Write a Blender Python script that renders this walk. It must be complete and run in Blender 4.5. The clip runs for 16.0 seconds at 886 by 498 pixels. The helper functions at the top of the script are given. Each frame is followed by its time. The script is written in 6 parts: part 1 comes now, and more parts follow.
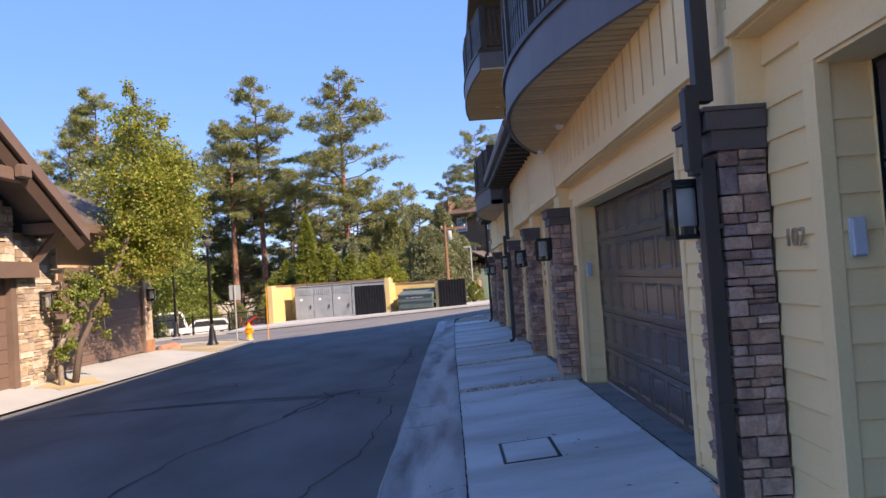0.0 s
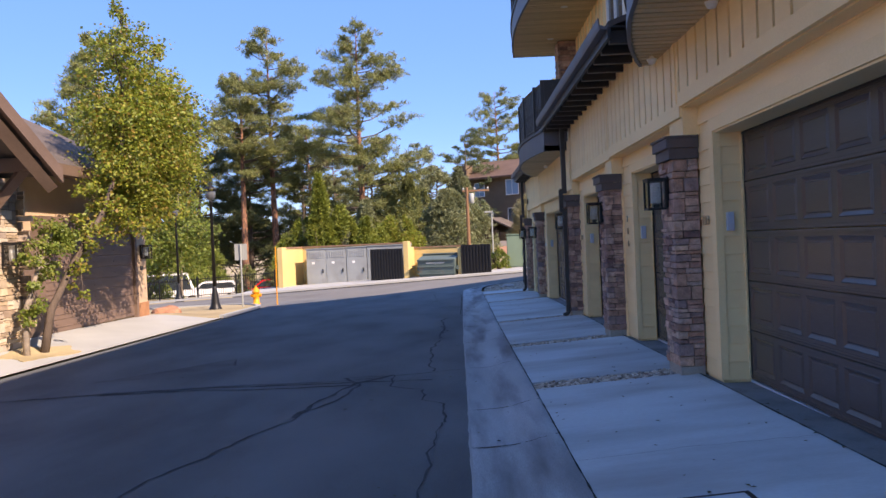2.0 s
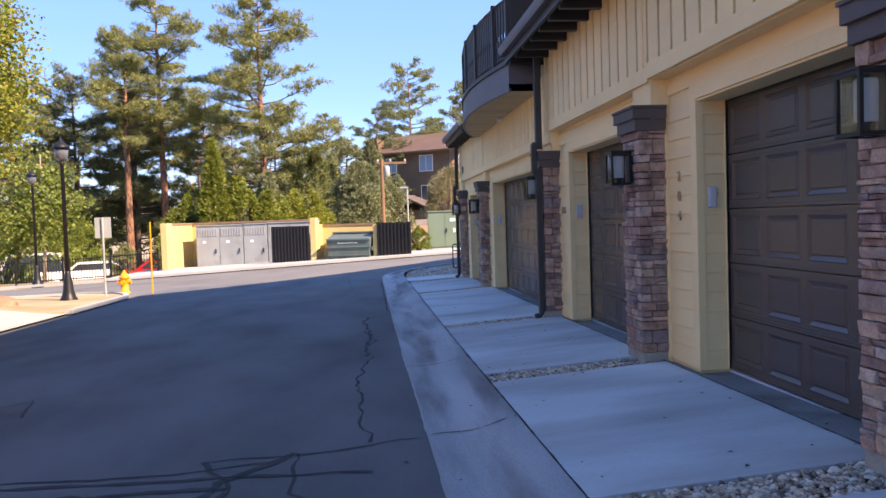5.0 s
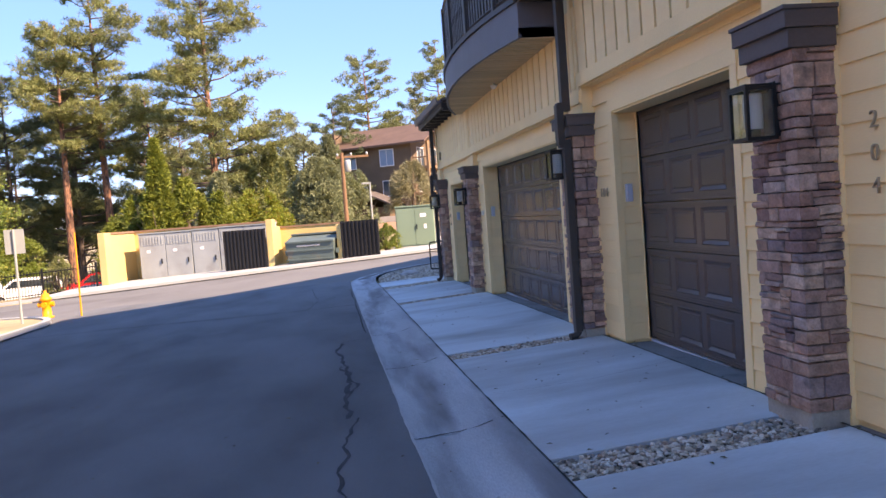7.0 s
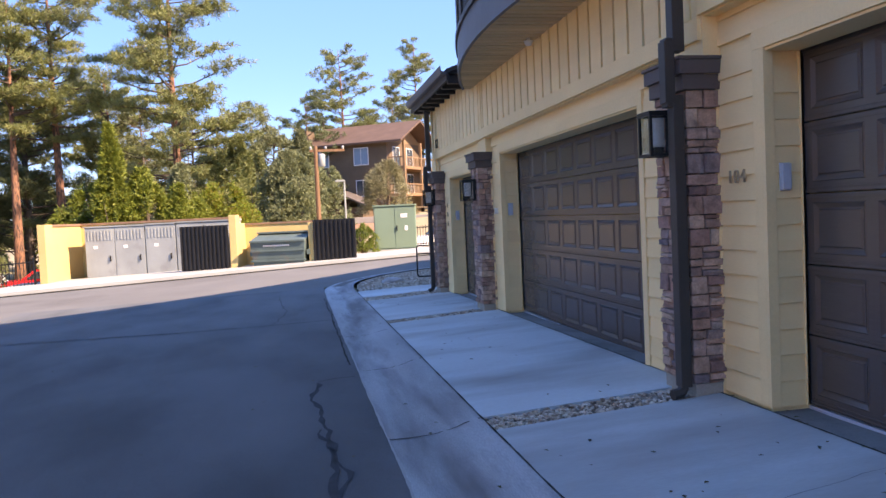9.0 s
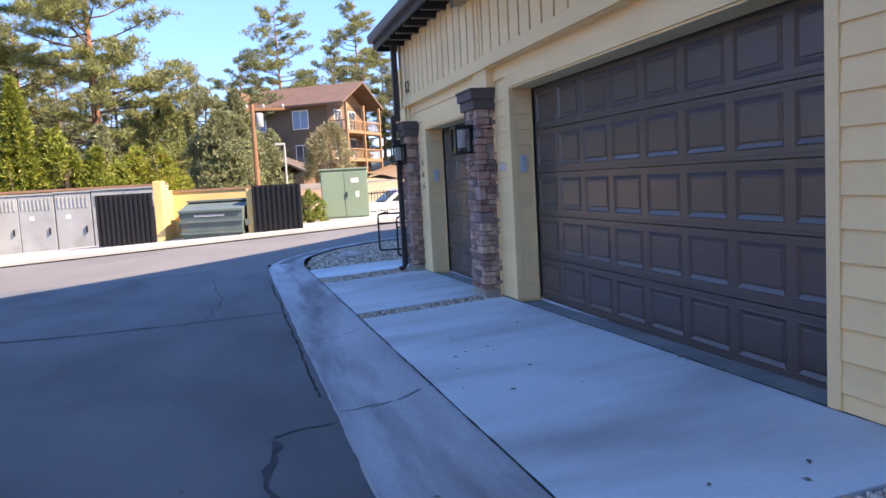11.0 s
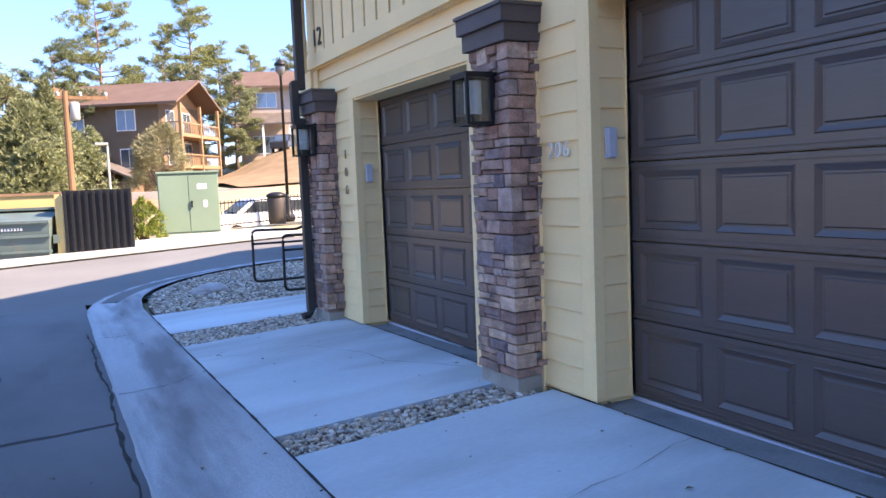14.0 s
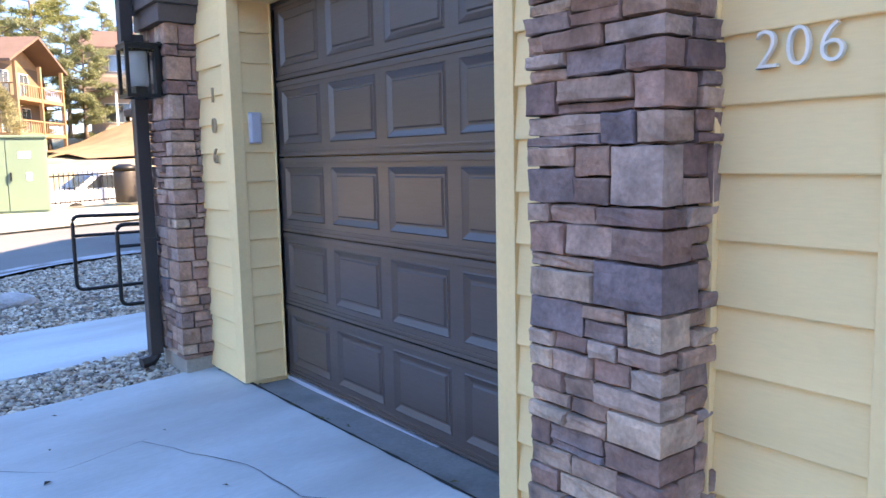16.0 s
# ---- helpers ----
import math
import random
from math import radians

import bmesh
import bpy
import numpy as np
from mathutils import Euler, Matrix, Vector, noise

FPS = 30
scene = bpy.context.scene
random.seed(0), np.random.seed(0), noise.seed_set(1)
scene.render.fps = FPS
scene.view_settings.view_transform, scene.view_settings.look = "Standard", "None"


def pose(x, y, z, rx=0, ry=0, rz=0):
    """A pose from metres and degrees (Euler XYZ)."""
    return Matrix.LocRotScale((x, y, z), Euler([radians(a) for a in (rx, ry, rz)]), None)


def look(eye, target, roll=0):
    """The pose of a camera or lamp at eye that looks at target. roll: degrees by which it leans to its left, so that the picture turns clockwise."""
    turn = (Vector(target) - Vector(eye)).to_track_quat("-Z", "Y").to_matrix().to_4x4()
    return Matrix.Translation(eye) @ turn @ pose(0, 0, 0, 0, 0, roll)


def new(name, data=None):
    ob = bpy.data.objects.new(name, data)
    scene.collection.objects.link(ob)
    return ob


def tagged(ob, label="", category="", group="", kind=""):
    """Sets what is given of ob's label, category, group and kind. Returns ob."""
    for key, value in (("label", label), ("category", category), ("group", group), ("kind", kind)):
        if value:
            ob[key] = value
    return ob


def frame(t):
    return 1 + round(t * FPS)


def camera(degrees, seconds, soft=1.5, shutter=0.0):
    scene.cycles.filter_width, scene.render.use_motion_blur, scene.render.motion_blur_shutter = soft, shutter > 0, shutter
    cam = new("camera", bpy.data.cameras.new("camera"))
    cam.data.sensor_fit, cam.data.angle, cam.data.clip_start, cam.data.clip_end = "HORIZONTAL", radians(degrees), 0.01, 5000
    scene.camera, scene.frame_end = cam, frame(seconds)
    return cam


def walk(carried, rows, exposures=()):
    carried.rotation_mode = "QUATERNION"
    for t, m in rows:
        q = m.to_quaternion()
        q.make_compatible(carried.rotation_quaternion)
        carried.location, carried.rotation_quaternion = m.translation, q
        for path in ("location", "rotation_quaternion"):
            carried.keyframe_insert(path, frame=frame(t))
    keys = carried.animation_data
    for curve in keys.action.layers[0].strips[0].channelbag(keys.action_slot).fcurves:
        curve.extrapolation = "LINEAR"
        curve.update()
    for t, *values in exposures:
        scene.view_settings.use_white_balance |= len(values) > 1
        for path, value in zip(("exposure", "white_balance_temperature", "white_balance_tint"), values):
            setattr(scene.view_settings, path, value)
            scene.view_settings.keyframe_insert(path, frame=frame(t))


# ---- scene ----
cam = camera(60.4, 16.0)
METRES, EYE, TILT, LEAN, TURN = 25.272, 1.62, 0.0, 0.0, 0.6
ROWS = [
    (0.0, 0.0, 0.0, 0.0, 0.12, 1.86, 3.82),
    (0.5, -0.0099, 0.0275, -0.0033, 0.37, 3.11, 5.53),
    (1.0, -0.0155, 0.0636, -0.0032, -0.26, 2.73, 5.57),
    (1.5, -0.0219, 0.0945, -0.0046, 0.26, 1.16, 3.75),
    (2.0, -0.028, 0.1257, -0.0065, 0.88, -0.5, 2.48),
    (2.5, -0.0342, 0.1562, -0.0071, 1.01, -1.33, 2.4),
    (3.0, -0.0364, 0.1879, -0.0068, -0.22, -1.11, 2.88),
    (3.5, -0.0381, 0.2187, -0.0079, -2.56, -1.05, 3.06),
    (4.0, -0.0396, 0.2513, -0.0087, -4.63, -1.43, 2.62),
    (4.5, -0.0416, 0.282, -0.01, -5.62, -2.02, 1.77),
    (7.0, -0.0463, 0.4369, -0.0107, -9.12, -2.77, 4.34),
    (7.5, -0.0487, 0.4674, -0.0125, -9.41, -2.39, 4.91),
    (8.0, -0.0483, 0.4986, -0.0125, -9.96, -0.59, 4.76),
    (8.5, -0.0508, 0.5295, -0.0138, -10.76, -2.18, 2.28),
    (9.0, -0.0484, 0.5597, -0.0145, -11.38, -2.58, 2.62),
    (9.5, -0.0485, 0.5905, -0.015, -11.5, -3.61, 2.76),
    (10.0, -0.0465, 0.6207, -0.0162, -12.55, -4.7, 3.08),
    (12.5, -0.0493, 0.7752, -0.0189, -21.4, -4.87, 2.4),
    (13.0, -0.0465, 0.8057, -0.0192, -23.19, -4.45, 2.22),
    (13.5, -0.0439, 0.8366, -0.0197, -25.55, -4.51, 1.92),
    (14.0, -0.0378, 0.8665, -0.0212, -28.06, -4.89, 2.28),
    (14.5, -0.0309, 0.8971, -0.0217, -30.75, -5.26, 2.66),
    (15.0, -0.0203, 0.926, -0.0223, -33.84, -5.6, 2.41),
    (15.5, -0.0084, 0.9557, -0.0234, -37.0, -6.27, 1.54),
    (16.0, 0.0065, 0.9852, -0.0237, -37.64, -6.84, 1.2),
]
walk(cam, [(t, pose(0, 0, EYE, TILT, LEAN, TURN) @ pose(METRES * x, METRES * y, METRES * z, 90 + pitch, roll, yaw)) for t, x, y, z, yaw, pitch, roll in ROWS],
     exposures=[(0.0, 1.9, 8700, 26), (1.5, 1.85, 8600, 26), (2.5, 2.0, 8700, 26), (3.5, 2.15, 8900, 27), (7.0, 2.45, 9900, 29), (9.0, 2.4, 9500, 28), (12.5, 2.75, 8500, 25), (14.5, 3.05, 9300, 25), (16.0, 3.45, 10400, 23)])

# ---- sky and sun: from behind and to the right, 40 degrees up ----
SUN_EL, SUN_AZ = radians(40), math.atan2(0.8, -0.6)
sky_world = bpy.data.worlds.new("sky")
scene.world = sky_world
sky_world.use_nodes = True
_nt = sky_world.node_tree
_sky = _nt.nodes.new("ShaderNodeTexSky")
_sky.sky_type, _sky.sun_disc = "NISHITA", False
_sky.sun_elevation, _sky.sun_rotation = SUN_EL, SUN_AZ
_sky.altitude, _sky.air_density, _sky.dust_density, _sky.ozone_density = 2200, 1.05, 0.0, 5.0
_bg = _nt.nodes["Background"]
_bg.inputs["Strength"].default_value = 0.15
_hs = _nt.nodes.new("ShaderNodeHueSaturation")
_hs.inputs["Saturation"].default_value, _hs.inputs["Hue"].default_value = 1.2, 0.508
_nt.links.new(_sky.outputs[0], _hs.inputs["Color"])
_even = _nt.nodes.new("ShaderNodeMix")
_even.data_type = "RGBA"
_even.inputs[0].default_value = 0.78
_even.inputs[7].default_value = (0.25, 0.77, 2.10, 1)
_nt.links.new(_hs.outputs[0], _even.inputs[6])
_nt.links.new(_even.outputs[2], _bg.inputs["Color"])
_sun = bpy.data.lights.new("sun", "SUN")
_sun.energy, _sun.angle, _sun.color = 2.5, radians(0.55), (1.0, 0.955, 0.88)
sun_ob = new("sun", _sun)
sun_ob.matrix_world = look((20, -15, 25), (20 - 0.8 * math.cos(SUN_EL), -15 + 0.6 * math.cos(SUN_EL), 25 - math.sin(SUN_EL)))

# ---- materials ----
def mat(name, base, rough=0.7, var=0.15, scale=3.0, fine=60.0, bump=0.2, metal=0.0, rand="", ramp=(), spec=0.4, stain=None, stretch=(1, 1, 1), bump_scale=None, bump_dist=0.01, trans=0.0):
    """Procedural surface: base colour varied by coarse and fine noise, by piece, and with an optional stain colour."""
    m = bpy.data.materials.new(name)
    m.use_nodes = True
    nt = m.node_tree
    b = nt.nodes["Principled BSDF"]
    b.inputs["Roughness"].default_value, b.inputs["Metallic"].default_value = rough, metal
    b.inputs["Specular IOR Level"].default_value = spec
    tc = nt.nodes.new("ShaderNodeTexCoord")
    mp = nt.nodes.new("ShaderNodeMapping")
    mp.inputs["Scale"].default_value = stretch
    geo = nt.nodes.new("ShaderNodeNewGeometry")
    nt.links.new(geo.outputs["Position"], mp.inputs["Vector"])
    def nz(sc, detail=4):
        n = nt.nodes.new("ShaderNodeTexNoise")
        n.inputs["Scale"].default_value, n.inputs["Detail"].default_value = sc, detail
        nt.links.new(mp.outputs[0], n.inputs["Vector"])
        return n
    col = None
    if ramp:
        cr = nt.nodes.new("ShaderNodeValToRGB")
        els = cr.color_ramp.elements
        while len(els) < len(ramp):
            els.new(0.5)
        for i, c in enumerate(ramp):
            els[i].position, els[i].color = i / max(1, len(ramp) - 1), (*c, 1)
        if rand == "object":
            oi = nt.nodes.new("ShaderNodeObjectInfo")
            nt.links.new(oi.outputs["Random"], cr.inputs[0])
        elif rand == "island":
            nt.links.new(geo.outputs["Random Per Island"], cr.inputs[0])
        else:
            nt.links.new(nz(scale * 0.7).outputs["Fac"], cr.inputs[0])
        col = cr.outputs[0]
    else:
        rgb = nt.nodes.new("ShaderNodeRGB")
        rgb.outputs[0].default_value = (*base, 1)
        col = rgb.outputs[0]
        if rand:
            hv = nt.nodes.new("ShaderNodeHueSaturation")
            src = nt.nodes.new("ShaderNodeObjectInfo").outputs["Random"] if rand == "object" else geo.outputs["Random Per Island"]
            mr = nt.nodes.new("ShaderNodeMapRange")
            mr.inputs[3].default_value, mr.inputs[4].default_value = 1 - var, 1 + var
            nt.links.new(src, mr.inputs[0])
            nt.links.new(mr.outputs[0], hv.inputs["Value"])
            nt.links.new(col, hv.inputs["Color"])
            col = hv.outputs[0]
    for sc, amount in ((scale, var), (fine, var * 0.6)):
        n = nz(sc)
        mr = nt.nodes.new("ShaderNodeMapRange")
        mr.inputs[1].default_value, mr.inputs[2].default_value = 0.3, 0.7
        mr.inputs[3].default_value, mr.inputs[4].default_value = 1 - amount, 1 + amount
        nt.links.new(n.outputs["Fac"], mr.inputs[0])
        hv = nt.nodes.new("ShaderNodeHueSaturation")
        nt.links.new(mr.outputs[0], hv.inputs["Value"])
        nt.links.new(col, hv.inputs["Color"])
        col = hv.outputs[0]
    if stain:
        n = nz(stain[1], 6)
        mr = nt.nodes.new("ShaderNodeMapRange")
        mr.inputs[1].default_value, mr.inputs[2].default_value = stain[2], stain[3]
        mx = nt.nodes.new("ShaderNodeMix")
        mx.data_type = "RGBA"
        nt.links.new(n.outputs["Fac"], mr.inputs[0])
        nt.links.new(mr.outputs[0], mx.inputs[0])
        nt.links.new(col, mx.inputs[6])
        mx.inputs[7].default_value = (*stain[0], 1)
        col = mx.outputs[2]
    nt.links.new(col, b.inputs["Base Color"])
    if bump:
        n = nz(bump_scale or fine, 6)
        bp = nt.nodes.new("ShaderNodeBump")
        bp.inputs["Strength"].default_value, bp.inputs["Distance"].default_value = bump, bump_dist
        nt.links.new(n.outputs["Fac"], bp.inputs["Height"])
        nt.links.new(bp.outputs[0], b.inputs["Normal"])
    if trans:
        tr = nt.nodes.new("ShaderNodeBsdfTranslucent")
        ms = nt.nodes.new("ShaderNodeMixShader")
        ms.inputs[0].default_value = trans
        nt.links.new(col, tr.inputs["Color"])
        nt.links.new(b.outputs[0], ms.inputs[1])
        nt.links.new(tr.outputs[0], ms.inputs[2])
        nt.links.new(ms.outputs[0], nt.nodes["Material Output"].inputs["Surface"])
    return m


def thin_glass(name):
    """A thin clear pane: lets light straight through with a faint gloss."""
    m = bpy.data.materials.new(name)
    m.use_nodes = True
    nt = m.node_tree
    clear, gloss, mix = nt.nodes.new("ShaderNodeBsdfTransparent"), nt.nodes.new("ShaderNodeBsdfGlossy"), nt.nodes.new("ShaderNodeMixShader")
    clear.inputs["Color"].default_value = (0.93, 0.95, 0.95, 1)
    gloss.inputs["Roughness"].default_value = 0.03
    mix.inputs[0].default_value = 0.10
    nt.links.new(clear.outputs[0], mix.inputs[1])
    nt.links.new(gloss.outputs[0], mix.inputs[2])
    nt.links.new(mix.outputs[0], nt.nodes["Material Output"].inputs["Surface"])
    return m


ASPHALT = mat("asphalt", (0.103, 0.113, 0.118), 0.88, 0.30, 0.55, 110, 0.7, stain=((0.135, 0.145, 0.152), 0.35, 0.5, 0.70), stretch=(1.5, 0.7, 1), bump_scale=140, bump_dist=0.006)
TAR = mat("tar_seam", (0.068, 0.070, 0.073), 0.95, 0.2, 5, 60, 0.2, spec=0.05)
CONCRETE = mat("concrete", (0.445, 0.53, 0.555), 0.85, 0.09, 0.7, 45, 0.25, stretch=(0.45, 1.3, 1), stain=((0.29, 0.30, 0.30), 0.9, 0.43, 0.72), bump_scale=120, bump_dist=0.004)
KERB = mat("kerb_concrete", (0.335, 0.365, 0.38), 0.88, 0.22, 0.8, 50, 0.45, stain=((0.16, 0.16, 0.165), 1.0, 0.46, 0.68), stretch=(3.2, 0.45, 1), bump_scale=110, bump_dist=0.005)
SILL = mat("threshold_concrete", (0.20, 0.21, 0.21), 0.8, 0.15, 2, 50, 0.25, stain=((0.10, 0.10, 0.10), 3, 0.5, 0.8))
# Lighter copy of the lane's asphalt; part of the sunlit look is colour.
SUNASPHALT = mat("sunlit_grey_asphalt", (0.142, 0.143, 0.139), 0.9, 0.12, 0.4, 80, 0.4, stain=((0.10, 0.097, 0.093), 0.3, 0.55, 0.75), bump_scale=120, bump_dist=0.006)
DRIVE = mat("pale_driveway_concrete", (0.345, 0.36, 0.355), 0.85, 0.08, 0.8, 45, 0.25)
GRAVEL = mat("gravel", (0.4, 0.36, 0.31), 0.9, 0.12, 8, 120, 0.3, rand="island", ramp=((0.10, 0.085, 0.08), (0.38, 0.30, 0.22), (0.58, 0.50, 0.40), (0.26, 0.17, 0.13), (0.70, 0.64, 0.55), (0.18, 0.16, 0.15)))
SOIL = mat("gravel_bed_soil", (0.12, 0.10, 0.085), 0.95, 0.25, 6, 80, 0.6)
STRAW = mat("dry_straw_ground", (0.36, 0.29, 0.17), 0.95, 0.22, 0.6, 30, 0.7, stain=((0.25, 0.2, 0.11), 0.5, 0.5, 0.75))
PAINT = mat("yellow_paint", (0.97, 0.685, 0.35), 0.62, 0.05, 1.2, 50, 0.12, spec=0.35, stretch=(1, 1, 1), bump_scale=70, bump_dist=0.003)
# Dark brown that paints in the shadow lines between the wall boards.
GROOVE = mat("groove_shade", (0.11, 0.068, 0.034), 0.8, 0.1, 3, 40, 0.1)
BOARD = mat("yellow_lap_board", (0.97, 0.685, 0.35), 0.6, 0.04, 1.6, 55, 0.18, rand="object", spec=0.35, stretch=(1, 0.35, 3), bump_scale=40, bump_dist=0.003)
DOORP = mat("dark_brown_door_paint", (0.092, 0.074, 0.068), 0.27, 0.07, 1.4, 60, 0.14, spec=0.5, stretch=(1, 0.12, 2.0), bump_scale=70, bump_dist=0.002)
DARK = mat("dark_brown_trim_paint", (0.050, 0.043, 0.040), 0.5, 0.1, 2.5, 50, 0.12)
CAPM = mat("brown_cap_paint", (0.105, 0.083, 0.078), 0.6, 0.1, 2.5, 50, 0.15)
FASCIA = mat("grey_brown_fascia", (0.13, 0.125, 0.135), 0.5, 0.08, 2.0, 50, 0.1)
BLACK = mat("black_metal", (0.018, 0.018, 0.019), 0.4, 0.1, 6, 60, 0.08, metal=0.2)
SOFFIT = mat("tan_soffit_board", (0.62, 0.46, 0.25), 0.65, 0.10, 1.5, 40, 0.15, rand="object", stretch=(0.3, 4, 1))
STONE = mat("ledgestone", (0.3, 0.25, 0.22), 0.88, 0.27, 11, 60, 1.0, stain=((0.10, 0.075, 0.075), 6, 0.58, 0.80), rand="object", ramp=((0.34, 0.185, 0.135), (0.53, 0.335, 0.245), (0.19, 0.11, 0.10), (0.42, 0.24, 0.19), (0.56, 0.39, 0.29), (0.26, 0.145, 0.12), (0.46, 0.27, 0.19), (0.21, 0.155, 0.16), (0.50, 0.34, 0.27), (0.36, 0.20, 0.16)), bump_scale=28, bump_dist=0.012)
MORTAR = mat("stone_joint", (0.06, 0.05, 0.045), 0.95, 0.2, 8, 80, 0.3)
LINTEL = mat("base_block_concrete", (0.33, 0.31, 0.27), 0.9, 0.15, 4, 60, 0.3)
KEYP = mat("grey_keypad_plastic", (0.50, 0.53, 0.58), 0.45, 0.04, 6, 80, 0.03)
DIGIT = mat("satin_number_metal", (0.84, 0.80, 0.72), 0.35, 0.05, 20, 90, 0.05)
DIGITP = mat("painted_number", (0.44, 0.31, 0.19), 0.5, 0.08, 20, 90, 0.05)
FROST = mat("frosted_lamp_glass", (0.88, 0.88, 0.86), 0.3, 0.05, 8, 60, 0.0, trans=0.5)
PANE = thin_glass("lamp_pane")
WINDOW = mat("window_glass", (0.05, 0.07, 0.09), 0.06, 0.1, 0.5, 5, 0.0, spec=1.0)
WHITE = mat("white_paint", (0.78, 0.77, 0.74), 0.6, 0.06, 2, 40, 0.1)
SEAL = mat("door_seal_rubber", (0.012, 0.012, 0.013), 0.6, 0.1, 10, 60, 0.05)

# ---- building helpers ----
def bx(bm, x0, x1, y0, y1, z0, z1, bevel=0.0):
    """A box in bm, with rounded edges if asked."""
    r = bmesh.ops.create_cube(bm, size=1, matrix=Matrix.Translation(((x0 + x1) / 2, (y0 + y1) / 2, (z0 + z1) / 2)) @ Matrix.Diagonal((x1 - x0, y1 - y0, z1 - z0, 1)))
    if bevel:
        es = {e for v in r["verts"] for e in v.link_edges}
        bmesh.ops.bevel(bm, geom=list(es), offset=bevel, segments=2, affect="EDGES", profile=0.6)
    return bm


def cyl(bm, a, b, r0, r1=None, n=10):
    """A tapered round bar from a to b."""
    a, b = Vector(a), Vector(b)
    r1 = r0 if r1 is None else r1
    m = Matrix.Translation((a + b) / 2) @ (b - a).to_track_quat("Z", "Y").to_matrix().to_4x4()
    bmesh.ops.create_cone(bm, cap_ends=True, segments=n, radius1=r0, radius2=r1, depth=(b - a).length, matrix=m)
    return bm


def lathe(bm, prof, n=16, at=(0, 0, 0)):
    """A turned shape from (radius, height) pairs."""
    rings = [[bm.verts.new((at[0] + r * math.cos(2 * math.pi * i / n), at[1] + r * math.sin(2 * math.pi * i / n), at[2] + z)) for i in range(n)] for r, z in prof]
    for p, q in zip(rings, rings[1:]):
        for i in range(n):
            bm.faces.new((p[i], p[(i + 1) % n], q[(i + 1) % n], q[i]))
    bm.faces.new(rings[0][::-1]), bm.faces.new(rings[-1])
    return bm


def tube(bm, pts, radii, n=8):
    """A tapered pipe along points."""
    pts = [Vector(p) for p in pts]
    rings = []
    for i, p in enumerate(pts):
        d = (pts[min(i + 1, len(pts) - 1)] - pts[max(i - 1, 0)]).normalized()
        u = d.orthogonal().normalized() if abs(d.z) > 0.99 else d.cross(Vector((0, 0, 1))).normalized()
        w = d.cross(u)
        r = radii[i] if hasattr(radii, "__len__") else radii
        rings.append([bm.verts.new(p + r * (math.cos(2 * math.pi * k / n) * u + math.sin(2 * math.pi * k / n) * w)) for k in range(n)])
    for p, q in zip(rings, rings[1:]):
        for k in range(n):
            bm.faces.new((p[k], p[(k + 1) % n], q[(k + 1) % n], q[k]))
    bm.faces.new(rings[0][::-1]), bm.faces.new(rings[-1])
    return bm


def prism(bm, outline, z0, z1):
    """An upright slab over an outline of (x, y)."""
    lo = [bm.verts.new((x, y, z0)) for x, y in outline]
    hi = [bm.verts.new((x, y, z1)) for x, y in outline]
    n = len(outline)
    for i in range(n):
        bm.faces.new((lo[i], lo[(i + 1) % n], hi[(i + 1) % n], hi[i]))
    bm.faces.new(lo[::-1]), bm.faces.new(hi)
    return bm


def finish(bm, name, material, smooth=False):
    bmesh.ops.recalc_face_normals(bm, faces=bm.faces)
    me = bpy.data.meshes.new(name)
    bm.to_mesh(me)
    bm.free()
    me.materials.append(material)
    if smooth:
        me.shade_smooth()
    return me


def part(name, bm, material, parent=None, label="", smooth=False):
    """Links a bmesh as one mesh object under its thing."""
    ob = new(name, finish(bm, name, material, smooth))
    ob.parent = parent
    return tagged(ob, label)


def piece(name, me, parent, at, scale=(1, 1, 1), turn=0.0):
    """One piece on shared mesh data under its parent."""
    ob = new(name, me)
    ob.parent = parent
    ob.location, ob.scale, ob.rotation_euler = at, scale, (0, 0, turn)
    return ob


def empty(name, at=(0, 0, 0), turn=0.0):
    ob = new(name)
    ob.location, ob.rotation_euler = at, (0, 0, turn)
    return ob


def soup(name, verts, faces, material, parent=None, smooth=False):
    me = bpy.data.meshes.new(name)
    me.from_pydata(verts, [], faces)
    me.materials.append(material)
    if smooth:
        me.shade_smooth()
    ob = new(name, me)
    ob.parent = parent
    return ob


def sm(a, b, v):
    u = min(1.0, max(0.0, (v - a) / (b - a)))
    return u * u * (3 - 2 * u)


def road_z(x, y):
    """Height of the carriageway and of the land beyond."""
    near = -0.25 - 0.015 * (y - 10) + 0.014 * min(0.0, x + 0.7)
    w = sm(30, 43, y)
    far = -0.30 + 0.045 * max(-18.0, min(16.0, x))
    hill = 1.5 * sm(52, 88, y) * sm(-4, 8, x) + 3.2 * sm(76, 100, y) * sm(12, 22, x)
    return near * (1 - w) + far * w + hill


def apron_z(x, y):
    """Height of the slab between kerb and building."""
    a, b = -0.17 - 0.0155 * (y - 10), -0.06 - 0.017 * (y - 11)
    return a + (b - a) * min(1.0, max(0.0, x / 1.7))


def sheet(name, xs, ys, fz, material, lift=0.0, skip=None):
    """A surface over a grid that follows a height function."""
    vs = [(x, y, fz(x, y) + lift) for y in ys for x in xs]
    n = len(xs)
    fs = [(j * n + i, j * n + i + 1, (j + 1) * n + i + 1, (j + 1) * n + i) for j in range(len(ys) - 1) for i in range(n - 1)
          if not (skip and skip((xs[i] + xs[i + 1]) / 2, (ys[j] + ys[j + 1]) / 2))]
    return soup(name, vs, fs, material, smooth=True)


def kerb_x(y):
    """Drift of the kerb line away from straight along the lane."""
    return -0.068 * sm(5, 21, y)


def span(a, b, step):
    n = max(1, round((b - a) / step))
    return [a + (b - a) * i / n for i in range(n + 1)]


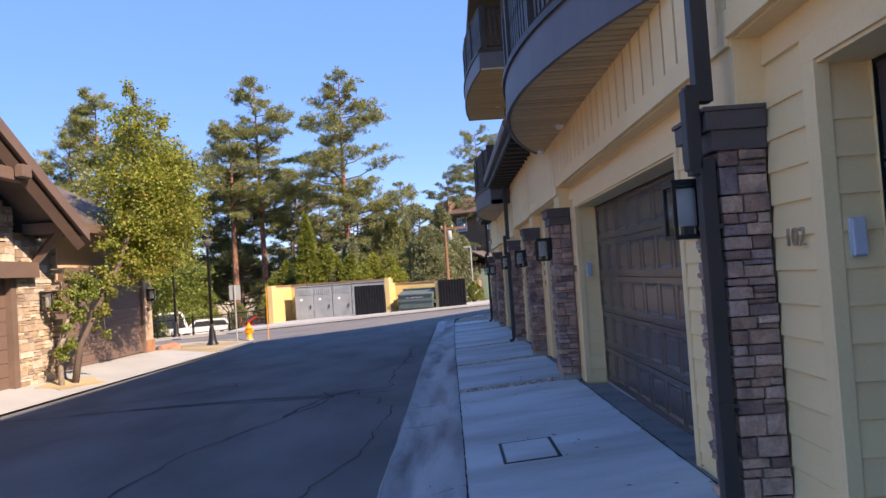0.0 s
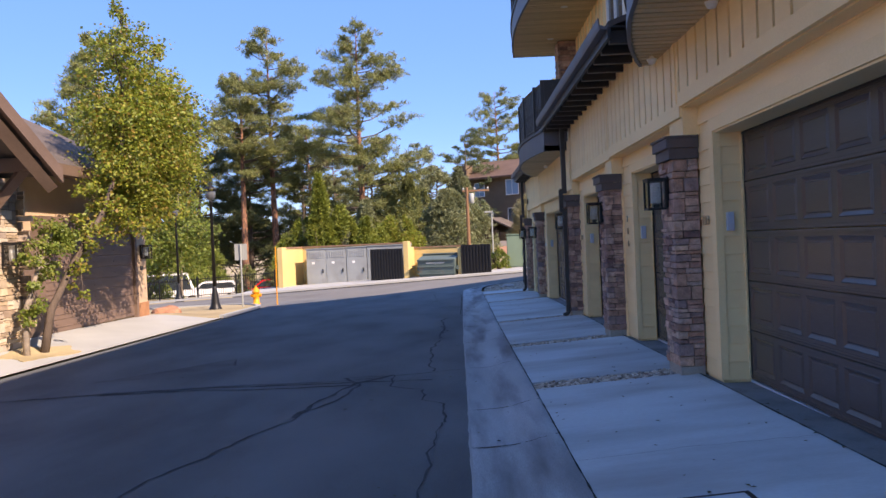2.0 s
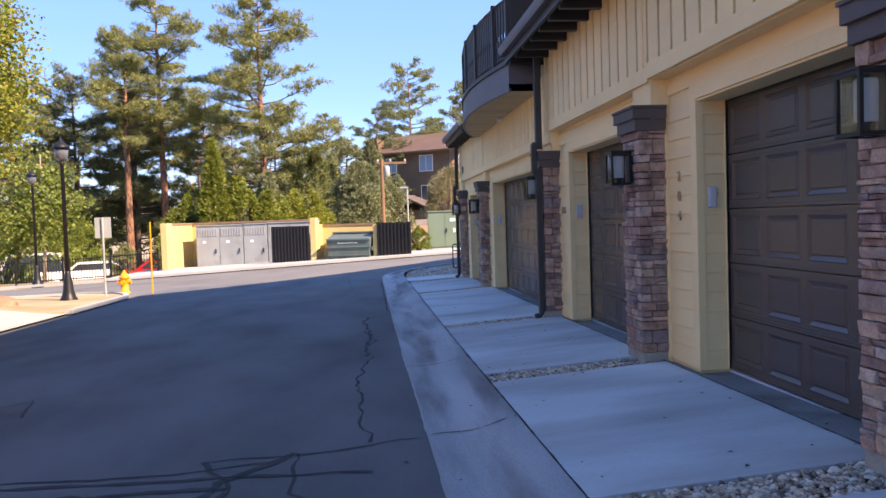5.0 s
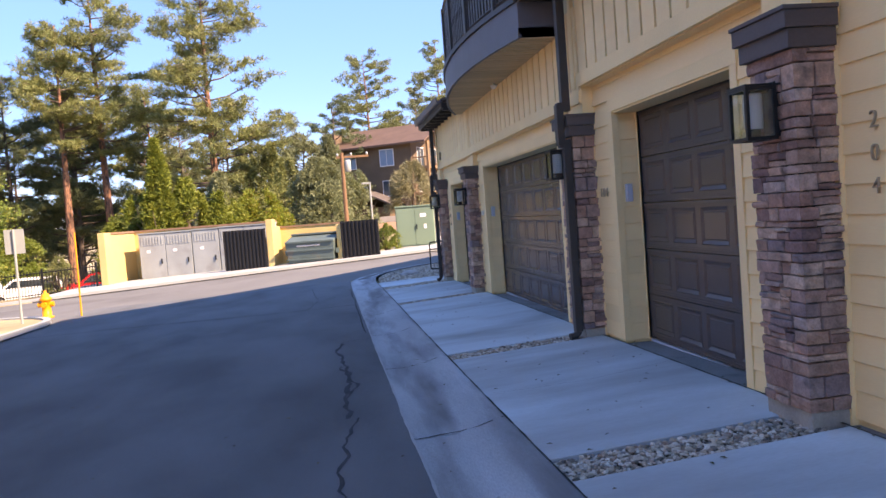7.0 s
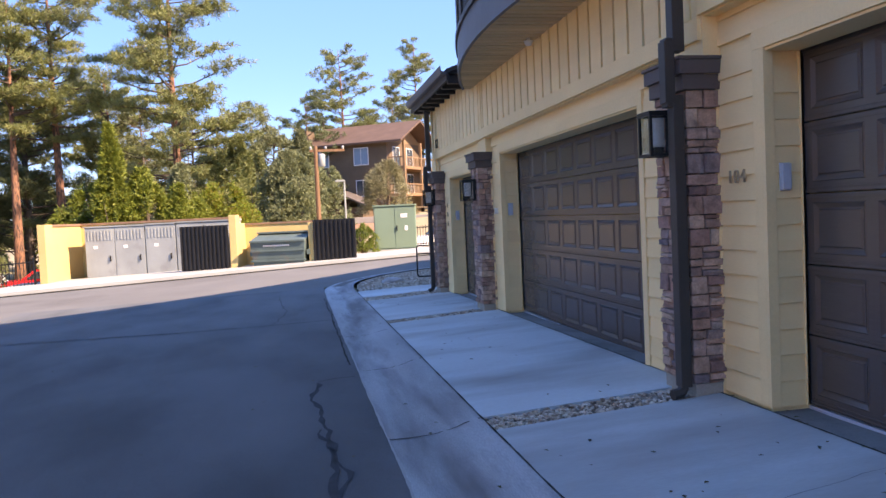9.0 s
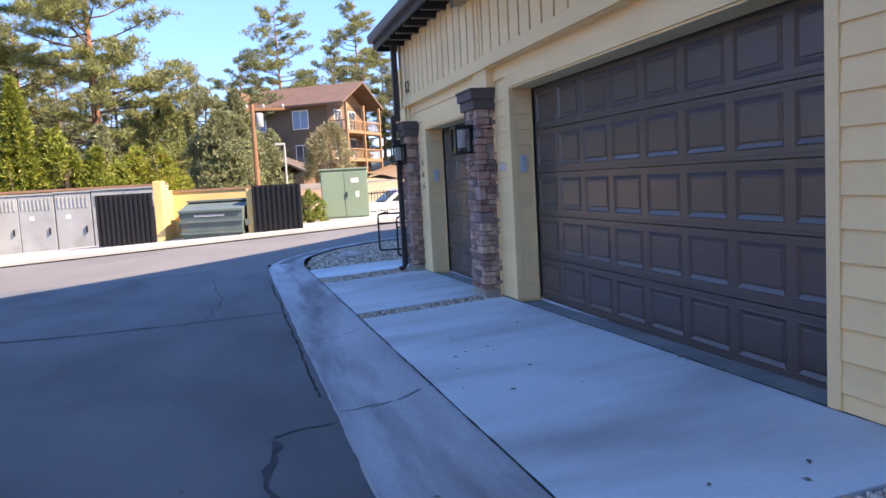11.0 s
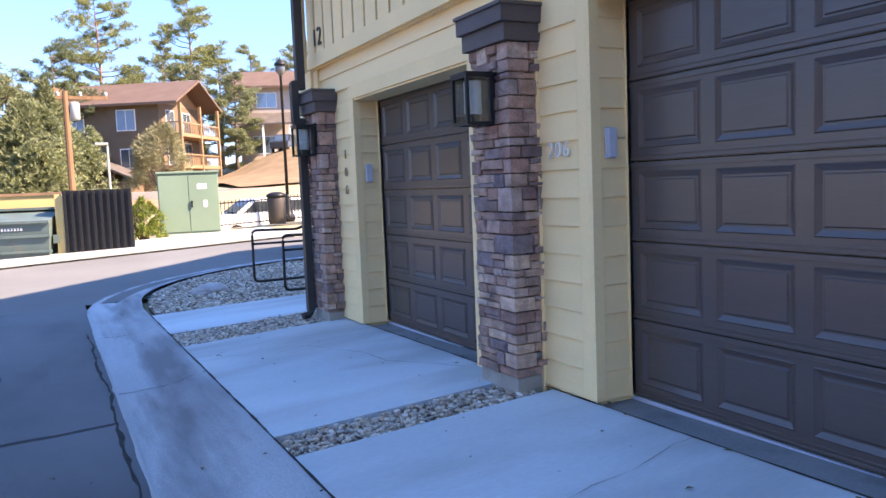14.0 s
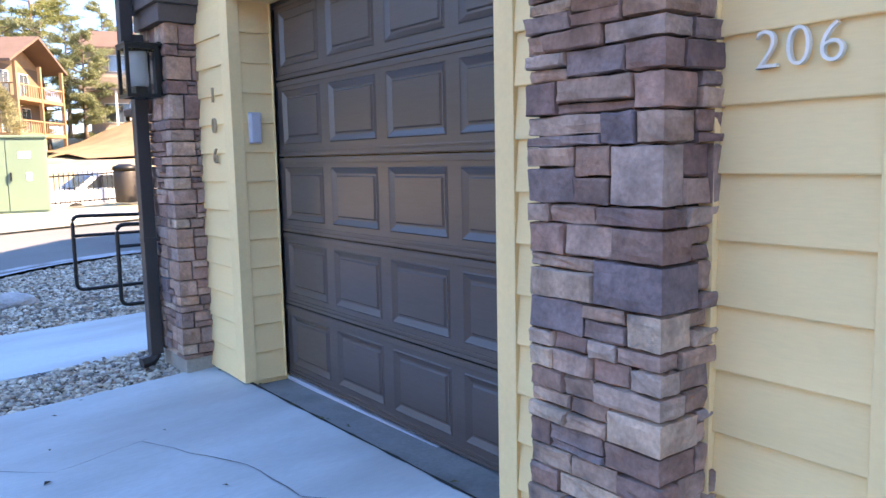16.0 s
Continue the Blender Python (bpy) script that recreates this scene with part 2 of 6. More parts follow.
def words(text, height, material, name, parent, m, depth=0.006):
    """Characters in the built-in font as one mesh."""
    c = bpy.data.curves.new(name, "FONT")
    c.body, c.size, c.extrude, c.align_x, c.align_y = text, height / 0.7, depth, "CENTER", "CENTER"
    c.offset = -0.026 * height
    tmp = new(name + "_tmp", c)
    me = bpy.data.meshes.new_from_object(tmp)
    bpy.data.objects.remove(tmp)
    me.materials.clear()
    me.materials.append(material)
    ob = new(name, me)
    ob.parent = parent
    ob.matrix_local = m
    return ob


# ---- ground, road, kerb ----
def ground_z(x, y):
    z = road_z(x, y) - 0.07
    if x < -8.3 and y < 33:
        z += 0.32 * sm(8.3, 10.2, -x) * (1 - sm(26.5, 31, y))
    if y > 49.3 and 2 < x < 14:
        z -= 0.75 * sm(49.4, 51, y) * (1 - sm(55, 60, y)) * sm(2, 4, x) * (1 - sm(10, 14, x))
    if y > 46 and x < -3:
        z -= 1.3 * sm(47, 58, y) * sm(3, 9, -x)
    return z


_gx = [-900, -500, -250, -120, -80] + span(-60, 40, 1.25) + [60, 90, 150, 300, 600, 900]
_gy = [-400, -150, -60] + span(-30, 62, 1.25) + span(64, 120, 4) + [150, 220, 400, 800, 1500]
ground = tagged(sheet("ground", _gx, _gy, ground_z, STRAW), "dry tan straw-covered ground around the road", "ground", kind="structure")
road = tagged(sheet("road", span(-8.25, -0.79, 0.622), span(-30, 34.6, 0.75), road_z, ASPHALT), "dark worn asphalt lane with tar seams and cracks", "road", kind="structure")
for _v in road.data.vertices:
    if _v.co.x > -0.8:
        _v.co.x += 0.068 + kerb_x(_v.co.y)
cross = tagged(sheet("road_cross_street", span(-60, 50, 1.0), span(34.6, 41.2, 0.6), road_z, SUNASPHALT), "grey asphalt of the crossing street, coloured lighter for sunlight", "road", kind="structure")


def seam(points, width, seed, fz=road_z, parent=None, name="tar_seam", material=TAR, lift=0.005, wander=0.022):
    """A wandering tar seam on the asphalt."""
    rnd = random.Random(seed)
    pts = []
    for (x0, y0), (x1, y1) in zip(points, points[1:]):
        n = max(2, int(math.hypot(x1 - x0, y1 - y0) / 0.12))
        pts += [(x0 + (x1 - x0) * i / n, y0 + (y1 - y0) * i / n) for i in range(n)]
    pts.append(points[-1])
    vs, fs, ox, oy = [], [], 0.0, 0.0
    for i, (x, y) in enumerate(pts):
        j = min(i + 1, len(pts) - 1)
        dx, dy = pts[j][0] - pts[max(i - 1, 0)][0], pts[j][1] - pts[max(i - 1, 0)][1]
        d = math.hypot(dx, dy) or 1
        nx, ny = -dy / d, dx / d
        ox = 0.85 * ox + rnd.uniform(-wander, wander)
        w = width * rnd.uniform(0.35, 1.3) / 2
        for s in (-1, 1):
            px, py = x + nx * (ox + s * w), y + ny * (ox + s * w)
            vs.append((px, py, fz(px, py) + lift))
        if i:
            fs.append((2 * i - 2, 2 * i - 1, 2 * i + 1, 2 * i))
    return soup(name, vs, fs, material, parent or road)


PATCH = mat("asphalt_patch", (0.085, 0.088, 0.09), 0.92, 0.25, 1.5, 110, 0.7, bump_scale=140, bump_dist=0.006)
_patch = [(-6.25, 14.2), (-5.4, 14.3), (-4.5, 15.3), (-4.72, 16.1), (-5.5, 15.1)]
soup("asphalt_patch", [(x, y, road_z(x, y) + 0.003) for x, y in _patch], [tuple(range(5))], PATCH, road)
for k, (pts, w, wn) in enumerate((
        ([(-8.2, 12.95), (-7.2, 12.80), (-5.0, 13.17), (-4.0, 13.15), (-2.6, 12.95), (-1.2, 12.9)], 0.09, 0.022),
        ([(-5.6, 13.02), (-4.2, 13.02), (-3.0, 12.80), (-2.1, 12.75)], 0.11, 0.025),
        ([(-6.5, 13.0), (-4.6, 13.25), (-2.7, 13.12), (-1.9, 13.2)], 0.05, 0.03),
        ([(-6.25, 14.2), (-5.5, 15.0), (-4.72, 16.1), (-4.5, 15.3)], 0.05, 0.015),
        ([(-3.4, 5.0), (-3.27, 6.96), (-3.24, 8.8), (-2.8, 10.25), (-2.55, 10.95)], 0.05, 0.03),
        ([(-2.55, 10.95), (-2.42, 11.9), (-2.2, 12.9), (-1.75, 13.46)], 0.10, 0.03),
        ([(-2.5, 11.2), (-2.25, 11.9), (-2.1, 12.8), (-2.4, 13.4)], 0.07, 0.03),
        ([(-2.4, 13.4), (-1.77, 13.46), (-0.86, 13.63)], 0.05, 0.03),
        ([(-1.24, 13.6), (-1.40, 14.8), (-1.38, 15.9), (-1.27, 17.6)], 0.045, 0.04),
        ([(-1.27, 17.6), (-1.30, 18.2), (-1.24, 19.1), (-1.27, 20.5), (-1.38, 21.3), (-1.26, 22.1)], 0.085, 0.032),
        ([(-1.26, 18.4), (-1.10, 18.9), (-1.16, 19.6), (-1.27, 20.2)], 0.06, 0.04),
        ([(-1.26, 22.15), (-1.05, 22.25), (-0.86, 22.27)], 0.04, 0.02),
        ([(-1.74, 13.45), (-1.68, 12.6), (-1.24, 12.27), (-1.22, 11.6), (-0.98, 11.3), (-1.0, 10.4)], 0.045, 0.028),
        ([(-1.0, 10.4), (-1.12, 8.2), (-1.4, 6.5)], 0.03, 0.03),
        ([(-8.2, 27.95), (-6.06, 27.86), (-3.47, 27.58), (-0.86, 27.60)], 0.075, 0.025),
        ([(-6.5, 28.0), (-4.6, 27.75), (-2.5, 27.5)], 0.06, 0.03),
        ([(-1.9, 33.0), (-1.7, 29.5), (-1.9, 27.6)], 0.03, 0.025))):
    seam(pts, w * 0.62, k, wander=wn)

# rolled kerb and gutter, following the lane and round the corner
def kerb_run():
    line = [((kerb_x(y), y), (-1.0, 0.0)) for y in span(-30, 33.6, 0.6)]
    line += [((3.2 - 3.268 * math.cos(a), 33.6 + 3.2 * math.sin(a)), (-math.cos(a), math.sin(a))) for a in span(0.0, math.pi / 2, 0.13)][1:]
    line += [((x, 36.8), (0.0, 1.0)) for x in span(3.2, 50, 1.5)][1:]
    return line


KERB_LINE = kerb_run()
PROFILE = ((0.0, 0.0, 1), (0.06, 0.006, 1), (0.20, -0.035, 1), (0.30, -0.085, 0), (0.42, -0.012, 2), (0.58, -0.006, 2), (0.74, 0.006, 2))


kerb = empty("kerb")
tagged(kerb, "rolled grey concrete kerb and gutter with stains", "kerb", kind="structure")


def kerb_stretch(i0, i1):
    vs, fs = [], []
    n = len(PROFILE)
    for (x, y), (nx, ny) in KERB_LINE[i0:i1 + 1]:
        zt, zb = apron_z(0.0, y) if y < 33.7 and x < 0.01 else road_z(x, y) + 0.085, road_z(x + nx * 0.74, y + ny * 0.74)
        for d, h, kind_ in PROFILE:
            z = zt + h if kind_ == 1 else (zb + h if kind_ == 2 else (zt + zb) / 2 - 0.01)
            vs.append((x + nx * d, y + ny * d, z))
    for j in range(i1 - i0):
        for k in range(n - 1):
            a = j * n + k
            fs.append((a, a + n, a + n + 1, a + 1))
    soup("kerb_section", vs, fs, KERB, kerb, smooth=True)


_i = 0
while _i < len(KERB_LINE) - 1:
    _j = min(_i + (6 if _i < 110 else 4), len(KERB_LINE) - 1)
    kerb_stretch(_i, _j)
    _i = _j

# ---- apron slabs, gravel strips ----
PILLARS = [4.27, 11.35, 15.25, 19.40, 26.10, 29.95]
STRIPS = [(11.50, 11.92), (15.20, 15.62), (19.42, 19.80), (26.02, 26.44), (30.02, 30.95)]


def slab(name, x0, x1, y0, y1, material, label, fz=apron_z, thick=0.10, lift=0.0):
    """A slab with a rounded edge that follows the fall of the ground."""
    bm = bmesh.new()
    bx(bm, x0, x1, y0, y1, -thick, 0, 0.006)
    for v in bm.verts:
        v.co.z += fz(v.co.x, v.co.y) + lift
        if v.co.x < 0.05:
            v.co.x += kerb_x(v.co.y)
    return tagged(part(name, bm, material), label, "pavement", kind="structure")


_y = -14.0
for _a, _b in STRIPS + [(32.7, 32.7)]:
    for _k, (_p, _q) in enumerate(zip(span(_y, _a, 4.2), span(_y, _a, 4.2)[1:])):
        slab("pavement", 0.006, 1.74 if _y < 30.9 else 2.5, _p + 0.004, _q - 0.004, CONCRETE, "pale blue-grey concrete driveway apron slab with hairline cracks")
    _y = _b
slab("pavement_threshold", 1.744, 2.25, -14, 31.0, SILL, "dark concrete threshold strip along garage doors", lift=-0.02)


def scatter_pebbles(n, put, size, seed):
    """Many small uneven stones."""
    rng = np.random.default_rng(seed)
    ph = (1 + 5 ** 0.5) / 2
    base = np.array([(-1, ph, 0), (1, ph, 0), (-1, -ph, 0), (1, -ph, 0), (0, -1, ph), (0, 1, ph), (0, -1, -ph), (0, 1, -ph), (ph, 0, -1), (ph, 0, 1), (-ph, 0, -1), (-ph, 0, 1)]) / 1.9
    tri = np.array([(0, 11, 5), (0, 5, 1), (0, 1, 7), (0, 7, 10), (0, 10, 11), (1, 5, 9), (5, 11, 4), (11, 10, 2), (10, 7, 6), (7, 1, 8), (3, 9, 4), (3, 4, 2), (3, 2, 6), (3, 6, 8), (3, 8, 9), (4, 9, 5), (2, 4, 11), (6, 2, 10), (8, 6, 7), (9, 8, 1)])
    vs = np.zeros((n, 12, 3))
    for i in range(n):
        x, y, z = put(rng)
        s = size * rng.uniform(0.5, 1.25) * np.array([rng.uniform(0.8, 1.5), rng.uniform(0.7, 1.1), rng.uniform(0.5, 0.8)])
        a = rng.uniform(0, 6.283)
        p = base * rng.uniform(0.75, 1.2, (12, 1)) * s
        c, d = math.cos(a), math.sin(a)
        vs[i] = np.stack([p[:, 0] * c - p[:, 1] * d + x, p[:, 0] * d + p[:, 1] * c + y, p[:, 2] + z], 1)
    fs = (tri[None] + 12 * np.arange(n)[:, None, None]).reshape(-1, 3)
    return vs.reshape(-1, 3).tolist(), fs.tolist()


for _k, (_a, _b) in enumerate(STRIPS):
    _x1 = 1.62
    bed = slab("gravel_bed", 0.0, _x1 + 0.1, _a, _b, SOIL, "bed of soil under gravel", lift=-0.045)
    area = (_b - _a) * _x1
    v, f = scatter_pebbles(int(area * 2300), lambda r, a=_a, b=_b: (lambda x, y: (x, y, apron_z(x, y) - 0.022 + r.uniform(-0.012, 0.012)))(r.uniform(0.02 + kerb_x(a), _x1), r.uniform(a + 0.01, b - 0.01)), 0.020, 40 + _k)
    tagged(soup("gravel", v, f, GRAVEL), "strip of mixed tan and grey gravel between concrete slabs", "gravel", kind="stuff")


def corner_inside(x, y):
    if y < 33.6:
        return 0.03 + kerb_x(33) < x < 2.9
    if x < 3.2:
        return math.hypot(x - 3.2, y - 33.6) < 3.16
    return y < 36.75


def corner_z(x, y):
    return road_z(x, y) * sm(32, 35, y) + apron_z(0, y) * (1 - sm(32, 35, y)) + 0.05 * sm(32, 35, y)


def corner_put(r):
    while True:
        x, y = r.uniform(0.02, 4.2), r.uniform(32.74, 36.75)
        if corner_inside(x, y):
            return x, y, corner_z(x, y) + r.uniform(-0.012, 0.015)


_cb = bmesh.new()
_out = [(0.02, 32.72)] + [(3.2 - 3.19 * math.cos(a), 33.6 + 3.19 * math.sin(a)) for a in span(0, math.pi / 2, 0.15)] + [(9.0, 36.78), (9.0, 32.72)]
prism(_cb, _out, 0, 0.05)
bmesh.ops.subdivide_edges(_cb, edges=_cb.edges[:], cuts=1)
for _v in _cb.verts:
    _v.co.z += corner_z(_v.co.x, _v.co.y) - 0.07
tagged(part("gravel_bed", _cb, SOIL), "bed of soil under corner gravel", "gravel bed", kind="structure")
v, f = scatter_pebbles(14000, corner_put, 0.024, 77)
tagged(soup("gravel", v, f, GRAVEL), "corner bed of mixed grey and tan gravel", "gravel", kind="stuff")

# joints along the kerb, cracks in kerb and slabs
JOINT = mat("dark_joint", (0.05, 0.048, 0.045), 0.95, 0.2, 6, 60, 0.1, spec=0.05)
CRACK = mat("hairline_crack", (0.13, 0.145, 0.155), 0.95, 0.3, 3, 60, 0.1, spec=0.05)
seam([(0.004 + kerb_x(y), y) for y in span(-14, 33.0, 2.0)], 0.016, 900, lambda x, y: apron_z(0, y), kerb, "kerb_joint", JOINT, 0.004, 0.0015)
seam([(-0.79 + kerb_x(y), y) for y in span(23, 32.0, 1.0)], 0.030, 902, road_z, road, "gutter_dirt", JOINT, 0.005, 0.012)
seam([(-0.735 + kerb_x(y), y) for y in span(-14, 33.0, 2.0)], 0.022, 901, lambda x, y: road_z(-0.74, y), kerb, "gutter_joint", DRIVE, 0.011, 0.004)


def kerb_line_z(x, y):
    x -= kerb_x(y)
    zt, zb = apron_z(0.0, y), road_z(-0.74, y)
    for (d0, h0, k0), (d1, h1, k1) in zip(PROFILE, PROFILE[1:]):
        if d0 <= -x <= d1:
            z0 = zt + h0 if k0 == 1 else (zb + h0 if k0 == 2 else (zt + zb) / 2 - 0.01)
            z1 = zt + h1 if k1 == 1 else (zb + h1 if k1 == 2 else (zt + zb) / 2 - 0.01)
            return z0 + (z1 - z0) * (-x - d0) / (d1 - d0)
    return zt


for _k, _yy in enumerate((6.2, 9.4, 10.9, 13.75, 16.7, 19.7, 22.6, 25.4, 28.6, 31.6)):
    seam([(_x + kerb_x(_yy), _yy + _d) for _x, _d in ((-0.01, 0.06), (-0.25, 0.0), (-0.5, 0.05), (-0.72, -0.04))], 0.016, 910 + _k, kerb_line_z, kerb, "kerb_crack", JOINT, 0.004)
for _k, (_pts, _w) in enumerate((([(1.62, 27.0), (1.25, 27.7), (1.15, 28.3), (0.95, 28.9)], 0.012), ([(0.12, 29.2), (0.5, 28.8), (0.95, 28.9)], 0.008), ([(0.05, 25.0), (0.7, 24.6), (1.72, 24.75)], 0.008), ([(0.3, 23.0), (0.9, 22.6), (1.5, 22.9)], 0.006), ([(0.02, 17.6), (0.9, 17.45), (1.7, 17.6)], 0.007), ([(0.02, 8.6), (0.9, 8.65), (1.7, 8.6)], 0.010))):
    seam(_pts, _w * 0.5, 930 + _k, apron_z, kerb, "slab_crack", CRACK, 0.004)
seam([(1.735, y) for y in span(-10, 30, 2.0)], 0.018, 950, lambda x, y: apron_z(1.73, y), kerb, "threshold_joint", JOINT, 0.003, 0.0015)

# fallen leaf scraps on the slabs and along the doors
LITTER = mat("dry_leaf_litter", (0.10, 0.075, 0.045), 0.9, 0.3, 8, 40, 0.0, rand="island", ramp=((0.05, 0.04, 0.03), (0.14, 0.10, 0.05), (0.07, 0.08, 0.03), (0.18, 0.13, 0.07)))
_rg = np.random.default_rng(5)
_lv, _lf = [], []
for _k in range(420):
    _x, _y2 = (_rg.uniform(0.05, 1.7), _rg.uniform(5, 31)) if _k < 150 else ((1.70 + abs(_rg.normal(0, 0.06)), _rg.uniform(5, 30)) if _k < 260 else (_rg.uniform(-5, -0.05), _rg.uniform(5, 34)))
    _z = apron_z(_x, _y2) if _x > 0 else (kerb_line_z(_x, _y2) if _x > -0.74 + kerb_x(_y2) else road_z(_x, _y2))
    _s, _a = _rg.uniform(0.010, 0.028), _rg.uniform(0, 6.28)
    _b0 = len(_lv)
    for _c, _d, _e in ((-1, 0, 0.2), (0, -0.5, 0.5), (1, 0, 0.15), (0, 0.5, 0.7)):
        _lv.append((_x + _s * (_c * math.cos(_a) - _d * math.sin(_a)), _y2 + _s * (_c * math.sin(_a) + _d * math.cos(_a)), _z + 0.004 + _s * _e * 0.5))
    _lf.append((_b0, _b0 + 1, _b0 + 2, _b0 + 3))
tagged(soup("leaf_litter", _lv, _lf, LITTER), "scattered dry leaf scraps on concrete and asphalt", "leaves", kind="stuff")

# utility cover in the slab
cover = empty("utility_cover", (0, 0, 0))
tagged(cover, "square concrete utility cover set in the pavement", "utility cover")
for _name, _quads, _lo, _hi, _mat in (("rim", ((0.34, 0.86, 6.78, 6.81), (0.34, 0.86, 7.60, 7.63), (0.34, 0.37, 6.81, 7.60), (0.83, 0.86, 6.81, 7.60)), -0.02, 0.005, SEAL), ("lid", ((0.375, 0.825, 6.815, 7.595),), -0.02, 0.007, CONCRETE)):
    bm = bmesh.new()
    for _q in _quads:
        bx(bm, *_q, _lo, _hi, 0.002)
    for _v in bm.verts:
        _v.co.z += apron_z(_v.co.x, _v.co.y)
    part(_name, bm, _mat, cover)

# ---- garage building ----
UX = 1.66
# door near end, door far end, wall face, head of opening, underside of band, top of upper wall
BAYS = [
    dict(n=1.30, f=3.68, x=1.825, head=2.53, band=2.84, top=6.3, y0=-2.2, y1=4.27),
    dict(n=6.00, f=10.88, x=1.825, head=2.45, band=2.79, top=3.70, y0=4.27, y1=11.35),
    dict(n=12.16, f=14.60, x=1.84, head=2.37, band=2.68, top=3.86, y0=11.35, y1=15.25),
    dict(n=16.40, f=18.84, x=1.79, head=2.28, band=2.65, top=3.86, y0=15.25, y1=19.40),
    dict(n=20.70, f=25.58, x=1.76, head=2.17, band=2.47, top=3.55, y0=19.40, y1=26.10),
    dict(n=26.96, f=29.40, x=1.72, head=2.00, band=2.46, top=3.55, y0=26.10, y1=30.6),
]
LAP = 0.18
BOARD_CACHE = {}


def lap_mesh(length, along):
    """A lapped board, thick at its lower edge; runs along y or x from the origin."""
    key = (round(length, 3), along)
    if key not in BOARD_CACHE:
        prof = ((0.0, 0.0), (-0.023, 0.0), (-0.025, 0.004), (-0.008, LAP + 0.012), (0.0, LAP + 0.012))
        vs, fs = [], []
        for s in (0.0, length):
            for d, z in prof:
                vs.append((d, s, z) if along == "y" else (s, d, z))
        n = len(prof)
        for i in range(n):
            fs.append((i, (i + 1) % n, n + (i + 1) % n, n + i))
        fs += [tuple(range(n)), tuple(range(2 * n - 1, n - 1, -1))]
        me = bpy.data.meshes.new("lap_board")
        me.from_pydata(vs, [], fs)
        me.materials.append(BOARD)
        BOARD_CACHE[key] = me
    return BOARD_CACHE[key]


def garage_door(i, y0, y1, x, z0, z1, panels):
    """A sectional garage door of five rows of raised panels."""
    door = empty("door_%d" % i, (x, y0, z0))
    tagged(door, "closed dark brown sectional garage door with raised panels", "garage door", kind="structure")
    w, h = y1 - y0, (z1 - z0) / 5
    bm = bmesh.new()
    bx(bm, 0.02, 0.05, 0, w, 0, h - 0.006)
    # horizontal mouldings along the section's lower and upper edge
    for za, zb, d in ((0.004, 0.022, -0.004), (0.030, 0.044, -0.002), (h - 0.040, h - 0.012, -0.003)):
        bx(bm, d, 0.021, 0.0, w, za, zb, 0.003)
    pw = (w - 0.06) / panels
    pa, pb, pc, pd = 0.050, 0.050, 0.075, h - 0.065
    bx(bm, 0.004, 0.021, 0, w, 0.0, pc), bx(bm, 0.004, 0.021, 0, w, pd, h - 0.007)
    for k in range(panels + 1):
        lo_, hi_ = (0.0 if k == 0 else 0.03 + k * pw - pb), (w if k == panels else 0.03 + k * pw + pa)
        bx(bm, 0.004, 0.021, lo_, hi_, pc, pd)
    for k in range(panels):
        a, b, c, d = 0.03 + k * pw + pa, 0.03 + (k + 1) * pw - pb, pc, pd
        ring = []
        for inset, dep in ((0.0, 0.004), (0.006, -0.002), (0.012, 0.002), (0.036, 0.0145), (0.046, 0.0145), (0.054, 0.006), (0.064, 0.006)):
            ring.append([bm.verts.new((dep, yy, zz)) for yy, zz in ((a + inset, c + inset), (b - inset, c + inset), (b - inset, d - inset), (a + inset, d - inset))])
        for p, q in zip(ring, ring[1:]):
            for e in range(4):
                bm.faces.new((p[e], p[(e + 1) % 4], q[(e + 1) % 4], q[e]))
        bm.faces.new(ring[-1])
    me = finish(bm, "door_section", DOORP)
    for r in range(5):
        piece("door_section", me, door, (0, 0, r * h))
    bm = bmesh.new()
    bx(bm, -0.02, 0.03, -0.03, 0.012, 0, z1 - z0)
    part("side_seal", bm, SEAL, door, "black rubber seal")
    bm = bmesh.new()
    bx(bm, -0.02, 0.03, w - 0.012, w + 0.035, 0, z1 - z0)
    part("side_seal", bm, SEAL, door, "black rubber seal")
    bm = bmesh.new()
    bx(bm, -0.015, 0.03, 0, w, z1 - z0 - 0.02, z1 - z0 + 0.03)
    part("top_seal", bm, SEAL, door, "black rubber seal")
    bm = bmesh.new()
    bx(bm, -0.008, 0.04, 0, w, -0.035, -0.012)
    part("bottom_seal", bm, KEYP, door, "pale bottom seal")
    return door


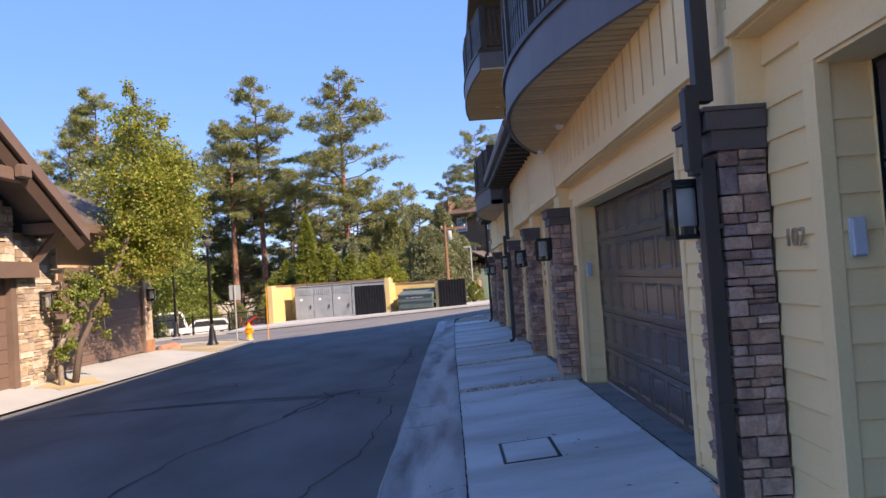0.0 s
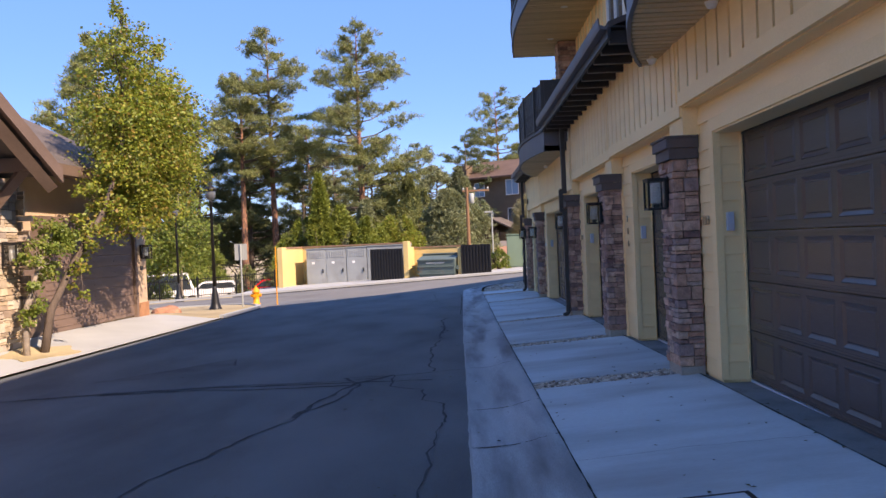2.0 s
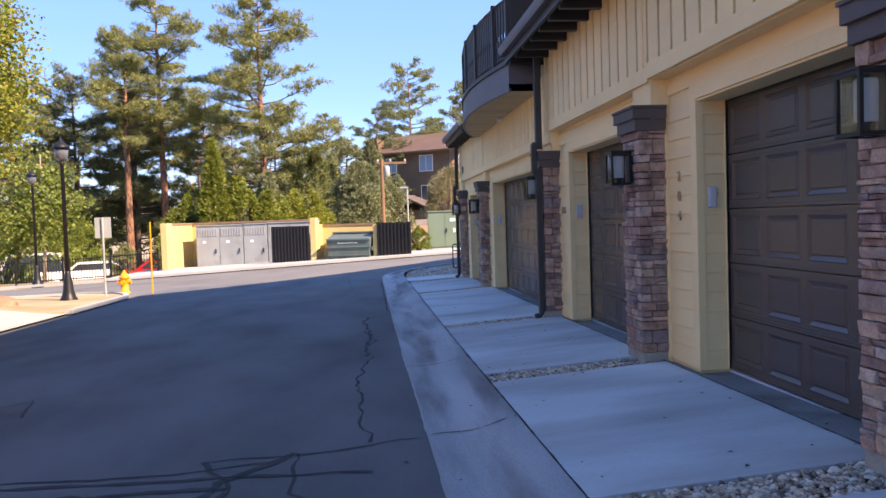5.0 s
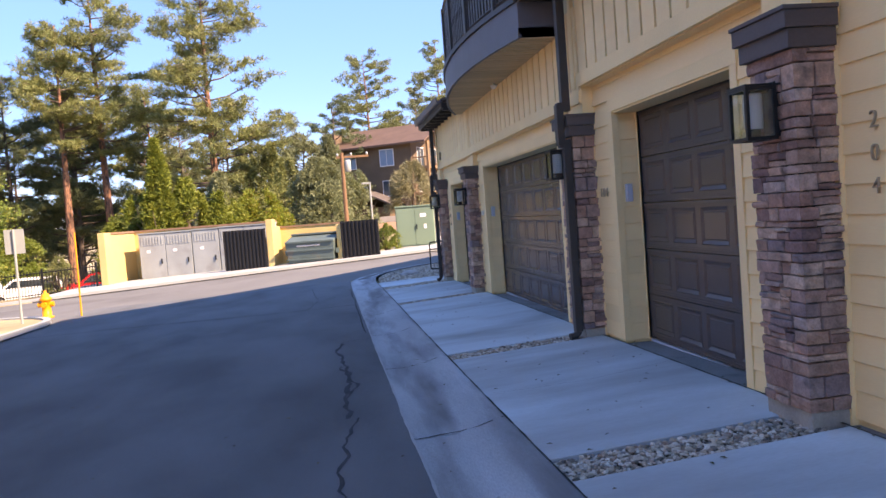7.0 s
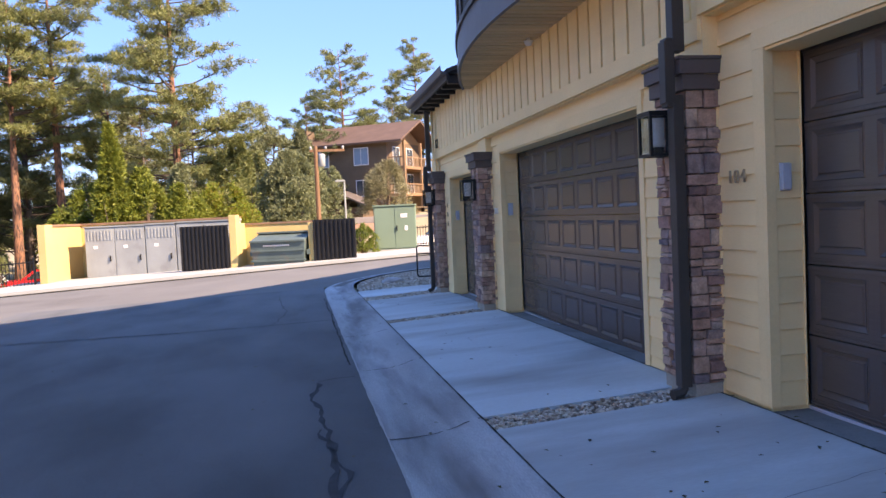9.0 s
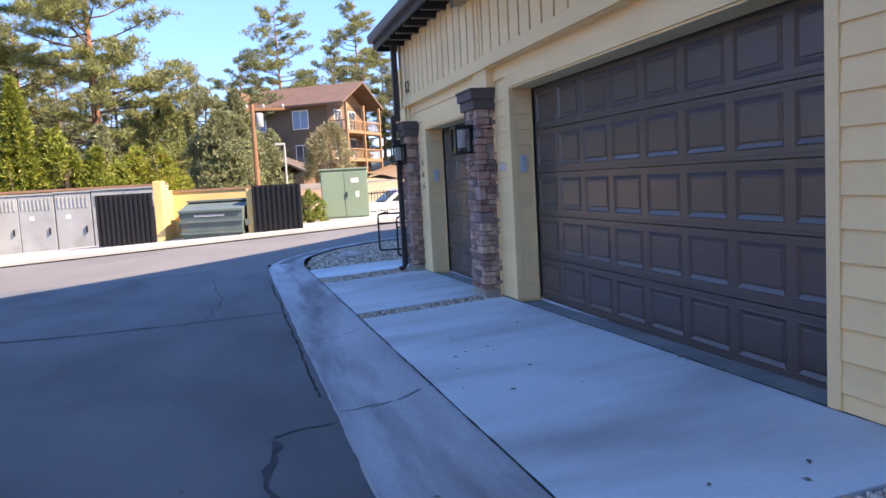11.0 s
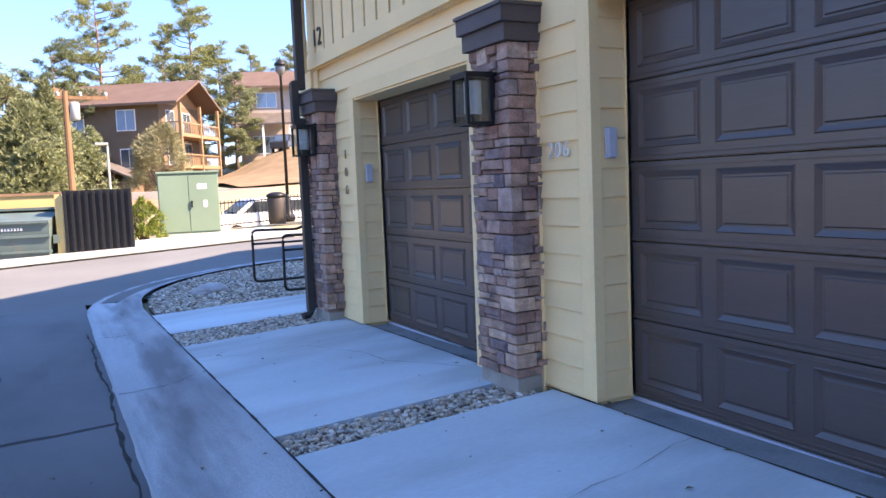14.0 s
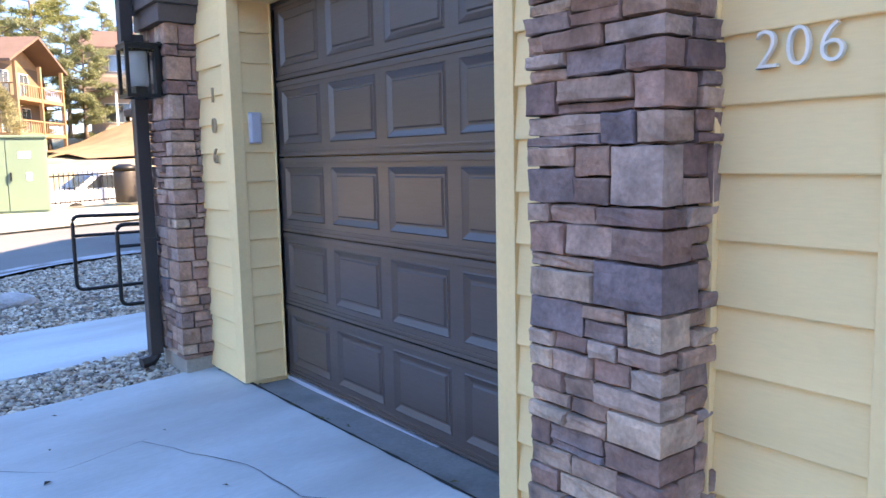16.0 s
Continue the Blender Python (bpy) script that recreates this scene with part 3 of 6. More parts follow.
for i, b in enumerate(BAYS):
    x, zs = b["x"], apron_z(1.7, b["f"]) - 0.12
    wall = empty("wall_garage_%d" % i)
    tagged(wall, "pale yellow lap-sided garage front wall", "wall", kind="structure")
    bm = bmesh.new()
    bx(bm, x, x + 0.34, b["y0"], b["n"], zs - 0.1, b["band"] + 0.3)
    part("wall_pier", bm, PAINT, wall)
    bm = bmesh.new()
    bx(bm, x, x + 0.34, b["f"], b["y1"] + 0.001, zs - 0.1, b["band"] + 0.3)
    part("wall_pier", bm, PAINT, wall)
    bm = bmesh.new()
    bx(bm, x, x + 0.34, b["n"], b["f"], b["head"], b["band"] + 0.3)
    part("header", bm, PAINT, wall)
    # corner trim boards round the opening
    t = 0.10
    zf = apron_z(1.74, b["f"]) + 0.01
    for name, y0, y1, z0, z1 in (("jamb_trim", b["f"], b["f"] + t, zf, b["head"]), ("jamb_trim", b["n"] - t, b["n"], zf, b["head"]), ("head_trim", b["n"] - t, b["f"] + t, b["head"], b["head"] + 0.13)):
        bm = bmesh.new()
        bx(bm, x - 0.030, x, y0, y1, z0, z1, 0.004)
        part(name, bm, PAINT, wall)
    bm = bmesh.new()
    bx(bm, x - 0.030, x + 0.045, b["f"] - 0.030, b["f"], zf, b["head"], 0.003)
    part("jamb_trim", bm, PAINT, wall)
    bm = bmesh.new()
    bx(bm, x + 0.245, x + 0.268, b["f"] - 0.034, b["f"], zf, b["head"] - 0.021, 0.003)
    part("door_stop", bm, PAINT, wall)
    bm = bmesh.new()
    bx(bm, x - 0.012, x + 0.26, b["n"], b["f"], b["head"] - 0.02, b["head"], 0.003)
    part("head_lining", bm, PAINT, wall)
    # lap boards: piers, reveal and header
    rows = int((b["band"] - zf) / LAP) + 1
    for r in range(rows):
        z = zf + r * LAP
        if z + LAP < b["head"] + 0.15:
            piece("lap_board", lap_mesh(b["y1"] - b["f"] - t - 0.001, "y"), wall, (x, b["f"] + t, z))
            near = b["n"] - t - (b["y0"] + 0.5)
            piece("lap_board", lap_mesh(near, "y"), wall, (x, b["y0"] + 0.5, z))
        if z + LAP * 0.7 < b["head"]:
            piece("lap_board", lap_mesh(0.198, "x"), wall, (x + 0.046, b["f"], z))
    for r in range(3):
        z = b["head"] + 0.13 + r * LAP
        if z < b["band"] + 0.1:
            piece("lap_board", lap_mesh(b["y1"] - b["y0"] - 0.5, "y"), wall, (x, b["y0"] + 0.5, z))
    garage_door(i, b["n"] + 0.01, b["f"] - 0.022, x + 0.27, apron_z(1.74, b["f"]) + 0.02, b["head"] - 0.02, 8 if b["f"] - b["n"] > 4 else 4)
    # upper wall, band and battens
    up = empty("wall_upper_%d" % i)
    tagged(up, "yellow board-and-batten upper wall over garage doors", "wall", kind="structure")
    bm = bmesh.new()
    bx(bm, UX, UX + 0.36, b["y0"], b["y1"], b["band"], b["top"])
    part("backing", bm, GROOVE, up, "groove backing coloured dark brown as shade between boards")
    bm = bmesh.new()
    bx(bm, UX - 0.042, UX, b["y0"], b["y1"], b["band"] - 0.004, b["band"] + 0.15, 0.005)
    part("band_board", bm, PAINT, up)
    bm = bmesh.new()
    ys_ = span(b["y0"], b["y1"], 0.305)
    step_ = ys_[1] - ys_[0]
    bx(bm, UX - 0.030, UX, 0.022, step_ - 0.022, b["band"] + 0.15, b["top"], 0.005)
    me = finish(bm, "wall_board", BOARD)
    for y in ys_[:-1]:
        piece("wall_board", me, up, (0, y, 0))
    bm = bmesh.new()
    bx(bm, UX + 0.001, UX + 0.36, b["y0"] + 0.5, b["y1"] - 0.02, b["band"] - 0.016, b["band"] - 0.001)
    part("band_soffit", bm, PAINT, up)
    # post over each pillar
    bm = bmesh.new()
    bx(bm, UX - 0.012, UX + 0.30, b["y1"] - 0.02, b["y1"] + 0.50, b["head"] - 0.1, b["band"] - 0.002)
    part("corner_post", bm, PAINT, up)
    bm = bmesh.new()
    bx(bm, UX - 0.045, UX - 0.002, b["y1"] + 0.10, b["y1"] + 0.19, b["band"] - 0.01, b["top"], 0.004)
    part("post_trim", bm, PAINT, up)

# ---- stone pillars ----
def stone_mesh(w, h, d, rnd, material):
    """A rough split stone: back at x=0, rugged face at x=-d, y along, z up."""
    ny, nz = max(2, int(w / 0.06)) + 1, 3
    e = min(0.007, h * 0.16)
    vs, fs = [], []
    ys = [e * 0.2] + [e + (w - 2 * e) * k / (ny - 1) for k in range(ny)] + [w - e * 0.2]
    zs = [e * 0.2] + [e + (h - 2 * e) * k / (nz - 1) for k in range(nz)] + [h - e * 0.2]
    lean, tilt = rnd.uniform(-0.006, 0.006), rnd.uniform(-0.006, 0.006)
    for j, z in enumerate(zs):
        for i, y in enumerate(ys):
            rim = i in (0, len(ys) - 1) or j in (0, len(zs) - 1)
            x = -d + (rnd.uniform(0.002, 0.008) if rim else rnd.uniform(-0.006, 0.004) + lean * (y / w - 0.5) * 2 + tilt * (z / h - 0.5) * 2)
            vs.append((x, y + (0 if rim else rnd.uniform(-0.003, 0.003)), z + rnd.uniform(-0.003, 0.003)))
    n, m = len(ys), len(zs)
    for j in range(m - 1):
        for i in range(n - 1):
            fs.append((j * n + i, j * n + i + 1, (j + 1) * n + i + 1, (j + 1) * n + i))
    base = len(vs)
    ring = [i for i in range(n)] + [j * n + n - 1 for j in range(1, m)] + [(m - 1) * n + i for i in range(n - 2, -1, -1)] + [j * n for j in range(m - 2, 0, -1)]
    for k in ring:
        vs.append((0.0, vs[k][1], vs[k][2]))
    for a in range(len(ring)):
        b = (a + 1) % len(ring)
        fs.append((ring[b], ring[a], base + a, base + b))
    me = bpy.data.meshes.new("stone")
    me.from_pydata(vs, [], fs)
    me.materials.append(material)
    return me


def rough_block(wx, wy, h, rnd):
    """A rough block with uneven faces and worn edges, one corner at the origin."""
    bm = bmesh.new()
    bmesh.ops.create_cube(bm, size=1, matrix=Matrix.Translation((wx / 2, wy / 2, h / 2)) @ Matrix.Diagonal((wx, wy, h, 1)))
    bmesh.ops.subdivide_edges(bm, edges=bm.edges[:], cuts=3, use_grid_fill=True)
    e = min(0.007, h * 0.16)
    for v in bm.verts:
        on = [(0, 1 if v.co.x < 1e-6 else -1)] * (v.co.x < 1e-6 or v.co.x > wx - 1e-6) + [(1, 1 if v.co.y < 1e-6 else -1)] * (v.co.y < 1e-6 or v.co.y > wy - 1e-6) + [(2, 1 if v.co.z < 1e-6 else -1)] * (v.co.z < 1e-6 or v.co.z > h - 1e-6)
        if len(on) > 1:
            for ax, sg in on:
                v.co[ax] += sg * e * rnd.uniform(0.3, 0.9)
        else:
            ax, sg = on[0]
            v.co[ax] += sg * rnd.uniform(-0.004, 0.005)
    return finish(bm, "stone", STONE)


def courses(total, rnd, lo=0.065, hi=0.125):
    out = []
    while total > 1e-6:
        h = rnd.uniform(lo, hi)
        if total - h < lo:
            h = total
        out.append(h)
        total -= h
    return out


def stone_face(parent, width, height, rnd, place, material, thick=0.05, wide=(0.10, 0.30), lo=0.065, hi=0.125, name="stone", keep=lambda y, z: True):
    """Fills a face with coursed stones; place(y, z) gives the pose of a stone's lower corner."""
    z = 0.0
    for h in courses(height, rnd, lo, hi):
        y = 0.0
        while y < width - 1e-6:
            w = rnd.uniform(*wide)
            if width - y - w < wide[0] * 0.7:
                w = width - y
            cut = [h] if h < 0.085 or rnd.random() < 0.5 else [h * (u := rnd.uniform(0.35, 0.65)), h * (1 - u)]
            zz = z
            for hh in cut:
                if not keep(y + w, zz + hh) or not keep(y, zz + hh):
                    zz += hh
                    continue
                ob = new(name, stone_mesh(w - 0.004, hh - 0.005, thick + rnd.uniform(-0.012, 0.014), rnd, material))
                ob.parent = parent
                ob.matrix_local = place(y + 0.002, zz + 0.002)
                zz += hh
            y += w
        z += h


def stone_pillar(y, face, seed, back, drop=0.0):
    """Ledgestone pillar on a concrete base block, with a two-tier painted cap."""
    rnd = random.Random(seed)
    z0 = apron_z(1.5, y) - 0.02 - drop
    pil = empty("stone_pillar", (face, y, z0))
    tagged(pil, "square pillar of purple-brown ledgestone with dark cap", "pillar", "stone pillars along garages", "structure")
    wy, wx = 0.50, back - face
    bm = bmesh.new()
    bx(bm, 0.045, wx, 0.045, wy - 0.01, 0.10, 2.36)
    part("core", bm, MORTAR, pil)
    bm = bmesh.new()
    bx(bm, 0.02, wx, 0.02, wy, -0.1, 0.115, 0.008)
    part("base_block", bm, LINTEL, pil, "rough concrete base block")
    # courses: a corner block that turns the corner, then both faces
    z = 0.115
    for h in courses(2.22, rnd, 0.065, 0.165):
        cuts = [h] if h < 0.10 or rnd.random() < 0.55 else [h * (u := rnd.uniform(0.3, 0.7)), h * (1 - u)]
        zz = z
        for hh in cuts:
            cy, cx = rnd.uniform(0.09, 0.24), rnd.uniform(0.08, 0.17)
            out_ = rnd.uniform(-0.005, 0.006)
            ob = new("stone", rough_block(cx + out_, cy + out_, hh - 0.003, rnd))
            ob.parent, ob.location = pil, (-out_, -out_, zz + 0.002)
            for width, start_, side in ((wy, cy, 0), (wx, cx, 1)):
                a = start_ + 0.004
                while a < width - 0.02:
                    w_ = rnd.uniform(0.09, 0.27)
                    if width - a - w_ < 0.07:
                        w_ = width - a
                    u = rnd.uniform(0.3, 0.7)
                    zl = zz
                    for hl in ([hh * u, hh * (1 - u)] if hh > 0.07 and rnd.random() < 0.6 else [hh]):
                        ob = new("stone", stone_mesh(w_ - 0.003, hl - 0.003, 0.05 + rnd.uniform(-0.016, 0.012), rnd, STONE))
                        ob.parent = pil
                        ob.matrix_local = pose(0.05, a, zl + 0.002) if side == 0 else pose(a, 0.05, zl + 0.002, 0, 0, 90) @ Matrix.Scale(-1, 4, (0, 1, 0))
                        zl += hl
                    a += w_
            zz += hh
        z += h
    bm = bmesh.new()
    bx(bm, -0.035, wx, -0.022, wy + 0.03, 2.335, 2.45, 0.006)
    part("cap_lower", bm, CAPM, pil, "brown painted cap board")
    bm = bmesh.new()
    bx(bm, -0.065, wx, -0.045, wy + 0.055, 2.45, 2.555, 0.006)
    bx(bm, -0.08, wx, -0.055, wy + 0.065, 2.555, 2.58, 0.004)
    part("cap_upper", bm, CAPM, pil, "brown painted cap board")
    return z0


def lantern(y, face, z):
    """Black box lantern on a wall plate, glazed, with a frosted inner tube."""
    L = empty("wall_lantern", (face, y, z))
    tagged(L, "black box wall lantern with clear glass, unlit, on stone pillar", "wall lamp", "wall lanterns")
    bm = bmesh.new()
    bx(bm, -0.022, 0.02, -0.065, 0.065, 0.02, 0.36, 0.004)
    part("back_plate", bm, BLACK, L)
    bm = bmesh.new()
    s, x0, x1, h = 0.011, -0.235, -0.03, 0.33
    for xa in (x0, x1 - 2 * s):
        for ya in (-0.105, 0.105 - 2 * s):
            bx(bm, xa, xa + 2 * s, ya, ya + 2 * s, 0, h)
    for zz in (0, h - 2 * s):
        for ya in (-0.105, 0.105 - 2 * s):
            bx(bm, x0 + 2 * s, x1 - 2 * s, ya, ya + 2 * s, zz, zz + 2 * s)
        for xa in (x0, x1 - 2 * s):
            bx(bm, xa, xa + 2 * s, -0.105 + 2 * s, 0.105 - 2 * s, zz, zz + 2 * s)
    part("lantern_frame", bm, BLACK, L)
    bm = bmesh.new()
    bx(bm, x0 - 0.004, x1 + 0.03, -0.109, 0.109, h, h + 0.014, 0.003)
    part("top_plate", bm, BLACK, L)
    for q in ((x0 + 0.008, x0 + 0.012, -0.083, 0.083), (x0 + 0.022, x1 - 0.022, -0.099, -0.095), (x0 + 0.022, x1 - 0.022, 0.095, 0.099)):
        bm = bmesh.new()
        bx(bm, *q, 2 * s, h - 2 * s)
        ob = part("glass_pane", bm, PANE, L)
        ob.visible_shadow = False
    bm = bmesh.new()
    lathe(bm, ((0.052, 0.075), (0.058, 0.08), (0.058, 0.285), (0.052, 0.295)), 16, (-0.13, 0, 0))
    part("inner_tube", bm, FROST, L, "frosted glass tube", True)
    bm = bmesh.new()
    bx(bm, -0.165, -0.03, -0.012, 0.012, 0.30, 0.33)
    part("lamp_arm", bm, BLACK, L)
    bm = bmesh.new()
    bx(bm, -0.16, -0.10, -0.03, 0.03, 0.0, 0.075)
    part("lamp_holder", bm, BLACK, L)
    return L


def downspout(y, face, ztop, z0):
    """Dark square downspout that steps over the pillar cap and kicks out at the ground."""
    d = empty("downspout", (face, y, z0))
    tagged(d, "dark brown square metal downspout beside stone pillar", "downspout")
    bm = bmesh.new()
    bx(bm, -0.105, -0.02, -0.05, 0.05, 0.10, 2.30, 0.006)
    part("lower_pipe", bm, DARK, d)
    bm = bmesh.new()
    bx(bm, -0.165, -0.083, -0.05, 0.05, 2.24, 2.70, 0.006)
    bx(bm, -0.15, -0.03, -0.048, 0.048, 2.21, 2.29, 0.006)
    part("cap_offset", bm, DARK, d)
    bm = bmesh.new()
    bx(bm, -0.095, 0.0, -0.05, 0.05, 2.62, ztop - z0, 0.006)
    bx(bm, -0.15, -0.02, -0.048, 0.048, 2.63, 2.72, 0.006)
    part("upper_pipe", bm, DARK, d)
    bm = bmesh.new()
    tube(bm, ((-0.062, 0, 0.14), (-0.066, 0, 0.09), (-0.10, -0.01, 0.055), (-0.17, -0.02, 0.045)), 0.042, 6)
    part("outlet", bm, DARK, d)
    for zz in (0.9, 1.9):
        bm = bmesh.new()
        bx(bm, -0.109, 0.0, -0.056, 0.056, zz, zz + 0.025)
        part("strap", bm, DARK, d)


def keypad(x, y, z):
    k = empty("keypad", (x, y, z))
    tagged(k, "small grey-white garage door keypad on siding", "keypad", "garage keypads")
    bm = bmesh.new()
    bx(bm, -0.033, 0.033, -0.036, 0.0, -0.09, 0.09, 0.008)
    part("cover", bm, KEYP, k)
    bm = bmesh.new()
    bx(bm, -0.038, 0.038, -0.012, 0.002, -0.095, 0.095, 0.003)
    part("mount", bm, KEYP, k)


def number(text, x, y, z, upright=False, material=DIGIT, size=0.099):
    nmb = empty("house_number", (x, y, z))
    tagged(nmb, "metal house number %s fixed to siding" % text, "house number", "house numbers")
    for i, ch in enumerate(text):
        off = (0, 0, -(i - 1) * 0.19) if upright else (0, -(i - (len(text) - 1) / 2) * size * 0.82, 0)
        words(ch, size, material, "digit", nmb, Matrix.Translation(off) @ Matrix.Rotation(radians(-90), 4, "Z") @ Matrix.Rotation(radians(90), 4, "X"), 0.008)


for i, y in enumerate(PILLARS):
    face = 1.50 + 0.03 * (1 - (y - 4) / 26)
    z0 = stone_pillar(y, face, 11 + i, 1.80, 0.15 if i == 0 else 0.0)
    spout = i in (0, 3, 5)
    lantern(y + (0.15 if i == 5 else 0.235 if spout else 0.24), face + 0.002, z0 + (1.86 if spout else 1.81))
    if spout:
        downspout(y + (0.42 if i == 5 else 0.045), face, {0: 6.0, 3: 3.86, 5: 3.60}[i], z0)
for i, b in enumerate(BAYS):
    keypad(b["x"] + 0.115, b["f"] - 0.021, apron_z(1.7, b["f"]) + 1.60)
for text, b, dz, up_, m_ in (("102", 0, 1.62, False, DIGITP), ("103", 1, 1.62, False, DIGITP), ("204", 2, 1.62, True, DIGITP), ("104", 3, 1.62, False, DIGITP), ("206", 4, 1.575, False, DIGIT), ("106", 5, 1.62, True, DIGITP)):
    B = BAYS[b]
    number(text, B["x"] - 0.031, 29.66 if b == 5 else (B["f"] + 0.10 + B["y1"]) / 2 - (0.04 if b == 0 else 0.01), apron_z(1.7, B["f"]) + dz, up_, m_)
number("12", UX - 0.046, 30.18, 2.76, False, DARK, 0.20)

# ---- balconies ----
def railing(parent, line, z, h=1.02):
    """Dark posts, rails and cut slats along a line."""
    pts = [Vector((x, y, 0)) for x, y in line]
    lens = [0.0]
    for a, b in zip(pts, pts[1:]):
        lens.append(lens[-1] + (b - a).length)
    def at(s):
        for k in range(len(pts) - 1):
            if s <= lens[k + 1] + 1e-9:
                u = (s - lens[k]) / (lens[k + 1] - lens[k])
                return pts[k].lerp(pts[k + 1], u)
        return pts[-1]
    for zz, r in ((z + h, 0.045), (z + 0.10, 0.03)):
        bm = bmesh.new()
        tube(bm, [(p.x, p.y, zz) for p in pts], r, 4)
        part("rail", bm, DARK, parent)
    bm = bmesh.new()
    bx(bm, -0.05, 0.05, -0.05, 0.05, 0, h + 0.06, 0.005)
    post = finish(bm, "post", DARK)
    bm = bmesh.new()
    bx(bm, -0.013, 0.013, -0.035, 0.035, 0.11, h * 0.42)
    bx(bm, -0.013, 0.013, -0.02, 0.02, h * 0.42, h * 0.52)
    bx(bm, -0.013, 0.013, -0.035, 0.035, h * 0.52, h - 0.03)
    slat = finish(bm, "slat", DARK)
    total = lens[-1]
    for s in span(0, total, 1.25):
        p = at(s)
        piece("post", post, parent, (p.x, p.y, z))
    for s in span(0.1, total - 0.1, 0.125):
        p, q = at(max(0, s - 0.03)), at(min(total, s + 0.03))
        piece("slat", slat, parent, (p.x, p.y, z), turn=math.atan2(q.y - p.y, q.x - p.x) - math.pi / 2)


def balcony(outline, back, z, depth, lights=(), label="curved balcony with dark railing and tan plank soffit"):
    """A bowed balcony: fascia, plank soffit, deck and railing."""
    bal = empty("balcony")
    tagged(bal, label, "balcony", "curved balconies", "structure")
    bm = bmesh.new()
    prism(bm, outline + [(back, outline[-1][1]), (back, outline[0][1])], z + 0.03, z + depth)
    part("fascia", bm, FASCIA, bal, "grey-brown painted curved fascia")
    bm = bmesh.new()
    o2 = [(x - 0.03, y) for x, y in outline]
    prism(bm, o2 + [(x + 0.02, y) for x, y in outline[::-1]], z + depth - 0.05, z + depth + 0.02)
    part("edge_cap", bm, DARK, bal)
    bm = bmesh.new()
    prism(bm, [(x - 0.012, y) for x, y in outline] + [(x + 0.03, y) for x, y in outline[::-1]], z - 0.02, z + 0.10)
    part("drip_edge", bm, FASCIA, bal)
    # soffit planks
    ys = [y for _, y in outline]
    y0, y1 = min(ys), max(ys)
    for a, b in zip(span(y0, y1, 0.15), span(y0, y1, 0.15)[1:]):
        mid = (a + b) / 2
        lo = None
        for (xa, ya), (xb, yb) in zip(outline, outline[1:]):
            if min(ya, yb) <= mid <= max(ya, yb) and abs(yb - ya) > 1e-6:
                xx = xa + (xb - xa) * (mid - ya) / (yb - ya)
                lo = xx if lo is None else min(lo, xx)
        if lo is None or back - lo < 0.06:
            continue
        bm = bmesh.new()
        bx(bm, lo + 0.035, back, a + 0.017, b - 0.017, z - 0.012, z + 0.03, 0.006)
        part("soffit_plank", bm, SOFFIT, bal)
    railing(bal, [(x + 0.06, y) for x, y in outline], z + depth)
    return bal


def bow(y0, y1, x_end0, x_end1, x_out, n=22):
    out = []
    for k in range(n + 1):
        u = k / n
        base = x_end0 + (x_end1 - x_end0) * u
        out.append((base + (x_out - (x_end0 + x_end1) / 2) * (1 - (2 * u - 1) ** 2), y0 + (y1 - y0) * u))
    return out


balcony(bow(5.2, 12.5, 1.60, 1.50, 0.80), UX, 3.50, 0.46)
balcony([(1.60, 20.0)] + bow(20.0, 26.9, 1.14, 1.50, 0.86), UX, 3.38, 0.46)
boxpart_end = bmesh.new()
bx(boxpart_end, 1.10, 1.66, 19.94, 20.0, 3.84, 4.92, 0.01)
for _x in (1.20, 1.38, 1.56):
    bx(boxpart_end, _x - 0.02, _x + 0.02, 19.925, 19.94, 3.9, 4.86)
part("end_panel", boxpart_end, DARK, bpy.data.objects["balcony.001"], "solid dark board end panel")
balcony([(2.3, 17.95)] + bow(18.0, 23.95, 0.98, 0.86, 0.70) + [(2.3, 24.0)], 2.6, 6.40, 0.46)
for y_ in (19.6, 22.2):
    dl = empty("downlight", (1.65, y_, 6.395))
    tagged(dl, "small round recessed downlight in balcony soffit", "ceiling light", "soffit downlights")
    bm = bmesh.new()
    lathe(bm, ((0.075, -0.012), (0.08, 0.0), (0.08, 0.01)), 16)
    part("trim_ring", bm, WHITE, dl)
for y_, z_ in ((9.9, 3.47), (12.0, 3.47), (23.2, 3.35)):
    sd = empty("sprinkler_head", (1.52, y_, z_ + 0.03))
    tagged(sd, "small white sprinkler head under balcony soffit", "sprinkler")
    bm = bmesh.new()
    lathe(bm, ((0.035, -0.10), (0.055, -0.06), (0.06, -0.045), (0.025, -0.035), (0.02, 0.0)), 12)
    part("head", bm, WHITE, sd, smooth=True)

# ---- eaves with rafter tails ----
SHINGLE = mat("grey_brown_shingle", (0.115, 0.095, 0.085), 0.9, 0.22, 1.5, 40, 0.6, rand="island", bump_scale=60)


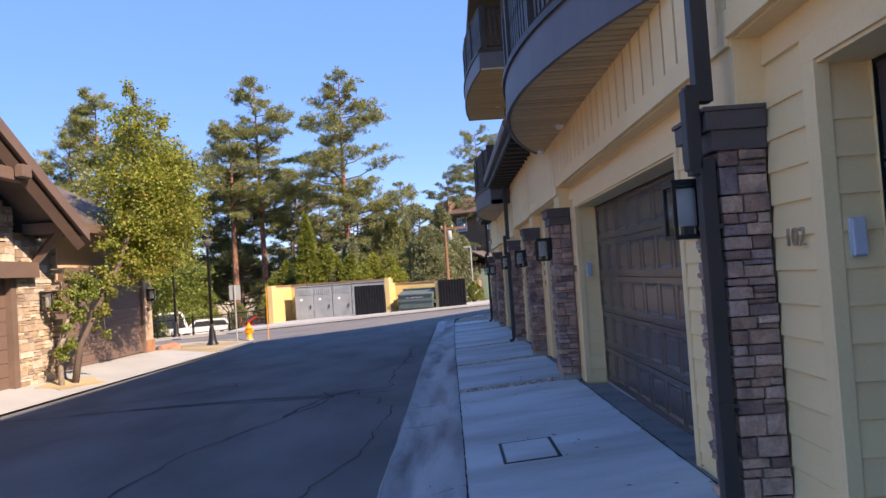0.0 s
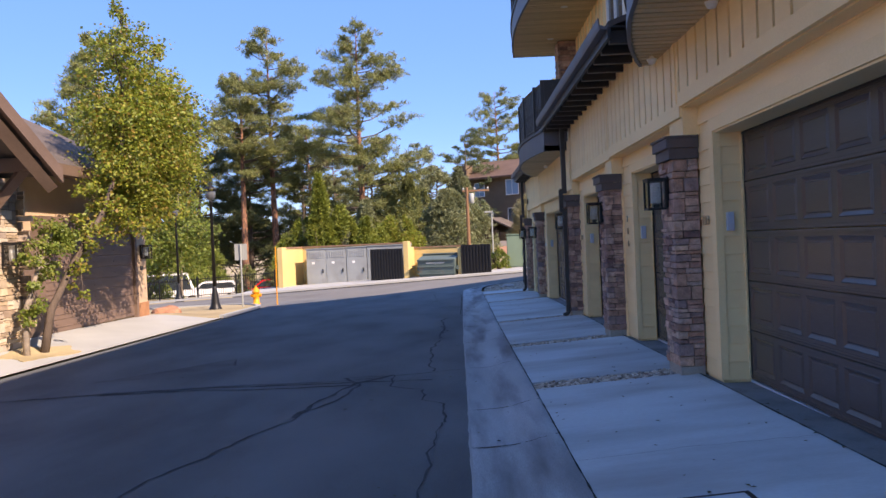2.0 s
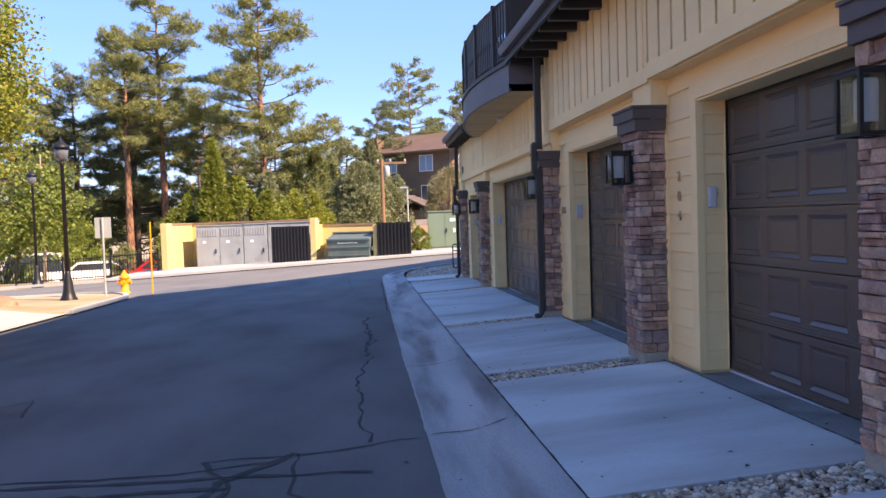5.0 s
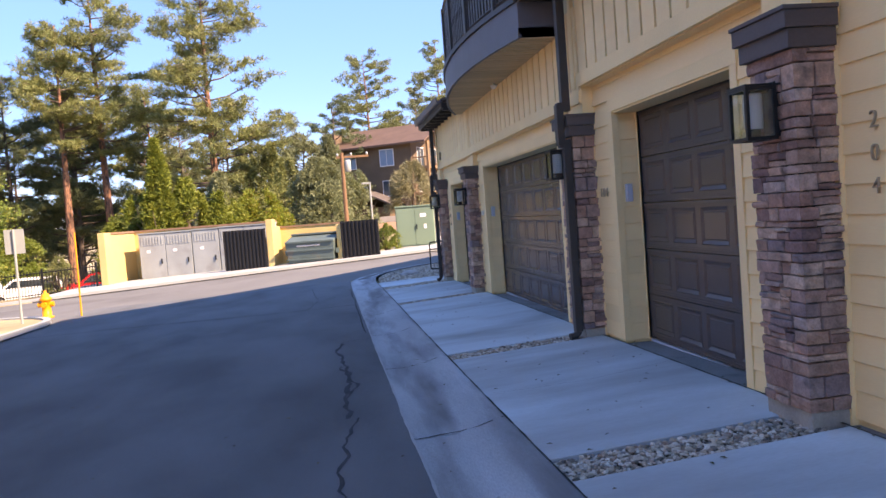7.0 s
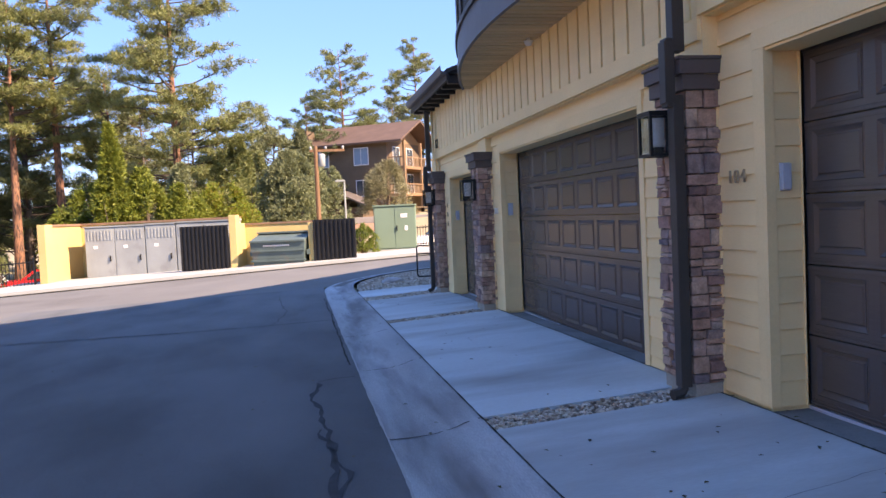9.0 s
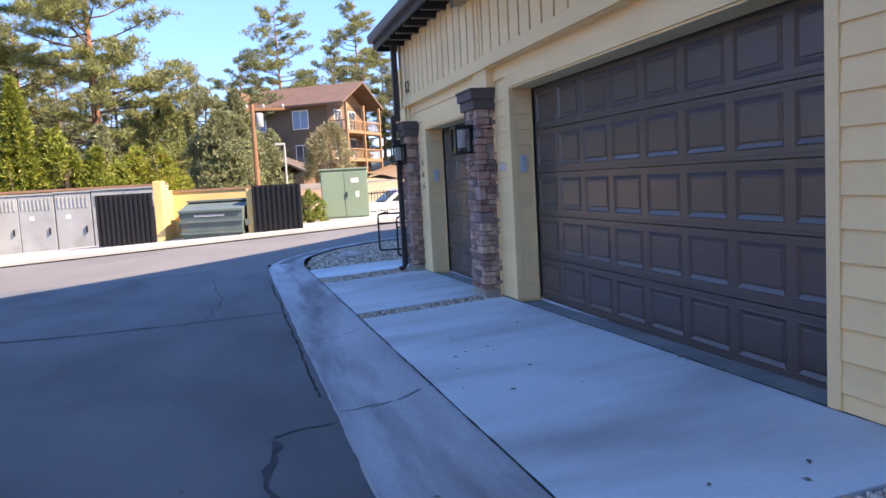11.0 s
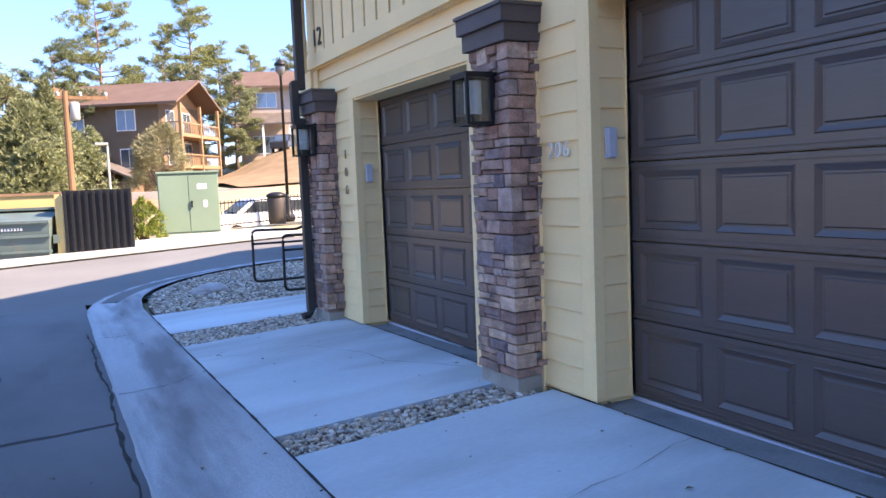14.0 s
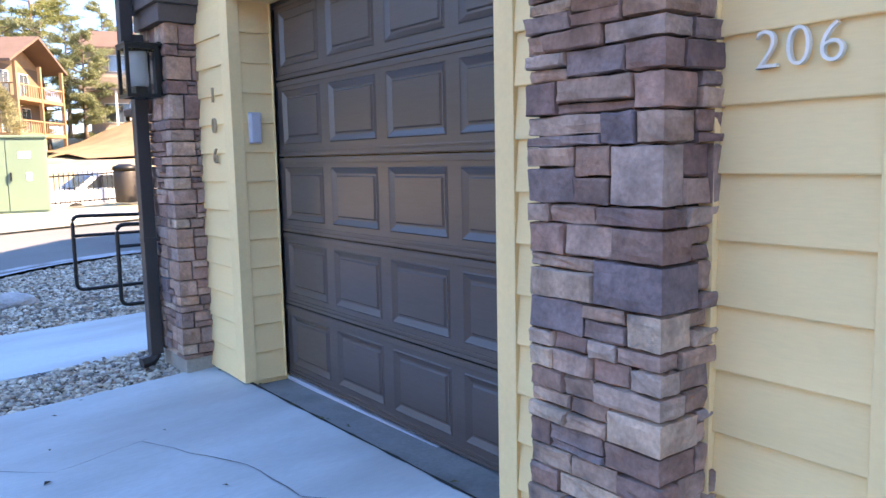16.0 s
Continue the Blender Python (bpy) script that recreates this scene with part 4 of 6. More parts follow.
def eave(y0, y1, z, back, rise, shift=0.0):
    e = empty("eave", (shift, 0, 0))
    tagged(e, "low shingle roof edge with gutter and dark rafter tails", "roof", kind="structure")
    bm = bmesh.new()
    vs = [bm.verts.new(p) for p in ((1.10, y0, z), (1.10, y1, z), (back, y1, z + rise), (back, y0, z + rise), (1.10, y0, z + 0.07), (1.10, y1, z + 0.07), (back, y1, z + rise + 0.07), (back, y0, z + rise + 0.07))]
    for q in ((0, 1, 2, 3), (7, 6, 5, 4), (0, 4, 5, 1), (1, 5, 6, 2), (2, 6, 7, 3), (3, 7, 4, 0)):
        bm.faces.new([vs[k] for k in q])
    part("roof_deck", bm, SHINGLE, e)
    bm = bmesh.new()
    prof = ((1.10, -0.02), (1.00, -0.02), (0.985, 0.02), (0.975, 0.11), (0.99, 0.11), (1.0, 0.03), (1.09, 0.0))
    for s in (y0, y1):
        for x, dz in prof:
            bm.verts.new((x, s, z + dz))
    bm.verts.ensure_lookup_table()
    n = len(prof)
    for k in range(n):
        bm.faces.new([bm.verts[j] for j in (k, (k + 1) % n, n + (k + 1) % n, n + k)])
    bm.faces.new(bm.verts[:n]), bm.faces.new(bm.verts[n:])
    part("gutter", bm, FASCIA, e, "grey metal gutter")
    bm = bmesh.new()
    bx(bm, 1.085, 1.125, y0, y1, z - 0.13, z - 0.003)
    part("fascia_board", bm, DARK, e)
    bm = bmesh.new()
    bx(bm, 0, 0.56, -0.045, 0.045, -0.17, -0.01, 0.006)
    me = finish(bm, "rafter_tail", DARK)
    for y in span(y0 + 0.15, y1 - 0.12, 0.55):
        piece("rafter_tail", me, e, (1.13, y, z))
    bm = bmesh.new()
    bx(bm, 1.13, UX + 0.01, y0, y1, z + 0.0, z + 0.012)
    part("soffit", bm, DARK, e)


eave(12.3, 20.0, 3.93, 2.5, 0.5)
eave(26.9, 31.0, 3.66, 3.2, 0.7, 0.14)

# ---- upper storeys and shell behind ----
SHELL = mat("upper_wall_paint", (0.76, 0.58, 0.30), 0.65, 0.06, 1.2, 40, 0.12)
# The slanted far end is unseen and invented to suit the roof's shadow.
bm = bmesh.new()
prism(bm, [(2.3, -14), (20, -14), (20, 31.8), (11.2, 31.8), (2.3, 24.8)], 3.905, 8.7)
tagged(part("wall_upper_storeys", bm, SHELL), "yellow upper storeys of garage building", "wall", kind="structure")
bm = bmesh.new()
bx(bm, 2.28, 13.0, -14, 30.6, -0.6, 3.9)
tagged(part("wall_garage_shell", bm, SHELL), "yellow end and back walls of garage block", "wall", kind="structure")
bm = bmesh.new()
bx(bm, 1.68, 2.28, 29.9 + 0.52, 30.6, -0.5, 3.55)
tagged(part("wall_end_return", bm, PAINT), "yellow end wall of garage block", "wall", kind="structure")
bm = bmesh.new()
bx(bm, 1.64, 2.3, -14, -2.2, -0.5, 8.9)
tagged(part("wall_rear_part", bm, PAINT), "yellow wall of garage building behind start", "wall", kind="structure")
for y in span(12.2, 24.6, 0.41):
    bm = bmesh.new()
    bx(bm, 2.278, 2.30, y - 0.025, y + 0.025, 4.4, 6.5)
    part("batten", bm, PAINT, bpy.data.objects["wall_upper_storeys"])
# Unseen roof, its end cut aslant so the shadow edge fits the road.
bm = bmesh.new()
_eave = [(0.9, -15), (21, -15), (21, 33.0), (11.3, 33.0), (0.9, 24.9)]
_lo = [bm.verts.new((x, y, 8.7)) for x, y in _eave]
_hi = [bm.verts.new((x, y, 8.92)) for x, y in _eave]
_top = [bm.verts.new((x, y, 10.6)) for x, y in ((9, -9), (14, -9), (14, 24), (12, 24), (9, 21))]
for _k in range(5):
    _n = (_k + 1) % 5
    bm.faces.new((_lo[_k], _lo[_n], _hi[_n], _hi[_k])), bm.faces.new((_hi[_k], _hi[_n], _top[_n], _top[_k]))
bm.faces.new(_lo[::-1]), bm.faces.new(_top)
tagged(part("roof_upper", bm, SHINGLE), "unseen brown shingle hip roof of garage building, shaped for the road shadow", "roof", kind="structure")
# stone pier under the upper balcony and a window beside it
pier = empty("stone_pier", (1.85, 22.4, 4.35))
tagged(pier, "ledgestone pier under the upper balcony", "pillar", kind="structure")
bm = bmesh.new()
bx(bm, 0.05, 0.6, 0.05, 0.6, 0, 2.05)
part("core", bm, MORTAR, pier)
_r = random.Random(5)
stone_face(pier, 0.6, 2.03, _r, lambda a, z: pose(0.05, a, z), STONE, lo=0.09, hi=0.15)
stone_face(pier, 0.5, 2.03, _r, lambda a, z: pose(0.05 + a, 0.05, z, 0, 0, 90) @ Matrix.Scale(-1, 4, (0, 1, 0)), STONE, lo=0.09, hi=0.15)
win = empty("window_1", (2.3, 16.6, 4.9))
tagged(win, "dark framed window in yellow upper wall", "window", kind="structure")
bm = bmesh.new()
for q in ((0, 1.5, 0, 0.08), (0, 1.5, 1.12, 1.2), (0, 0.08, 0.08, 1.12), (1.42, 1.5, 0.08, 1.12), (0.71, 0.79, 0.08, 1.12)):
    bx(bm, -0.06, 0.0, *q)
part("window_frame", bm, WHITE, win)
bm = bmesh.new()
bx(bm, -0.025, -0.012, 0.08, 1.42, 0.08, 1.12)
part("pane", bm, WINDOW, win)

# ---- left house ----
HWALL = mat("tan_stucco", (0.50, 0.36, 0.24), 0.85, 0.1, 1.2, 50, 0.3)
HBROWN = mat("brown_timber", (0.155, 0.105, 0.080), 0.65, 0.14, 2, 40, 0.25, stretch=(1, 0.3, 1))
HDOOR = mat("brown_garage_door", (0.17, 0.115, 0.09), 0.55, 0.08, 2, 50, 0.12)
HSTONE = mat("tan_fieldstone", (0.4, 0.33, 0.25), 0.9, 0.15, 6, 60, 0.7, rand="object", ramp=((0.34, 0.25, 0.17), (0.52, 0.43, 0.31), (0.25, 0.19, 0.15), (0.46, 0.35, 0.24), (0.58, 0.50, 0.40), (0.30, 0.24, 0.20)), bump_scale=25, bump_dist=0.012)
RUST = mat("rusty_base", (0.33, 0.16, 0.08), 0.9, 0.2, 4, 40, 0.3)

HX, HZ = -10.4, -0.30
house = empty("house", (0, 0, 0))
tagged(house, "neighbouring house of fieldstone and tan stucco with garages", "house")


def boxpart(name, q, material, parent, label="", bevel=0.0):
    bm = bmesh.new()
    bx(bm, *q, bevel)
    return part(name, bm, material, parent, label)


boxpart("wall", (-17, HX - 0.12, 18.3, 26.1, HZ - 0.6, 3.62), HWALL, house)
boxpart("wall", (-17, -9.86, 5.5, 18.2, HZ - 0.6, 3.2), HWALL, house)
boxpart("wall", (HX - 0.12, HX, 25.45, 26.1, HZ + 0.35, 3.5), HWALL, house)
boxpart("wall_base", (HX - 0.12, HX + 0.03, 25.43, 26.12, HZ - 0.5, HZ + 0.35), RUST, house, "reddish brown base")
boxpart("lintel", (HX - 0.12, HX + 0.10, 20.2, 25.6, 2.12, 2.46), HBROWN, house, "brown timber lintel")
boxpart("door_jamb", (HX - 0.12, HX + 0.02, 25.30, 25.45, HZ - 0.2, 2.12), HBROWN, house)
boxpart("door_jamb", (HX - 0.12, HX + 0.02, 18.3, 20.45, HZ - 0.2, 2.12), HBROWN, house)
hd = empty("garage_door")
hd.parent = house
for k in range(8):
    z = HZ + k * 0.30
    boxpart("door_section", (HX - 0.11, HX - 0.06, 20.45, 25.30, z + 0.004, z + 0.296), HDOOR, hd, bevel=0.012)
    for a, b in zip(span(20.55, 25.2, 1.16), span(20.55, 25.2, 1.16)[1:]):
        boxpart("door_rib", (HX - 0.06, HX - 0.045, a + 0.06, b - 0.06, z + 0.12, z + 0.15), HDOOR, hd)
hd2 = empty("garage_door")
hd2.parent = house
for k in range(8):
    z = HZ + k * 0.30
    boxpart("door_section", (-9.86, -9.80, 10.5, 16.55, z + 0.004, z + 0.296), HDOOR, hd2, bevel=0.012)
boxpart("door_jamb", (-9.86, -9.66, 16.55, 16.75, HZ - 0.2, 2.15), HBROWN, house)
boxpart("lintel", (-9.86, -9.45, 10.0, 17.35, 2.15, 2.5), HBROWN, house, "heavy brown timber lintel")
stonewall = empty("stone_front")
stonewall.parent = house
boxpart("core", (-9.86, -9.70, 16.75, 18.2, HZ - 0.3, 3.0), MORTAR, stonewall)
bm = bmesh.new()
_lo = [bm.verts.new((-9.86, y, z)) for y, z in ((7.0, 2.5), (16.75, 2.5), (16.75, 3.8), (11.6, 6.75), (7.0, 4.1))]
_hi = [bm.verts.new((-9.72, v.co.y, v.co.z)) for v in _lo]
for _k in range(5):
    bm.faces.new((_lo[_k], _lo[(_k + 1) % 5], _hi[(_k + 1) % 5], _hi[_k]))
bm.faces.new(_lo[::-1]), bm.faces.new(_hi)
part("gable_core", bm, MORTAR, stonewall)
_r = random.Random(9)
stone_face(stonewall, 1.42, 3.3, _r, lambda a, z: pose(-9.70, 18.2, HZ + z, 0, 0, 180) @ pose(0, a, 0), HSTONE, 0.06, (0.14, 0.42), 0.09, 0.20)
stone_face(stonewall, 4.6, 3.6, _r, lambda a, z: pose(-9.72, 16.74, 2.5 + z, 0, 0, 180) @ pose(0, a, 0), HSTONE, 0.06, (0.18, 0.50), 0.11, 0.22, keep=lambda a, z: z < 1.28 + 0.565 * a)
stone_face(stonewall, 0.62, 3.3, _r, lambda a, z: pose(-9.74 - a, 18.2, HZ + z, 0, 0, -90) @ Matrix.Scale(1, 4), HSTONE, 0.05, (0.14, 0.40), 0.09, 0.20)
# gable roof over the stone front
def slope_slab(name, pts, thick, material, parent):
    bm = bmesh.new()
    lo = [bm.verts.new(p) for p in pts]
    hi = [bm.verts.new((p[0], p[1], p[2] + thick)) for p in pts]
    n = len(pts)
    for i in range(n):
        bm.faces.new((lo[i], lo[(i + 1) % n], hi[(i + 1) % n], hi[i]))
    bm.faces.new(lo[::-1]), bm.faces.new(hi)
    return part(name, bm, material, parent)


EY, EZ, RY, RZ = 18.05, 3.10, 11.6, 6.84
slope_slab("roof", ((-8.65, EY, EZ), (-16.5, EY, EZ), (-16.5, RY, RZ), (-8.65, RY, RZ)), 0.14, SHINGLE, house)
slope_slab("roof", ((-8.65, 4.6, EZ), (-8.65, RY, RZ), (-16.5, RY, RZ), (-16.5, 4.6, EZ)), 0.14, SHINGLE, house)
for s, (ya, yb) in enumerate(((EY, RY), (4.6, RY))):
    bm = bmesh.new()
    vs = [bm.verts.new(p) for p in ((-8.66, ya, EZ - 0.14), (-8.58, ya, EZ - 0.14), (-8.58, yb, RZ - 0.14), (-8.66, yb, RZ - 0.14), (-8.66, ya, EZ + 0.15), (-8.58, ya, EZ + 0.15), (-8.58, yb, RZ + 0.15), (-8.66, yb, RZ + 0.15))]
    for q in ((0, 1, 2, 3), (7, 6, 5, 4), (0, 4, 5, 1), (1, 5, 6, 2), (2, 6, 7, 3), (3, 7, 4, 0)):
        bm.faces.new([vs[k] for k in q])
    part("barge_board", bm, HBROWN, house)
# timber brackets under the gable
for y, z in ((17.45, 3.40),):
    boxpart("bracket_beam", (-9.8, -8.72, y - 0.11, y + 0.11, z - 0.26, z), HBROWN, house, bevel=0.02)
    bm = bmesh.new()
    tube(bm, ((-9.72, y, z - 1.0), (-8.95, y, z - 0.16)), 0.115, 4)
    part("bracket_strut", bm, HBROWN, house)
# collar tie across the gable, its struts and the inner rafters
boxpart("tie_beam", (-8.98, -8.76, 7.45, 15.75, 4.10, 4.36), HBROWN, house, bevel=0.02)
boxpart("tie_end", (-8.74, -8.56, 15.28, 15.62, 4.16, 4.42), HBROWN, house, bevel=0.02)
for _s in (1, -1):
    bm = bmesh.new()
    tube(bm, ((-8.87, RY + _s * 3.3, 4.16), (-9.66, RY + _s * 2.5, 3.2)), 0.11, 4)
    part("tie_strut", bm, HBROWN, house)
    bm = bmesh.new()
    tube(bm, ((-8.80, RY + _s * 6.35, EZ - 0.22), (-8.80, RY, RZ - 0.22)), 0.15, 4)
    part("rafter", bm, HBROWN, house)
# lower hipped roof over the stucco garage
slope_slab("roof", ((-9.75, 17.6, 3.50), (-9.75, 26.7, 3.50), (-13.2, 23.0, 5.60), (-13.2, 17.6, 5.60)), 0.12, SHINGLE, house)
slope_slab("roof", ((-9.75, 26.7, 3.50), (-17.0, 26.7, 3.50), (-13.2, 23.0, 5.60)), 0.12, SHINGLE, house)
boxpart("eave_fascia", (-9.79, -9.73, 18.3, 26.75, 3.37, 3.61), HBROWN, house)
boxpart("eave_soffit", (-10.5, -9.79, 18.3, 26.7, 3.44, 3.49), HBROWN, house)
for x, y, z, s in ((-9.63, 17.72, 1.35, 1.35), (HX + 0.01, 25.78, 1.35, 1.2)):
    L = lantern(0, 0, 0)
    L.matrix_basis = pose(x, y, z, 0, 0, 180) @ Matrix.Scale(s, 4)
    tagged(L, "black box wall lantern on house wall", "wall lamp")
boxpart("number_plate", (HX, HX + 0.02, 25.68, 25.86, 1.02, 1.14), DARK, house)
# driveway of the house
def drive_z(x, y):
    return road_z(-8.25, y) + 0.02 + (HZ + 0.005 - road_z(-8.25, 20) - 0.02) * sm(8.25, 10.3, -x) * 0.95


tagged(sheet("pavement_driveway", span(-10.6, -8.2, 0.3), span(5, 26.2, 0.53), lambda x, y: drive_z(x, y) + 0.03, DRIVE), "pale sunlit concrete driveway in front of house", "driveway", kind="structure")

bm = bmesh.new()
prism(bm, [(-9.05 + (0.55 + 0.12 * math.sin(3 * a)) * math.cos(a), 17.7 + (1.0 + 0.2 * math.sin(5 * a)) * math.sin(a)) for a in span(0, 2 * math.pi, 0.2)[:-1]], -0.02, 0.045)
for v_ in bm.verts:
    v_.co.z += drive_z(v_.co.x, v_.co.y)
tagged(part("ground_tree_bed", bm, STRAW), "tan straw mulch round the foot of the tree", "mulch", kind="structure")

# ---- verge and kerb across the lane ----
tagged(sheet("road_cross_street_west", span(-60, -8.25, 1.0), span(30.0, 34.6, 0.6), road_z, SUNASPHALT), "grey asphalt of the crossing street, coloured lighter for sunlight", "road", kind="structure")
_arc = [(-11.25 + 3.0 * math.cos(a), 30.0 + 3.0 * math.sin(a)) for a in span(0, math.pi / 2, 0.15)]
bm = bmesh.new()
prism(bm, [(-8.26, 26.2)] + _arc + [(-60, 33.0), (-60, 26.2)], -0.3, 0.085)
bmesh.ops.subdivide_edges(bm, edges=[e for e in bm.edges if e.calc_length() > 4], cuts=14)
bmesh.ops.triangulate(bm, faces=bm.faces[:])
for v_ in bm.verts:
    v_.co.z += road_z(v_.co.x, v_.co.y)
tagged(part("ground_verge", bm, STRAW), "dry straw verge at the street corner", "verge", kind="structure")


def kerb_bar(line, w=0.16, h=0.13, label="pale concrete street kerb"):
    """A raised kerb along a line, one object a stretch."""
    k = empty("kerb_street")
    tagged(k, label, "kerb", kind="structure")
    for (x0, y0), (x1, y1) in zip(line, line[1:]):
        d = math.hypot(x1 - x0, y1 - y0)
        nx, ny = -(y1 - y0) / d * w, (x1 - x0) / d * w
        bm = bmesh.new()
        prism(bm, [(x0, y0), (x1, y1), (x1 + nx, y1 + ny), (x0 + nx, y0 + ny)], -0.1, 0)
        for v in bm.verts:
            v.co.z += road_z(v.co.x, v.co.y) + h
        part("kerb_stone", bm, DRIVE, k)


kerb_bar([(-8.1, 26.2), (-8.1, 28.0), (-8.1, 30.0)] + [(-11.25 + 3.15 * math.cos(a), 30.0 + 3.15 * math.sin(a)) for a in span(0.15, math.pi / 2, 0.2)] + [(x, 33.15) for x in span(-12.5, -60, 4)])
kerb_bar([(x, 41.2) for x in span(-60, 50, 3)], 0.18, 0.14)
bm = bmesh.new()
prism(bm, [(-12.5, 41.39), (4.5, 41.39), (4.5, 44.5), (0.5, 44.5), (-12.5, 47.5)], -0.2, 0.12)
bmesh.ops.subdivide_edges(bm, edges=bm.edges[:], cuts=3, use_grid_fill=True)
for v_ in bm.verts:
    v_.co.z += road_z(v_.co.x, v_.co.y)
tagged(part("pavement_enclosure", bm, DRIVE), "pale concrete pad in front of enclosure", "pavement", kind="structure")

# ---- utility and refuse enclosure ----
YELLOW = mat("yellow_stucco", (0.60, 0.44, 0.19), 0.85, 0.07, 0.8, 40, 0.3)
CAPTILE = mat("brown_wall_cap", (0.27, 0.16, 0.10), 0.8, 0.15, 3, 40, 0.2)
GREY = mat("grey_cabinet_paint", (0.30, 0.325, 0.318), 0.5, 0.1, 1.2, 40, 0.06, stain=((0.22, 0.225, 0.22), 1.5, 0.55, 0.8))
GREEN = mat("dumpster_green", (0.085, 0.125, 0.12), 0.55, 0.15, 1.5, 40, 0.15, stain=((0.16, 0.13, 0.10), 2.5, 0.6, 0.8))
SAGE = mat("sage_green_paint", (0.16, 0.235, 0.17), 0.5, 0.06, 1.0, 40, 0.06)
ENC = pose(-11.1, 45.3, -1.02, 0, 0, -15.2)
enc = empty("enclosure")
enc.matrix_world = ENC
tagged(enc, "yellow stucco utility enclosure with brown wall cap", "enclosure", kind="structure")
boxpart("pillar", (0, 0.32, 0, 0.5, -0.4, 2.58), YELLOW, enc, bevel=0.02)
boxpart("side_wall", (0.05, 0.25, 0.5, 2.6, -0.4, 2.50), YELLOW, enc)
boxpart("rear_wall", (0.05, 6.95, 2.6, 2.8, -0.4, 2.50), YELLOW, enc)
boxpart("wall_cap", (0.0, 6.95, 2.55, 2.86, 2.50, 2.58), CAPTILE, enc)
boxpart("wall_cap", (0.0, 0.30, 0.5, 2.55, 2.50, 2.58), CAPTILE, enc)
boxpart("pillar", (7.45, 7.73, 0, 0.4, -0.2, 2.62), YELLOW, enc, bevel=0.02)
boxpart("side_wall", (7.5, 7.62, 0.4, 1.4, -0.2, 2.3), YELLOW, enc)
boxpart("rear_wall", (7.6, 10.58, 1.30, 1.48, -0.2, 2.22), YELLOW, enc)
boxpart("wall_cap", (7.6, 10.58, 1.26, 1.52, 2.22, 2.29), CAPTILE, enc)
boxpart("side_wall", (10.48, 10.58, 0.3, 1.30, -0.2, 2.20), YELLOW, enc)
boxpart("pillar", (10.43, 10.59, 0.0, 0.3, -0.2, 2.22), YELLOW, enc, bevel=0.01)


def cabinet(u0, u1, doors, h):
    c = empty("electrical_cabinet")
    c.matrix_world = ENC @ pose(u0, 1.25, 0.05)
    tagged(c, "grey metal electrical cabinet with louvred doors", "cabinet", "electrical cabinets")
    w = u1 - u0
    boxpart("body", (0, w, 0.03, 1.1, -0.25, h), GREY, c)
    boxpart("roof", (-0.03, w + 0.03, -0.03, 1.13, h, h + 0.05), GREY, c)
    for a, b in zip(span(0, w, w / doors), span(0, w, w / doors)[1:]):
        d = boxpart("door", (a + 0.02, b - 0.02, 0.0, 0.03, -0.1, h - 0.03), GREY, c, bevel=0.008)
        n = max(5, int((b - a) / 0.16))
        for zz in (h - 0.5, 0.05):
            for x in span(a + 0.14, b - 0.14, (b - a - 0.28) / n):
                boxpart("louvre", (x - 0.025, x + 0.025, -0.02, 0.0, zz, zz + 0.36), GREY, d)
        boxpart("handle", (b - 0.22, b - 0.18, -0.05, 0.0, 1.0, 1.22), BLACK, d)
        boxpart("sticker", (a + 0.35, a + 0.52, -0.006, 0.0, 1.5, 1.62), WHITE, d, "white warning sticker")


cabinet(1.15, 3.60, 2, 2.34)
cabinet(3.62, 4.85, 1, 2.36)
cabinet(4.87, 7.1, 2, 2.38)


def steel_gate(u0, w, z0, h, leg, skew=0.0):
    g = empty("metal_gate")
    g.matrix_world = ENC @ pose(u0, -0.06, z0, 0, 0, skew)
    tagged(g, "black corrugated steel gate standing open", "gate", "enclosure gates")
    boxpart("gate_sheet", (0, w, 0.03, 0.04, 0, h), BLACK, g)
    for x in span(0.05, w - 0.05, 0.16):
        boxpart("rib", (x - 0.035, x + 0.035, -0.02, 0.03, 0.02, h - 0.02), BLACK, g, bevel=0.01)
    for z in (0.0, h * 0.5, h - 0.06):
        boxpart("gate_rail", (0, w, 0.045, 0.09, z, z + 0.06), BLACK, g)
    boxpart("gate_post", (leg - 0.03, leg + 0.03, 0.0, 0.06, -0.45, h), BLACK, g)


steel_gate(5.58, 1.84, 0.60, 1.66, 1.81)
steel_gate(10.62, 1.58, 0.68, 1.62, 1.55)

dump = empty("dumpster")
dump.matrix_world = ENC @ pose(8.35, -0.15, 0.50)
tagged(dump, "dark green steel dumpster with open top, worn paint", "dumpster")
bm = bmesh.new()
_o = ((0.05, 0.0, 0.06), (1.90, 0.0, 0.06), (1.90, 1.2, 0.06), (0.05, 1.2, 0.06), (-0.05, -0.12, 1.10), (2.0, -0.12, 1.10), (2.0, 1.25, 1.42), (-0.05, 1.25, 1.42))
_vv = [bm.verts.new(p) for p in _o]
for q in ((3, 2, 1, 0), (0, 1, 5, 4), (1, 2, 6, 5), (2, 3, 7, 6), (3, 0, 4, 7), (4, 5, 6, 7)):
    bm.faces.new([_vv[k] for k in q])
part("bin", bm, GREEN, dump)
for z, y in ((0.35, -0.05), (0.72, -0.09), (1.06, -0.14)):
    boxpart("rib", (-0.05, 2.0, y - 0.04, y + 0.03, z, z + 0.06), GREEN, dump)
for x in (-0.13, 2.0):
    boxpart("lift_pocket", (x, x + 0.13, 0.1, 1.0, 0.55, 0.75), GREEN, dump)
boxpart("lid", (-0.05, 2.0, 0.75, 1.28, 1.36, 1.42), GREEN, dump)
bm = bmesh.new()
